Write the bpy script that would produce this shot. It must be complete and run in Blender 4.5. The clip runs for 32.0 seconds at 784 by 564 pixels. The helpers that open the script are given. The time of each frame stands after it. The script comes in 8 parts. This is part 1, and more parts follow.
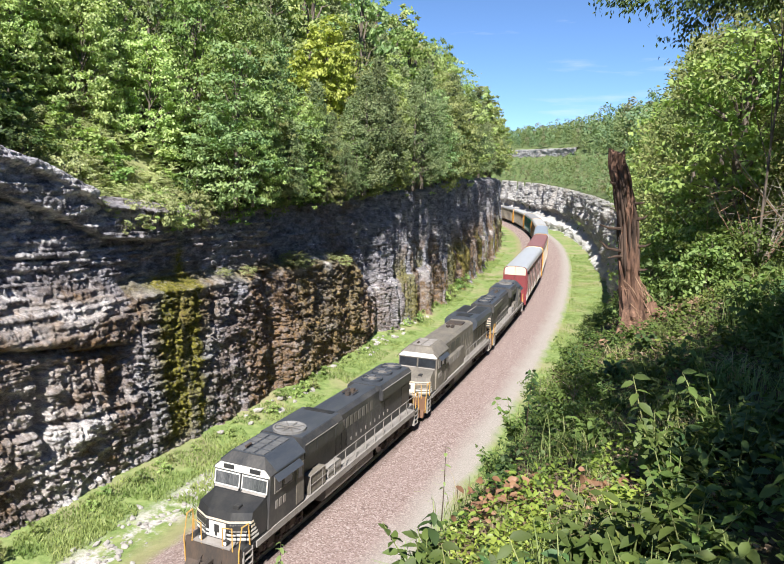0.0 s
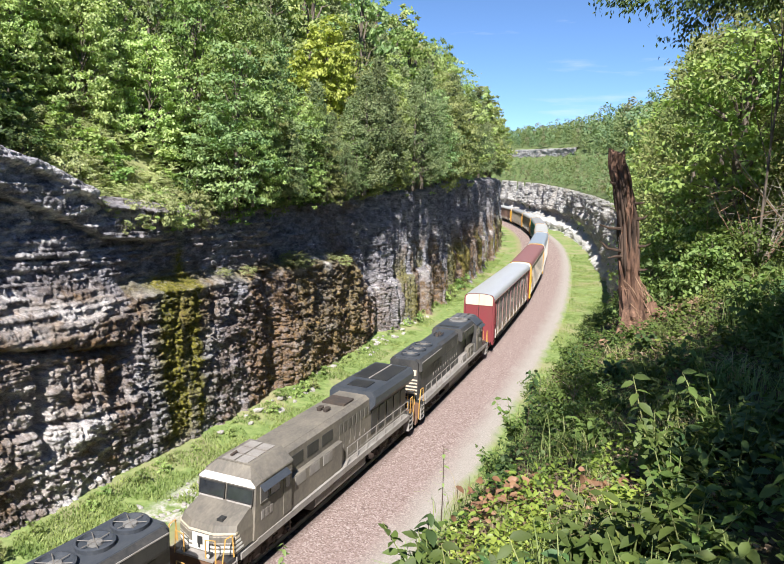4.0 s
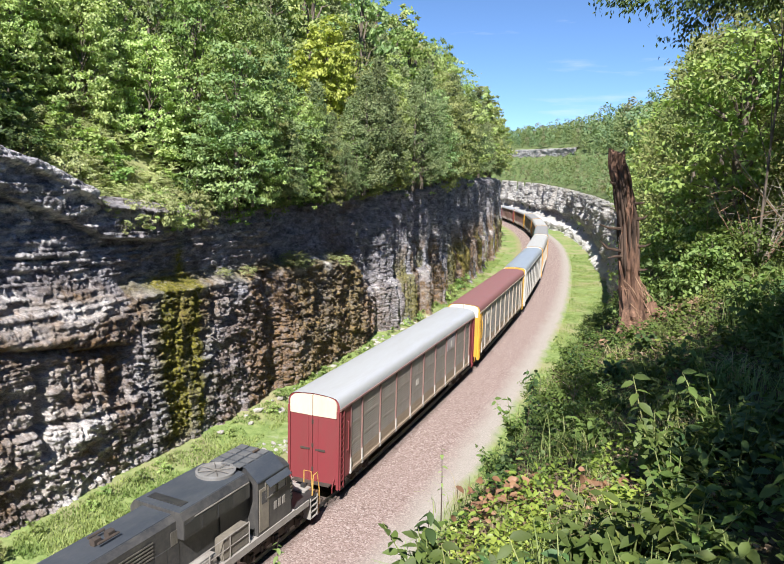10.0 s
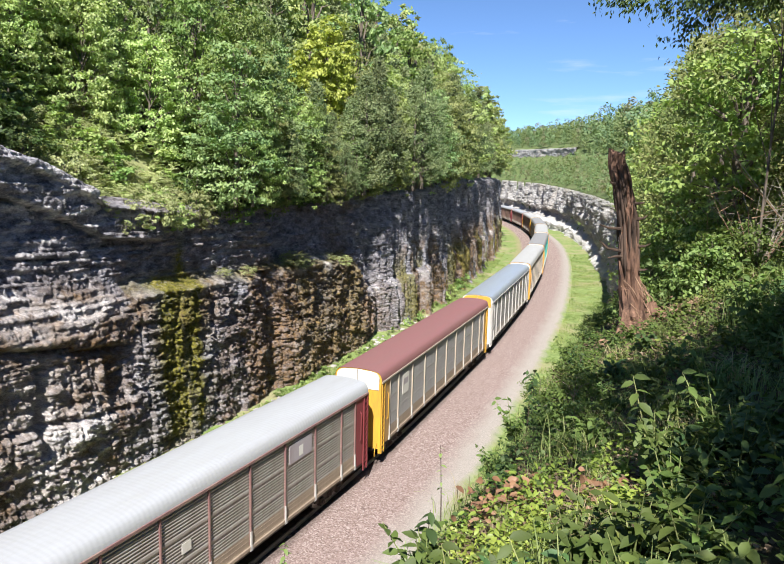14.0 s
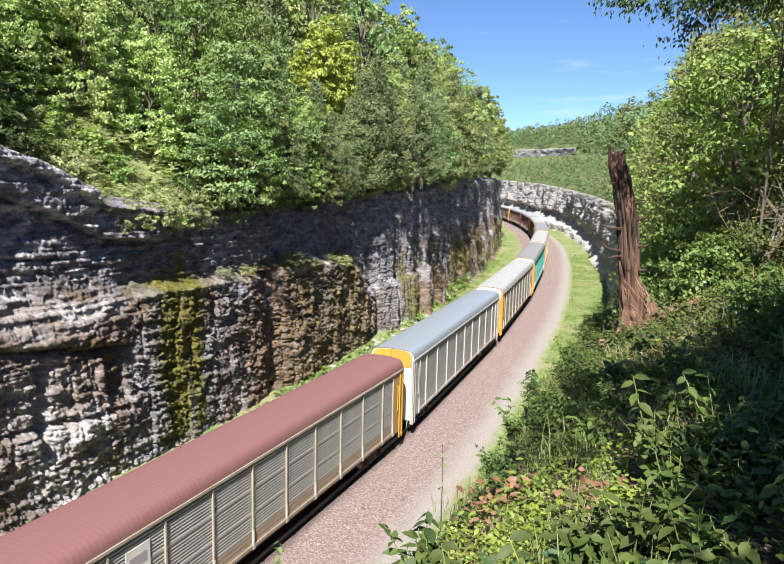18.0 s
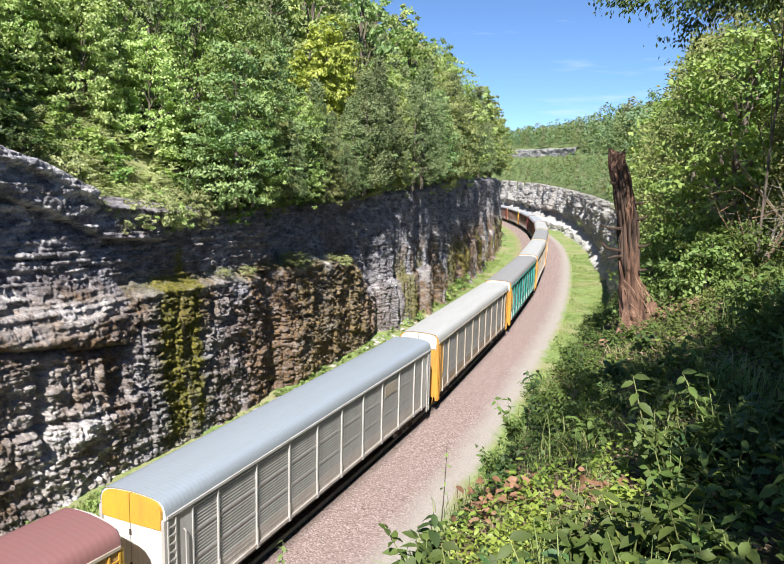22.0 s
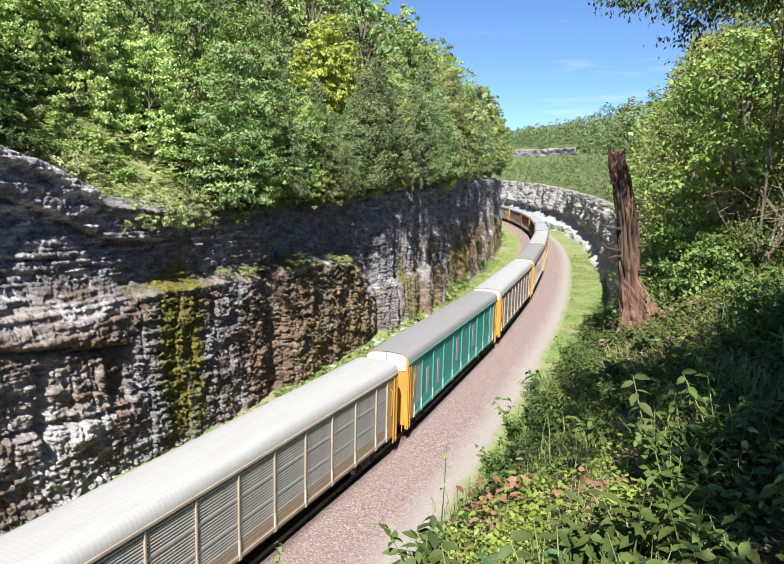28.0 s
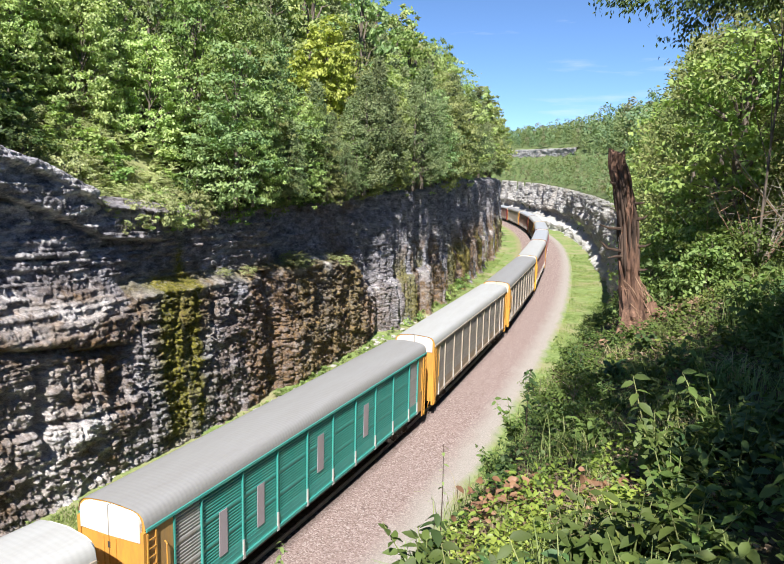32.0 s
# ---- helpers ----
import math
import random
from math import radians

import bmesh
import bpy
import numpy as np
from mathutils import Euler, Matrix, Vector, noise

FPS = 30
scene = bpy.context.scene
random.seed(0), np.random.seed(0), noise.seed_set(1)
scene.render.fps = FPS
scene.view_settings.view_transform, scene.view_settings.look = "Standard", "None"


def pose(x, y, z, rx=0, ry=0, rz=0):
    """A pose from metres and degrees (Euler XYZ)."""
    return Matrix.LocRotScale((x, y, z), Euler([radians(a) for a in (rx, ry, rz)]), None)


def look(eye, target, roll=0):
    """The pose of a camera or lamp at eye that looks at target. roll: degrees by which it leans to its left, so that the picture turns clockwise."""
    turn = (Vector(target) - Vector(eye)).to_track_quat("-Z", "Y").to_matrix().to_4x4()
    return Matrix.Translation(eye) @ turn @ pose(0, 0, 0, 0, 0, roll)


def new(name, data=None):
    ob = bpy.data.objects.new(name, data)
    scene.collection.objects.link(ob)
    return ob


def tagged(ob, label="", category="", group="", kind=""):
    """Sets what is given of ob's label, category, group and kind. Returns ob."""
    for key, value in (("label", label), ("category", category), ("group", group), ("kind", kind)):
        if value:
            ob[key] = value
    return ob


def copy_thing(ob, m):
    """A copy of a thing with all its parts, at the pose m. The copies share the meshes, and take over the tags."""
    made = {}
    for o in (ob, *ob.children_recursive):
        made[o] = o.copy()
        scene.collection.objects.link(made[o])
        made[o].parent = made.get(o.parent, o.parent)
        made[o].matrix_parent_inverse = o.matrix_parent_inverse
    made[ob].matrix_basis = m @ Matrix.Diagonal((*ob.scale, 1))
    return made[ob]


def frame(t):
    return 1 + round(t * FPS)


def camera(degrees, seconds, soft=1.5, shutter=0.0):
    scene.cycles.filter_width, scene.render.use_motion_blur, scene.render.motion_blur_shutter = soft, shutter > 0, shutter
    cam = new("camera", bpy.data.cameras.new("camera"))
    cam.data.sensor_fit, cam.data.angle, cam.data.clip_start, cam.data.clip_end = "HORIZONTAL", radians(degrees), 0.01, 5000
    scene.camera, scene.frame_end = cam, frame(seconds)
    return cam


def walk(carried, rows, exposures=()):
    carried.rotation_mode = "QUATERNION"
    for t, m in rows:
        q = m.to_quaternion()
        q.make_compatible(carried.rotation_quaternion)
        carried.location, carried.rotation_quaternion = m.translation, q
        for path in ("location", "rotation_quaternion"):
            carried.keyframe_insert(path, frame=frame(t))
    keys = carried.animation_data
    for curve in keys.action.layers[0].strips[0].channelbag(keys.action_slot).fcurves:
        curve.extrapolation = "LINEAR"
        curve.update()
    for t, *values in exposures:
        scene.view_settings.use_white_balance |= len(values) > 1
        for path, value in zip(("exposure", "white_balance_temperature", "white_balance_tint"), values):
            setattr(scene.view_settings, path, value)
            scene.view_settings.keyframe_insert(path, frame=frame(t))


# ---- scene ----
# ---------------------------------------------------------------- camera
EYE = (0.0, 0.0, 17.22)
PITCH, LEAN = 8.92, 1.51
CAM_POSE = look(EYE, (0, math.cos(radians(PITCH)), 17.22 - math.sin(radians(PITCH))), LEAN)
cam = camera(59.76, 32.0, soft=1.1)
walk(cam, [(0.0, CAM_POSE), (32.0, CAM_POSE)])

# ---------------------------------------------------------------- light
SUN_AZ, SUN_EL = 82.8, 46.0          # the way the light travels, seen from above; height over the horizon
way = Vector((math.cos(radians(SUN_AZ)) * math.cos(radians(SUN_EL)), math.sin(radians(SUN_AZ)) * math.cos(radians(SUN_EL)), -math.sin(radians(SUN_EL))))
sun_data = bpy.data.lights.new("sun", "SUN")
sun_data.energy, sun_data.angle, sun_data.color = 5.0, radians(0.55), (1.0, 0.97, 0.925)
sun = new("sun", sun_data)
sun.matrix_world = look((0, -40, 80), Vector((0, -40, 80)) + way)

world = bpy.data.worlds.new("sky")
world.use_nodes = True
scene.world = world
wn, wl = world.node_tree.nodes, world.node_tree.links
sky = wn.new("ShaderNodeTexSky")
sky.sky_type, sky.sun_disc = "NISHITA", False
sky.sun_elevation = radians(SUN_EL)
sky.sun_rotation = math.atan2(-way.x, -way.y)
sky.air_density, sky.dust_density, sky.ozone_density, sky.altitude = 1.0, 0.0, 7.0, 3500
tint = wn.new("ShaderNodeMix")                  # thin cirrus over the blue
tint.data_type = "RGBA"
tc, mp, cz = wn.new("ShaderNodeTexCoord"), wn.new("ShaderNodeMapping"), wn.new("ShaderNodeTexNoise")
mp.inputs["Scale"].default_value = (2.2, 1.2, 16.0)
mp.inputs["Rotation"].default_value = (0.0, 0.12, 0.0)
cz.inputs["Scale"].default_value, cz.inputs["Detail"].default_value, cz.inputs["Roughness"].default_value = 2.0, 6.0, 0.55
cr = wn.new("ShaderNodeValToRGB")
cr.color_ramp.elements[0].position, cr.color_ramp.elements[1].position = 0.60, 0.82
cr.color_ramp.elements[1].color = (0.5, 0.5, 0.5, 1)
wl.new(tc.outputs["Generated"], mp.inputs[0])
wl.new(mp.outputs[0], cz.inputs["Vector"])
wl.new(cz.outputs[0], cr.inputs[0])
wl.new(cr.outputs[0], tint.inputs[0])
wl.new(sky.outputs[0], tint.inputs[6])
tint.inputs[7].default_value = (6.5, 6.8, 7.2, 1)
wl.new(tint.outputs[2], wn["Background"].inputs[0])
wn["Background"].inputs[1].default_value = 0.080
scene.view_settings.exposure = 1.1

# ---------------------------------------------------------------- the line of the track
KNOT_S = [-400, -60, -20, 20, 60, 100, 140, 180, 220, 260, 300, 330, 420, 440, 4000]
KNOT_K = [0.0, 0.003, 0.00603, 0.00346, 0.00095, 0.00170, 0.00093, 0.00180, 0.00204, 0.00217, 0.0026, 0.0035, 0.0035, 0.0, 0.0]
TS = np.arange(-400.0, 4000.0, 0.5)
_k = np.interp(TS, KNOT_S, KNOT_K)
TTH = np.concatenate([[0], np.cumsum((_k[1:] + _k[:-1]) * 0.25)])
TTH += 1.0474 - np.interp(0, TS, TTH)
TX = np.concatenate([[0], np.cumsum((np.cos(TTH[1:]) + np.cos(TTH[:-1])) * 0.25)])
TY = np.concatenate([[0], np.cumsum((np.sin(TTH[1:]) + np.sin(TTH[:-1])) * 0.25)])
TX += -20.07 - np.interp(0, TS, TX)
TY += 0.0 - np.interp(0, TS, TY)


def track_xy(s, d):
    """World x, y of the places s metres along the track and d metres to its left (numpy)."""
    th = np.interp(s, TS, TTH)
    return np.interp(s, TS, TX) - np.sin(th) * d, np.interp(s, TS, TY) + np.cos(th) * d


def rails_off(s):
    """How far the rails lie to the left of the middle of the cut, which they leave on the near curve."""
    return 0.0002 * np.clip(85 - np.asarray(s, float), 0, 85) ** 2


def track_sd(x, y):
    i = int(np.argmin((TX - x) ** 2 + (TY - y) ** 2))
    th, dx, dy = TTH[i], x - TX[i], y - TY[i]
    return TS[i] + dx * math.cos(th) + dy * math.sin(th), -dx * math.sin(th) + dy * math.cos(th)


# ---------------------------------------------------------------- numpy noise and terrain
_rs = np.random.RandomState(7)
_TAB = _rs.rand(256, 256)


def vnoise(x, y, k=0):
    """Smooth value noise in 0..1."""
    x, y = np.asarray(x, float) + 37.3 * k, np.asarray(y, float) + 91.7 * k
    i, j = np.floor(x).astype(int), np.floor(y).astype(int)
    u, v = x - i, y - j
    u, v = u * u * (3 - 2 * u), v * v * (3 - 2 * v)
    a, b, c, e = _TAB[i % 256, j % 256], _TAB[(i + 1) % 256, j % 256], _TAB[i % 256, (j + 1) % 256], _TAB[(i + 1) % 256, (j + 1) % 256]
    return a * (1 - u) * (1 - v) + b * u * (1 - v) + c * (1 - u) * v + e * u * v


def fnoise(x, y, k=0, octaves=4):
    t, amp, tot = 0.0, 1.0, 0.0
    for o in range(octaves):
        t = t + amp * vnoise(x * 2 ** o, y * 2 ** o, k + o)
        tot += amp
        amp *= 0.5
    return t / tot


def smooth(a, b, x):
    t = np.clip((x - a) / (b - a), 0, 1)
    return t * t * (3 - 2 * t)


def left_top(s):
    """Height of the left cliff's brink."""
    return np.interp(s, [-100, 10, 30, 33, 37, 45, 60, 90, 125, 170, 400], [16, 18.6, 18.4, 17.5, 15.8, 15.0, 15.0, 16.0, 17.4, 17.4, 16])


def right_brink(s):
    """Lateral place and height of the right cliff's brink."""
    return (np.interp(s, [-400, 0, 14, 18, 24, 40, 80, 400], [-15.5, -15.5, -15.45, -15.15, -14.6, -14.1, -14.2, -15.0]),
            np.interp(s, [-400, 10, 20, 30, 45, 80, 150, 220, 300, 400], [14, 14.0, 13.8, 13.2, 12.4, 12.0, 12.5, 13.2, 15.5, 17]))


def ground_z(s, d):
    s, d = np.broadcast_arrays(np.asarray(s, float), np.asarray(d, float))
    lump = fnoise(s / 9, d / 9, 3, 2) - 0.5
    floor = np.interp(d, [-11.5, -9, -6.6, -6.2, -4.9, -4.4, -2.2, 2.2, 4.6, 5.6, 7.5, 10, 11.5],
                      [-0.3, -0.62, -0.6, -0.42, -0.40, -0.30, -0.19, -0.19, -0.58, -0.66, -0.85, -0.7, -0.3])
    floor = floor + 0.12 * lump * (np.abs(d - 0) > 6.0)
    lt = left_top(s)
    e = np.maximum(d - 16.5, 0)
    left = lt - 0.2 + 0.50 * np.minimum(e, 75) + 0.12 * np.maximum(e - 75, 0) + 1.2 * lump * np.minimum(e / 4, 1)
    left = left + 0.55 * np.minimum(e, 7) * smooth(28, 36, s) * smooth(57, 47, s)          # a steep grassy slope
    left = np.minimum(left, 66 + 6 * lump)
    bd, bz = right_brink(s)
    e = np.maximum(bd - d, 0)
    g = np.interp(s, [-50, 60, 140, 260], [0.22, 0.26, 0.40, 0.34])
    g1 = g + 0.30 * smooth(200, 270, s)           # steeper up to the rock band
    g2 = g * np.interp(s, [200, 300, 340, 390, 440], [1.05, 1.0, 0.86, 0.50, 0.34])
    right = bz + 0.58 * np.minimum(e, 3.2) + g1 * np.clip(e - 3.2, 0, 15) + g2 * np.clip(e - 18.2, 0, 75) + 0.1 * np.maximum(e - 93, 0) * (e < 400)
    band = smooth(300, 312, s) * smooth(33.0, 34.5, -d) * 4.0
    right = right + band + 0.7 * lump * np.minimum(e / 5, 1)
    right = np.minimum(right, 66 + 8 * lump)
    z = np.where(d > 16.0, left, np.where(d < bd, right, floor))
    return z


# ---------------------------------------------------------------- materials
def ramp(nt, fac, stops):
    n = nt.nodes.new("ShaderNodeValToRGB")
    while len(n.color_ramp.elements) < len(stops):
        n.color_ramp.elements.new(0.5)
    for e, (pos, col) in zip(n.color_ramp.elements, stops):
        e.position, e.color = pos, (*col, 1) if len(col) == 3 else col
    nt.links.new(fac, n.inputs[0])
    return n.outputs[0]


def noise_node(nt, scale, detail=4.0, rough=0.6, vec=None, stretch=None):
    tc = nt.nodes.new("ShaderNodeTexCoord")
    src = tc.outputs["Object"] if vec is None else vec
    if stretch:
        mp = nt.nodes.new("ShaderNodeMapping")
        mp.inputs["Scale"].default_value = stretch
        nt.links.new(src, mp.inputs[0])
        src = mp.outputs[0]
    n = nt.nodes.new("ShaderNodeTexNoise")
    n.inputs["Scale"].default_value, n.inputs["Detail"].default_value, n.inputs["Roughness"].default_value = scale, detail, rough
    nt.links.new(src, n.inputs["Vector"])
    return n.outputs[0]


def mix(nt, fac, a, b, mode="MIX"):
    n = nt.nodes.new("ShaderNodeMix")
    n.data_type, n.blend_type = "RGBA", mode
    for sock, val in ((n.inputs[0], fac), (n.inputs[6], a), (n.inputs[7], b)):
        if isinstance(val, (int, float)):
            sock.default_value = val
        elif isinstance(val, tuple):
            sock.default_value = (*val, 1)
        else:
            nt.links.new(val, sock)
    return n.outputs[2]


def cell_node(nt, scale, stretch):
    """Random value for each broken cell of a surface."""
    tc, mp, n = nt.nodes.new("ShaderNodeTexCoord"), nt.nodes.new("ShaderNodeMapping"), nt.nodes.new("ShaderNodeTexVoronoi")
    mp.inputs["Scale"].default_value = stretch
    nt.links.new(tc.outputs["Object"], mp.inputs[0])
    ns = nt.nodes.new("ShaderNodeTexNoise")
    ns.inputs["Scale"].default_value, ns.inputs["Detail"].default_value = scale * 0.8, 3.0
    nt.links.new(mp.outputs[0], ns.inputs["Vector"])
    ad = nt.nodes.new("ShaderNodeMix")
    ad.data_type, ad.blend_type = "RGBA", "ADD"
    ad.inputs[0].default_value = 0.35 / scale * 2
    nt.links.new(mp.outputs[0], ad.inputs[6])
    nt.links.new(ns.outputs["Color"], ad.inputs[7])
    n.inputs["Scale"].default_value = scale
    n.distance = "CHEBYCHEV"
    nt.links.new(ad.outputs[2], n.inputs["Vector"])
    sp = nt.nodes.new("ShaderNodeSeparateColor")
    nt.links.new(n.outputs["Color"], sp.inputs[0])
    return sp.outputs[0]


def base(name, rough=0.8, metal=0.0, spec=0.4):
    m = bpy.data.materials.new(name)
    m.use_nodes = True
    b = m.node_tree.nodes["Principled BSDF"]
    b.inputs["Roughness"].default_value, b.inputs["Metallic"].default_value = rough, metal
    b.inputs["Specular IOR Level"].default_value = spec
    return m, m.node_tree, b


def bump(nt, b, height, strength=0.4, dist=0.02):
    n = nt.nodes.new("ShaderNodeBump")
    n.inputs["Strength"].default_value, n.inputs["Distance"].default_value = strength, dist
    nt.links.new(height, n.inputs["Height"])
    nt.links.new(n.outputs[0], b.inputs["Normal"])


def attr(nt, name):
    n = nt.nodes.new("ShaderNodeAttribute")
    n.attribute_name = name
    return n


def painted(name, col, rough=0.5, dirt=(0.16, 0.12, 0.09), amount=0.35, metal=0.0, scale=1.2, streak=(1, 1, 0.25)):
    """Weathered paint: streaked dirt over the colour, at two scales."""
    m, nt, b = base(name, rough, metal)
    big = ramp(nt, noise_node(nt, scale, 5, 0.65, stretch=streak), [(0.40, (0, 0, 0)), (0.75, (1, 1, 1))])
    fine = ramp(nt, noise_node(nt, scale * 9, 4, 0.7, stretch=streak), [(0.42, (0, 0, 0)), (0.72, (1, 1, 1))])
    f = nt.nodes.new("ShaderNodeMath")
    f.operation = "MULTIPLY_ADD"
    nt.links.new(big, f.inputs[0])
    f.inputs[1].default_value = amount
    g = nt.nodes.new("ShaderNodeMath")
    g.operation = "MULTIPLY"
    nt.links.new(fine, g.inputs[0])
    g.inputs[1].default_value = amount * 0.5
    nt.links.new(g.outputs[0], f.inputs[2])
    nt.links.new(mix(nt, f.outputs[0], col, dirt), b.inputs["Base Color"])
    bump(nt, b, noise_node(nt, 14, 3), 0.08, 0.01)
    return m


def leafy(name, dark, light, warm, trans=0.35, rough=0.55, hue=0.5):
    """Leaves: a colour for each leaf, a shift for each plant, light that passes through."""
    m, nt, b = base(name, rough, 0, 0.35)
    geo, info = nt.nodes.new("ShaderNodeNewGeometry"), nt.nodes.new("ShaderNodeObjectInfo")
    c1 = ramp(nt, geo.outputs["Random Per Island"], [(0.0, dark), (0.55, light), (0.93, light), (1.0, warm)])
    c2 = mix(nt, 0.5, c1, ramp(nt, noise_node(nt, 0.35, 2), [(0.35, dark), (0.65, warm)]))
    c3 = nt.nodes.new("ShaderNodeHueSaturation")
    mr = nt.nodes.new("ShaderNodeMapRange")
    mr.inputs["To Min"].default_value, mr.inputs["To Max"].default_value = 0.5 - 0.025 * hue, 0.5 + 0.02 * hue
    nt.links.new(info.outputs["Random"], mr.inputs[0])
    nt.links.new(mr.outputs[0], c3.inputs["Hue"])
    mv = nt.nodes.new("ShaderNodeMapRange")
    mv.inputs["To Min"].default_value, mv.inputs["To Max"].default_value = 0.74, 1.24
    nt.links.new(info.outputs["Random"], mv.inputs[0])
    nt.links.new(mv.outputs[0], c3.inputs["Value"])
    nt.links.new(c2, c3.inputs["Color"])
    nt.links.new(c3.outputs[0], b.inputs["Base Color"])
    t = nt.nodes.new("ShaderNodeBsdfTranslucent")
    tint = mix(nt, 1.0, c3.outputs[0], (1.15, 1.3, 0.62), "MULTIPLY")
    nt.links.new(tint, t.inputs["Color"])
    ms = nt.nodes.new("ShaderNodeMixShader")
    ms.inputs[0].default_value = trans
    nt.links.new(b.outputs[0], ms.inputs[1])
    nt.links.new(t.outputs[0], ms.inputs[2])
    nt.links.new(ms.outputs[0], nt.nodes["Material Output"].inputs["Surface"])
    return m


def rock_material(name, grey_d, grey_l, brown, pale, patchy=0.62):
    m, nt, b = base(name, 0.92, 0, 0.2)
    a = attr(nt, "stain_and_light")                       # r: brown stain and painted shade, g: moss, b: pale blocks and painted sunlight
    sep = nt.nodes.new("ShaderNodeSeparateColor")
    nt.links.new(a.outputs["Color"], sep.inputs[0])
    c = ramp(nt, noise_node(nt, 0.9, 8, 0.7, stretch=(1, 1, 2.2)), [(0.34, grey_d), (0.5, tuple((p + q) / 2 for p, q in zip(grey_d, grey_l))), (0.64, grey_l)])
    c = mix(nt, ramp(nt, noise_node(nt, 7, 6, 0.75), [(0.52, (0, 0, 0)), (0.66, (0.5, 0.5, 0.5))]), c, pale)
    br = mix(nt, ramp(nt, noise_node(nt, 3, 6, 0.7), [(0.3, (0, 0, 0)), (0.7, (1, 1, 1))]), brown, tuple(x * 0.55 for x in brown))
    nm = nt.nodes.new("ShaderNodeMath")
    nm.operation, nm.use_clamp = "MULTIPLY", True
    nt.links.new(sep.outputs[0], nm.inputs[0])
    nt.links.new(ramp(nt, noise_node(nt, 2.2, 6, 0.7), [(0.25, (0.2, 0.2, 0.2)), (0.6, (1, 1, 1))]), nm.inputs[1])
    c = mix(nt, nm.outputs[0], c, br)
    c = mix(nt, sep.outputs[2], c, pale)
    moss = ramp(nt, noise_node(nt, 5, 6, 0.7), [(0.3, (0.07, 0.075, 0.016)), (0.52, (0.19, 0.18, 0.03)), (0.72, (0.33, 0.28, 0.06))])
    mm = nt.nodes.new("ShaderNodeMath")
    mm.operation, mm.use_clamp = "MULTIPLY", True
    nt.links.new(sep.outputs[1], mm.inputs[0])
    nt.links.new(ramp(nt, noise_node(nt, 4, 5, 0.7), [(0.3, (0.3, 0.3, 0.3)), (0.5, (1, 1, 1))]), mm.inputs[1])
    c = mix(nt, mm.outputs[0], c, moss)
    nt.links.new(c, b.inputs["Base Color"])
    big, small = cell_node(nt, 1.7, (1, 1, 1.8)), cell_node(nt, 4.6, (1, 1, 1.7))
    grain = noise_node(nt, 5, 9, 0.72, stretch=(1, 1, 2.0))
    hs = []
    for src, k in ((big, 0.5), (small, 0.35), (grain, 0.9)):
        q = nt.nodes.new("ShaderNodeMath")
        q.operation = "MULTIPLY"
        nt.links.new(src, q.inputs[0])
        q.inputs[1].default_value = k
        hs.append(q.outputs[0])
    for src in hs[1:]:
        q = nt.nodes.new("ShaderNodeMath")
        nt.links.new(hs[0], q.inputs[0])
        nt.links.new(src, q.inputs[1])
        hs[0] = q.outputs[0]
    bump(nt, b, hs[0], 1.0, 0.22)
    fine = cell_node(nt, 9.5, (1, 1, 2.2))
    tone = mix(nt, 0.62, ramp(nt, big, [(0.0, (0.52, 0.51, 0.53)), (1.0, (1.4, 1.34, 1.28))]), mix(nt, 0.5, ramp(nt, small, [(0.0, (0.36, 0.36, 0.39)), (1.0, (1.55, 1.5, 1.42))]), ramp(nt, fine, [(0.0, (0.40, 0.40, 0.42)), (1.0, (1.55, 1.5, 1.45))])))
    c = mix(nt, patchy / 0.62, c, tone, "MULTIPLY")
    nt.links.new(c, b.inputs["Base Color"])
    return m


M = {}
M["rock"] = rock_material("limestone", (0.075, 0.076, 0.092), (0.45, 0.45, 0.50), (0.27, 0.17, 0.085), (0.68, 0.66, 0.66))
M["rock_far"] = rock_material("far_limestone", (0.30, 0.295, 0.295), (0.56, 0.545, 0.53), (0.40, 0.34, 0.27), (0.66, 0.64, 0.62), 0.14)


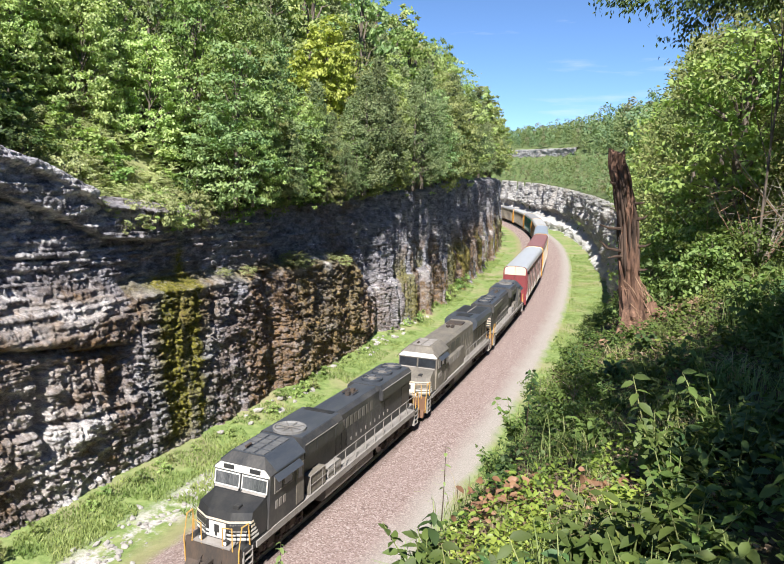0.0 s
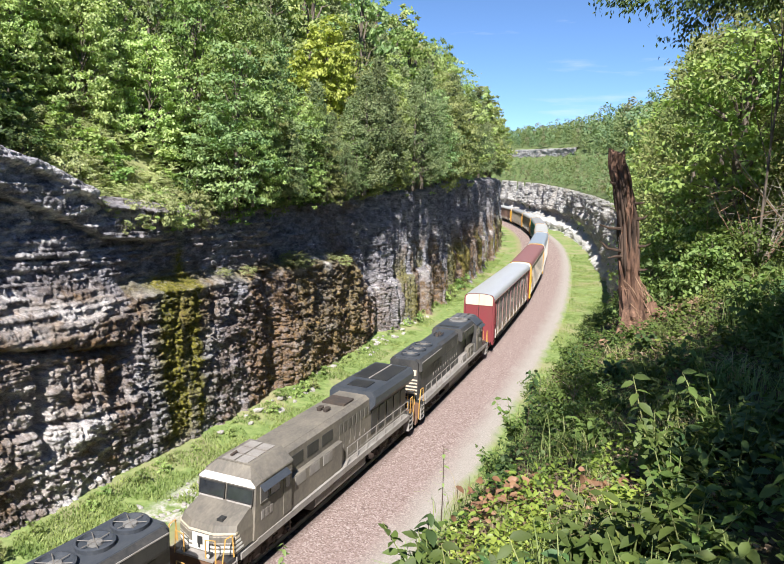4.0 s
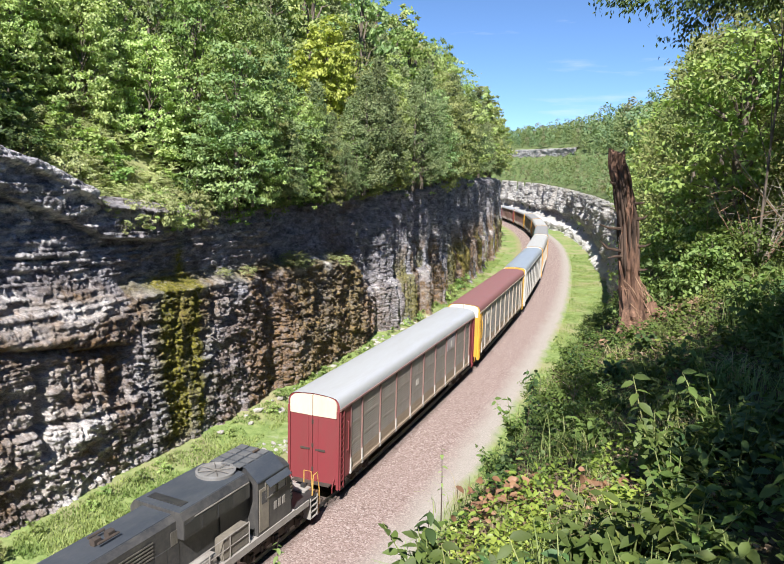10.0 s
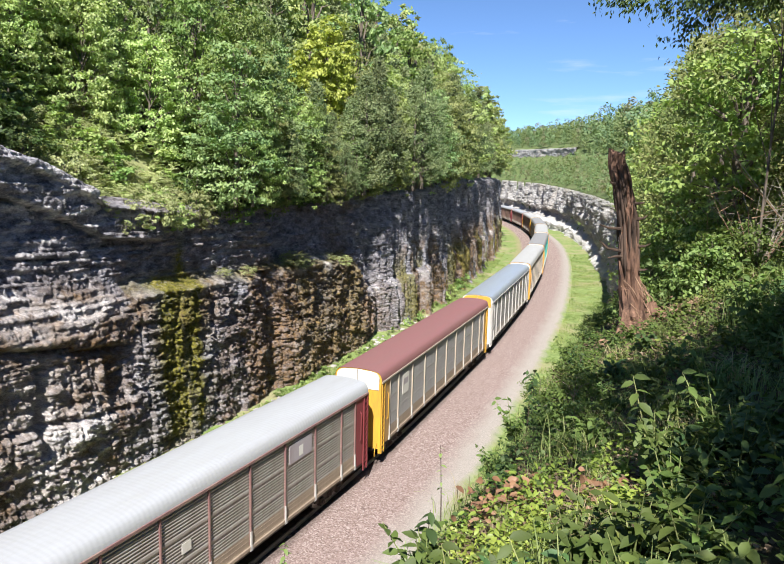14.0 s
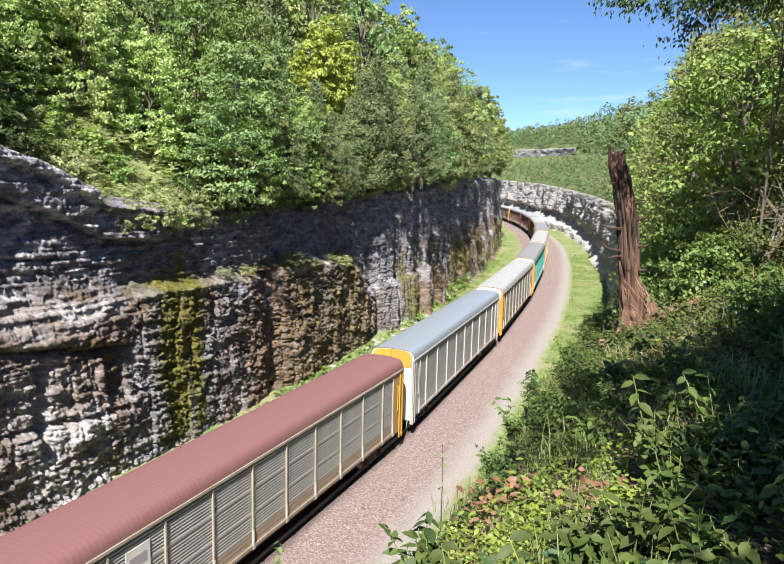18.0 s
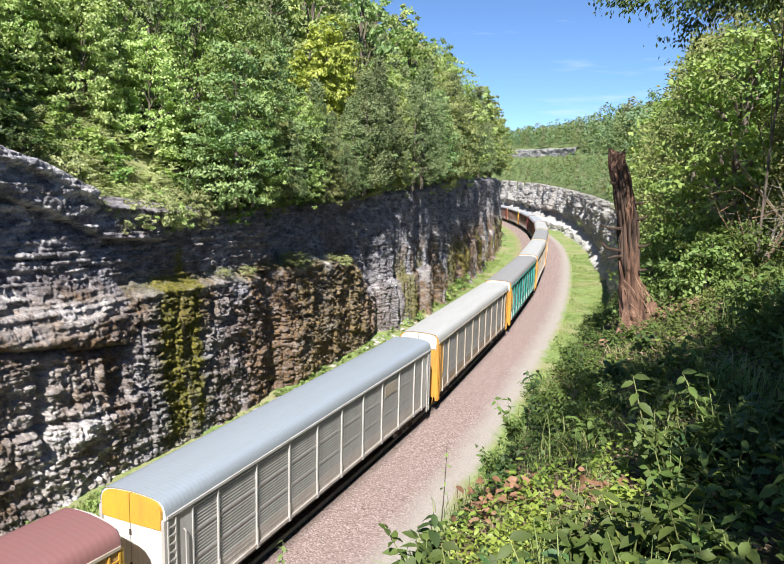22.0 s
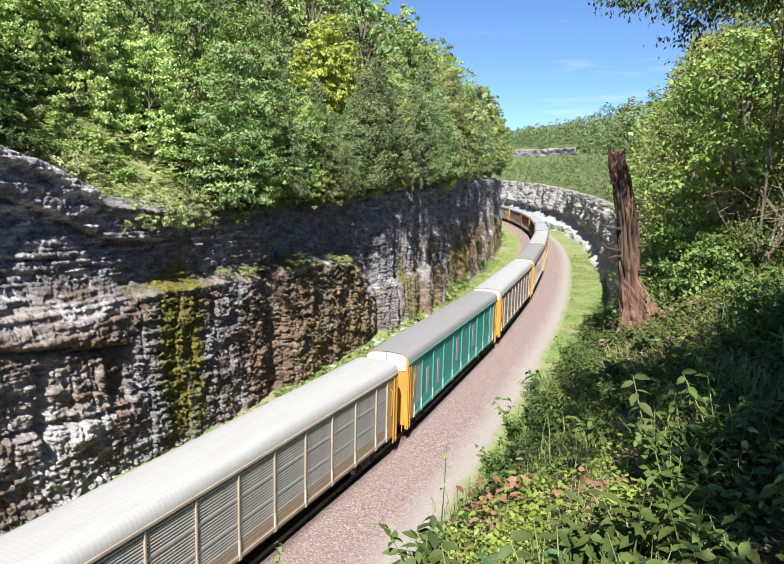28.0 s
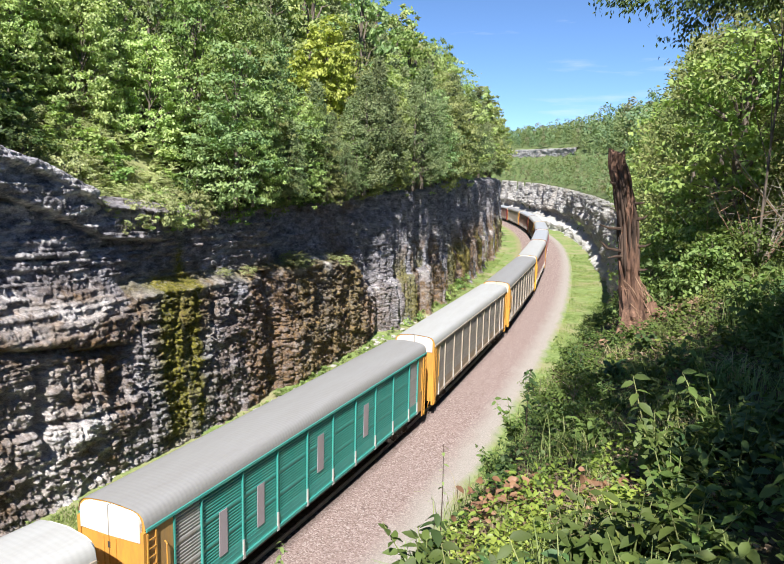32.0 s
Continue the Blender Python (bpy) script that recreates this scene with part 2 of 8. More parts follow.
def ground_material():
    """Zones by the distance from the track (attribute lat) and by the height: ballast, gravel path, grass, forest soil."""
    m, nt, b = base("ground", 0.95, 0, 0.15)
    lat = attr(nt, "lat").outputs["Fac"]
    wob = noise_node(nt, 0.5, 5, 0.7)
    off = nt.nodes.new("ShaderNodeMath")
    off.operation = "MULTIPLY_ADD"
    nt.links.new(wob, off.inputs[0])
    off.inputs[1].default_value = 1.6
    nt.links.new(lat, off.inputs[2])            # lat + 0.8 on average

    def step(edge, width=0.35):
        n = nt.nodes.new("ShaderNodeMapRange")
        n.inputs["From Min"].default_value, n.inputs["From Max"].default_value = edge + 0.8 - width, edge + 0.8 + width
        nt.links.new(off.outputs[0], n.inputs[0])
        return n.outputs[0]

    stones = ramp(nt, noise_node(nt, 11, 3, 0.9), [(0.3, (0.11, 0.072, 0.064)), (0.5, (0.25, 0.18, 0.16)), (0.72, (0.40, 0.315, 0.29))])
    stones = mix(nt, 0.6, stones, ramp(nt, cell_node(nt, 13, (1, 1, 1)), [(0.0, (0.10, 0.07, 0.062)), (0.45, (0.25, 0.185, 0.165)), (0.85, (0.38, 0.30, 0.275)), (1.0, (0.52, 0.46, 0.43))]))
    stones = mix(nt, ramp(nt, noise_node(nt, 0.25, 3), [(0.35, (0, 0, 0)), (0.7, (0.3, 0.3, 0.3))]), stones, (0.26, 0.195, 0.178))
    gravel = ramp(nt, noise_node(nt, 16, 4, 0.8), [(0.3, (0.23, 0.20, 0.175)), (0.7, (0.42, 0.38, 0.34))])
    grass = ramp(nt, noise_node(nt, 1.3, 7, 0.75), [(0.3, (0.10, 0.145, 0.045)), (0.5, (0.185, 0.25, 0.08)), (0.7, (0.30, 0.33, 0.135))])
    dry = ramp(nt, noise_node(nt, 0.16, 4, 0.6), [(0.48, (0, 0, 0)), (0.64, (0.75, 0.75, 0.75))])
    grass = mix(nt, dry, grass, (0.32, 0.275, 0.165))
    rub = nt.nodes.new("ShaderNodeMath")
    rub.operation = "MULTIPLY"
    nt.links.new(ramp(nt, noise_node(nt, 0.3, 5, 0.75), [(0.45, (0, 0, 0)), (0.53, (1, 1, 1))]), rub.inputs[0])
    nt.links.new(attr(nt, "stony").outputs["Fac"], rub.inputs[1])
    rub = rub.outputs[0]
    soil = ramp(nt, noise_node(nt, 2.5, 6, 0.75), [(0.3, (0.035, 0.03, 0.018)), (0.5, (0.075, 0.06, 0.03)), (0.7, (0.07, 0.10, 0.025))])
    rubble = ramp(nt, noise_node(nt, 6, 4, 0.8), [(0.3, (0.30, 0.27, 0.24)), (0.65, (0.58, 0.55, 0.52))])
    leftg = mix(nt, rub, grass, rubble)
    far_soil = mix(nt, attr(nt, "brush").outputs["Fac"], soil, mix(nt, 0.75, grass, (0.105, 0.14, 0.055)))
    c = mix(nt, step(-13.2), far_soil, grass)
    c = mix(nt, step(-6.3), c, gravel)
    c = mix(nt, step(-4.7, 0.7), c, stones)
    c = mix(nt, step(4.7), c, mix(nt, 0.6, grass, (0.30, 0.25, 0.15)))
    c = mix(nt, step(5.9, 0.5), c, leftg)
    c = mix(nt, step(8.3, 0.6), c, grass)
    # dark band along the rails: oil, and the train's shadow deepened in the colour
    oil_and_shade = nt.nodes.new("ShaderNodeMath")
    oil_and_shade.operation = "MULTIPLY"
    nt.links.new(attr(nt, "oil_and_shade").outputs["Fac"], oil_and_shade.inputs[0])
    nt.links.new(ramp(nt, noise_node(nt, 1.1, 4, 0.7), [(0.3, (0.55, 0.55, 0.55)), (0.7, (0.9, 0.9, 0.9))]), oil_and_shade.inputs[1])
    c = mix(nt, oil_and_shade.outputs[0], c, (0.06, 0.047, 0.042))
    slope = attr(nt, "slope").outputs["Fac"]
    c = mix(nt, step(13.2), c, mix(nt, slope, soil, mix(nt, 0.55, grass, (0.36, 0.33, 0.17))))
    nt.links.new(c, b.inputs["Base Color"])
    bump(nt, b, noise_node(nt, 9, 4, 0.8), 0.8, 0.05)
    return m


M["ground"] = ground_material()
M["leaf_a"] = leafy("leaf_green", (0.10, 0.18, 0.05), (0.25, 0.365, 0.11), (0.38, 0.44, 0.15), 0.34)
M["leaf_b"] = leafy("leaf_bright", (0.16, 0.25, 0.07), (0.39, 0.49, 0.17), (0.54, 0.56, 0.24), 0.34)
M["leaf_y"] = leafy("leaf_yellow", (0.20, 0.25, 0.04), (0.38, 0.42, 0.085), (0.50, 0.50, 0.13), hue=0.1)
M["leaf_c"] = leafy("needles_cedar", (0.085, 0.135, 0.06), (0.215, 0.285, 0.12), (0.33, 0.34, 0.17), 0.24, 0.7)
M["leaf_d"] = leafy("leaf_bluegreen", (0.10, 0.175, 0.07), (0.235, 0.335, 0.135), (0.37, 0.43, 0.18), 0.32)
M["leaf_o"] = leafy("leaf_olive", (0.145, 0.18, 0.065), (0.31, 0.355, 0.13), (0.44, 0.43, 0.19), 0.34)
# the far leaf tones are lightish, with some haze in the colour
M["leaf_far"] = leafy("far_leaf_hazy_green", (0.15, 0.225, 0.105), (0.195, 0.285, 0.13), (0.23, 0.31, 0.14), 0.25)
M["leaf_pale"] = leafy("pale_slope_leaf", (0.24, 0.28, 0.11), (0.44, 0.48, 0.22), (0.60, 0.57, 0.34), 0.3, hue=0.4)
M["leaf_far2"] = leafy("far_leaf_dark", (0.10, 0.16, 0.085), (0.13, 0.195, 0.10), (0.16, 0.225, 0.11), 0.2)
M["leaf_far3"] = leafy("far_leaf_dry", (0.18, 0.20, 0.105), (0.24, 0.25, 0.13), (0.29, 0.275, 0.16), 0.2)
M["leaf_far4"] = leafy("far_leaf_hazy_light", (0.17, 0.245, 0.095), (0.23, 0.315, 0.12), (0.28, 0.345, 0.14), 0.25)
# weed greens lowered so that the bank's shade lies in the colour
M["leaf_w"] = leafy("weed_leaf_shaded", (0.035, 0.07, 0.018), (0.115, 0.185, 0.042), (0.27, 0.30, 0.07), 0.30, 0.6)
M["leaf_v"] = leafy("weed_leaf_bluish_shaded", (0.025, 0.06, 0.024), (0.07, 0.135, 0.042), (0.14, 0.20, 0.055), 0.27, 0.55)
M["leaf_dry"] = leafy("leaf_dry", (0.10, 0.07, 0.045), (0.25, 0.17, 0.105), (0.42, 0.32, 0.21), 0.2, hue=0.1)
M["leaf_red"] = leafy("leaf_dead_reddish", (0.13, 0.06, 0.035), (0.30, 0.155, 0.085), (0.46, 0.30, 0.18), 0.2, hue=0.1)
M["grass"] = leafy("grass_blade", (0.11, 0.17, 0.045), (0.23, 0.32, 0.09), (0.40, 0.40, 0.17), 0.3)
M["straw"] = leafy("straw", (0.26, 0.20, 0.105), (0.42, 0.34, 0.19), (0.55, 0.47, 0.30), 0.25, hue=0.1)


def bark(name, dark, light):
    m, nt, b = base(name, 0.9, 0, 0.2)
    nt.links.new(ramp(nt, noise_node(nt, 9, 6, 0.7, stretch=(1, 1, 0.15)), [(0.3, dark), (0.7, light)]), b.inputs["Base Color"])
    bump(nt, b, noise_node(nt, 14, 6, 0.7, stretch=(1, 1, 0.12)), 0.8, 0.03)
    return m


M["bark"] = bark("bark", (0.07, 0.055, 0.042), (0.21, 0.175, 0.14))
M["snag"] = bark("weathered_snag_wood", (0.025, 0.015, 0.012), (0.27, 0.155, 0.105))
M["splinter"] = bark("torn_wood", (0.16, 0.09, 0.055), (0.42, 0.28, 0.19))
M["pale_bark"] = bark("pale_bark", (0.22, 0.19, 0.15), (0.42, 0.37, 0.30))
M["snag_dark"] = bark("dark_bark", (0.025, 0.017, 0.013), (0.12, 0.08, 0.06))


# ---------------------------------------------------------------- building helpers
def part(name, data, material, parent=None, label=""):
    """Links a bmesh or a mesh as one object under a thing or a part."""
    if isinstance(data, bmesh.types.BMesh):
        me = bpy.data.meshes.new(name)
        data.to_mesh(me)
        data.free()
    else:
        me = data
    if material is not None and not me.materials:
        me.materials.append(material)
    ob = new(name, me)
    if parent is not None:
        ob.parent = parent
    if label:
        ob["label"] = label
    return ob


def mesh(name, verts, faces, material=None, shade=False):
    me = bpy.data.meshes.new(name)
    v = np.asarray(verts, np.float32)
    if isinstance(faces, np.ndarray):
        n, k = faces.shape
        me.vertices.add(len(v))
        me.vertices.foreach_set("co", v.ravel())
        me.loops.add(n * k)
        me.loops.foreach_set("vertex_index", faces.astype(np.int32).ravel())
        me.polygons.add(n)
        me.polygons.foreach_set("loop_start", np.arange(0, n * k, k, dtype=np.int32))
        me.update(calc_edges=True)
    else:
        me.from_pydata(v.tolist(), [], faces)
        me.update()
    if material is not None:
        me.materials.append(material)
    if shade:
        me.polygons.foreach_set("use_smooth", np.ones(len(me.polygons), bool))
    return me


def thing(name, label, category, group="", kind="", at=None):
    ob = new(name)
    ob.empty_display_size = 0.3
    if at is not None:
        ob.matrix_world = at
    return tagged(ob, label, category, group, kind)


def grid_faces(nr, nc):
    i = np.arange(nr * nc).reshape(nr, nc)
    return np.stack([i[:-1, :-1].ravel(), i[1:, :-1].ravel(), i[1:, 1:].ravel(), i[:-1, 1:].ravel()], 1)


class Geo:
    """Collects simple solids into one mesh."""

    def __init__(self):
        self.v, self.f = [], []

    def add(self, verts, faces):
        o = len(self.v)
        self.v += [tuple(p) for p in verts]
        self.f += [tuple(o + i for i in q) for q in faces]
        return self

    def box(self, x0, x1, y0, y1, z0, z1, c=0.0):
        """A box, its edges along x chamfered by c."""
        if c <= 0:
            p = [(y0, z0), (y1, z0), (y1, z1), (y0, z1)]
        else:
            p = [(y0 + c, z0), (y1 - c, z0), (y1, z0 + c), (y1, z1 - c), (y1 - c, z1), (y0 + c, z1), (y0, z1 - c), (y0, z0 + c)]
        return self.prism(p, x0, x1)

    def prism(self, profile, x0, x1):
        """A profile in y, z (anticlockwise seen from +x) swept along x."""
        n = len(profile)
        v = [(x0, y, z) for y, z in profile] + [(x1, y, z) for y, z in profile]
        f = [(i, (i + 1) % n, n + (i + 1) % n, n + i) for i in range(n)]
        return self.add(v, f + [tuple(range(n - 1, -1, -1)), tuple(range(n, 2 * n))])

    def side(self, profile, y0, y1):
        """A profile in x, z swept along y."""
        n = len(profile)
        v = [(x, y0, z) for x, z in profile] + [(x, y1, z) for x, z in profile]
        f = [(i, n + i, n + (i + 1) % n, (i + 1) % n) for i in range(n)]
        return self.add(v, f + [tuple(range(n)), tuple(range(2 * n - 1, n - 1, -1))])

    def tube(self, pts, r, n=6, r1=None):
        pts = [Vector(p) for p in pts]
        v, f = [], []
        for i, p in enumerate(pts):
            t = (pts[min(i + 1, len(pts) - 1)] - pts[max(i - 1, 0)]).normalized()
            a = t.cross(Vector((0, 0, 1)) if abs(t.z) < 0.9 else Vector((1, 0, 0))).normalized()
            b = t.cross(a)
            q = r if r1 is None else r + (r1 - r) * i / max(1, len(pts) - 1)
            v += [p + (a * math.cos(2 * math.pi * k / n) + b * math.sin(2 * math.pi * k / n)) * q for k in range(n)]
        for i in range(len(pts) - 1):
            f += [(i * n + k, i * n + (k + 1) % n, (i + 1) * n + (k + 1) % n, (i + 1) * n + k) for k in range(n)]
        f += [tuple(range(n - 1, -1, -1)), tuple((len(pts) - 1) * n + k for k in range(n))]
        return self.add(v, f)

    def lathe(self, profile, centre, axis="z", n=20):
        """A closed profile of (radius, along) turned about an axis."""
        v, f, m = [], [], len(profile)
        for k in range(n):
            c, s = math.cos(2 * math.pi * k / n), math.sin(2 * math.pi * k / n)
            for r, h in profile:
                q = (r * c, r * s, h) if axis == "z" else ((r * c, h, r * s) if axis == "y" else (h, r * c, r * s))
                v.append((q[0] + centre[0], q[1] + centre[1], q[2] + centre[2]))
        for k in range(n):
            for i in range(m - 1):
                f.append((k * m + i, ((k + 1) % n) * m + i, ((k + 1) % n) * m + i + 1, k * m + i + 1))
        return self.add(v, f)

    def mesh(self, name, material=None, smooth_angle=None):
        me = bpy.data.meshes.new(name)
        me.from_pydata(self.v, [], self.f)
        bm = bmesh.new()
        bm.from_mesh(me)
        bmesh.ops.recalc_face_normals(bm, faces=bm.faces)
        bm.to_mesh(me)
        bm.free()
        if material is not None:
            me.materials.append(material)
        if smooth_angle:
            me.polygons.foreach_set("use_smooth", np.ones(len(me.polygons), bool))
            me.set_sharp_from_angle(angle=radians(smooth_angle))
        return me

    def put(self, name, material, parent, label="", smooth_angle=None):
        return part(name, self.mesh(name, material, smooth_angle), None, parent, label)


# ---------------------------------------------------------------- ground
def build_ground():
    s = np.concatenate([np.arange(-400, -20, 12.0), np.arange(-20, 80, 0.6), np.arange(80, 300, 2.0), np.arange(300, 450, 6.0), [470, 520, 600, 800, 1200, 2000, 3200]])
    d = np.array([-3000, -1200, -600, -350, -220, -150, -110, -90, -75, -62, -52, -44, -38, -34.6, -32.9, -30, -27.5, -25, -23, -21.5, -20.2, -19, -18, -17.2, -16.5, -15.9, -15.4,
                  -14.9, -14.5, -14.1, -13.7, -11.5, -10, -8.5, -7.2, -6.6, -6.2, -5.5, -4.9, -4.4, -3.3, -2.2, -1.7, -1.35, -1.0, -0.6, 0, 0.6, 1.0, 1.35, 1.7, 2.2, 2.6, 3.2, 4.0, 4.6, 5.2, 5.8, 6.6, 7.5, 8.6, 10, 11.5, 13.5, 15.9, 16.1, 16.8, 17.6,
                  19, 21, 23.5, 26, 30, 35, 42, 50, 62, 75, 90, 120, 170, 250, 400, 900, 3000.0])
    ss, dd = np.meshgrid(s, d, indexing="ij")
    x, y = track_xy(ss, np.clip(dd, -90, 90))
    x = x - np.sign(dd) * np.maximum(np.abs(dd) - 90, 0)
    z = ground_z(ss, dd)
    v = np.stack([x, y, z], -1).reshape(-1, 3)
    f = grid_faces(len(s), len(d))[:, ::-1].copy()
    me = mesh("ground", v, f, M["ground"], True)
    a = me.attributes.new("lat", "FLOAT", "POINT")
    a.data.foreach_set("value", dd.ravel().astype(np.float32))
    a = me.attributes.new("slope", "FLOAT", "POINT")
    a.data.foreach_set("value", (smooth(37, 40, ss) * smooth(53, 49, ss) * smooth(27, 22, dd)).ravel().astype(np.float32))
    # mask of the oil and painted shade under the train
    a = me.attributes.new("oil_and_shade", "FLOAT", "POINT")
    a.data.foreach_set("value", smooth(1.55, 1.1, np.abs(dd - rails_off(ss))).ravel().astype(np.float32))
    a = me.attributes.new("brush", "FLOAT", "POINT")
    a.data.foreach_set("value", smooth(110, 150, ss).ravel().astype(np.float32))
    a = me.attributes.new("stony", "FLOAT", "POINT")
    a.data.foreach_set("value", smooth(52, 36, ss).ravel().astype(np.float32))
    return tagged(part("ground", me, None), "ballast bed, gravel path, grass and forest soil of the rock cut", "ground", kind="structure")


# ---------------------------------------------------------------- rock faces
def cells(x, y, seed):
    """Nearest of scattered points: its number as a random value, and how near the next one is (numpy)."""
    i, j = np.floor(x).astype(int), np.floor(y).astype(int)
    f1, f2, idv = np.full(x.shape, 9.0), np.full(x.shape, 9.0), np.zeros(x.shape)
    for a in (-1, 0, 1):
        for b in (-1, 0, 1):
            u, v = (i + a + 57 * seed) % 256, (j + b + 131 * seed) % 256
            px, py = i + a + _TAB[u, v], j + b + _TAB[v, (u + 91) % 256]
            q = np.maximum(np.abs(px - x), np.abs(py - y)) + 0.35 * np.minimum(np.abs(px - x), np.abs(py - y))
            closer = q < f1
            f2 = np.where(closer, f1, np.minimum(f2, q))
            idv = np.where(closer, _TAB[(u + 33) % 256, (v + 77) % 256], idv)
            f1 = np.where(closer, q, f1)
    return idv, f2 - f1


def courses(v, mean, seed):
    """Splits v into uneven courses about mean thick: number, place within it (0..1) and thickness (numpy)."""
    rr = np.random.RandomState(seed)
    cuts = np.concatenate([[-60.0], -60.0 + np.cumsum(mean * rr.uniform(0.4, 1.7, int(560 / mean)))])
    i = np.clip(np.searchsorted(cuts, v) - 1, 0, len(cuts) - 2)
    thick = cuts[i + 1] - cuts[i]
    return i, (v - cuts[i]) / thick, thick


def crack(u, size, wide):
    """1 on the joint between two courses, falling off within the width."""
    return np.exp(-(np.minimum(u, 1 - u) * size / wide) ** 2)


def rock_relief(s, z, seed, size=1.0, deep=1.0, col=0.5):
    """How far the rock stands out at s along and z up: thin beds where col is 0, jointed upright blocks where it is 1, broken grain over both."""
    w = 0.30 * (fnoise(s / 1.1, z / 1.1, 5 + seed) - 0.5)
    dip = z + 0.02 * s + 0.5 * (fnoise(s / 7, z / 7, 4 + seed, 2) - 0.5)
    # thin beds, each broken into blocks
    i, u, th = courses(dip + 0.25 * w, 0.30 * size, 11 + seed)
    ln = (0.4 + 1.3 * _TAB[i % 256, 17]) * size
    q = (s + w) / ln + 9.0 * _TAB[i % 256, 61]
    k = np.floor(q).astype(int)
    bedded = 0.18 * (_TAB[i % 256, 5] - 0.5) + 0.22 * (vnoise(s / 2.5, i * 7.3, seed) - 0.5) + 0.28 * (_TAB[k % 256, (i * 7) % 256] - 0.5)
    bedded = bedded - 0.11 * crack(u, th, 0.045 * size) - 0.09 * crack(q - k, ln, 0.05 * size) + 0.10 * (u - 0.5)
    # upright joints and thick courses
    lean = s + 0.5 * (fnoise(s / 5, z / 2.2, 6 + seed, 3) - 0.5)
    c, cu, cw = courses(lean, 1.05 * size, 31 + seed)
    h, hu, hh = courses(dip + 1.3 * _TAB[c % 256, 77] + 0.2 * w, 1.25 * size, 41 + seed)
    upright = 0.40 * (_TAB[c % 256, (h * 3 + 9) % 256] - 0.5) + 0.30 * (vnoise(z / 2.6, c * 5.1, seed + 2) - 0.5)
    upright = upright - 0.30 * crack(cu, cw, 0.07 * size) * (0.35 + 0.65 * (vnoise(z / 2.0, c * 3.3, seed + 5) > 0.42)) - 0.14 * crack(hu, hh, 0.05 * size)
    i2, u2, th2 = courses(dip + 0.6 * w, 0.24 * size, 51 + seed)
    upright = upright + 0.20 * (_TAB[i2 % 256, c % 256] - 0.5) - 0.08 * crack(u2, th2, 0.03 * size)
    # broken lumps at three sizes
    h1, e1 = cells((s + 1.5 * w) / (0.50 * size), dip / (0.30 * size), seed + 5)
    h2, e2 = cells((s - 2 * w) / (0.24 * size), dip / (0.17 * size), seed + 11)
    h3, e3 = cells((s + 2 * w) / (0.13 * size), dip / (0.10 * size), seed + 15)
    grain = 0.22 * (h1 - 0.5) + 0.17 * (h2 - 0.5) + 0.10 * (h3 - 0.5)
    big = 1.1 * (fnoise(s / 7, z / 9, 11 + seed, 3) - 0.5)
    mid = 0.40 * (fnoise(s / 1.6, z / 1.3, 14 + seed, 3) - 0.5)
    return deep * (bedded * (1 - col) + upright * col + mid + grain * (0.6 + 0.6 * col)) + big


def stain_and_light_colours(me, r, g, b):
    col = np.stack([np.clip(r, 0, 1), np.clip(g, 0, 1), np.clip(b, 0, 1), np.ones_like(r)], -1).reshape(-1).astype(np.float32)
    a = me.attributes.new("stain_and_light", "FLOAT_COLOR", "POINT")
    a.data.foreach_set("color", col)


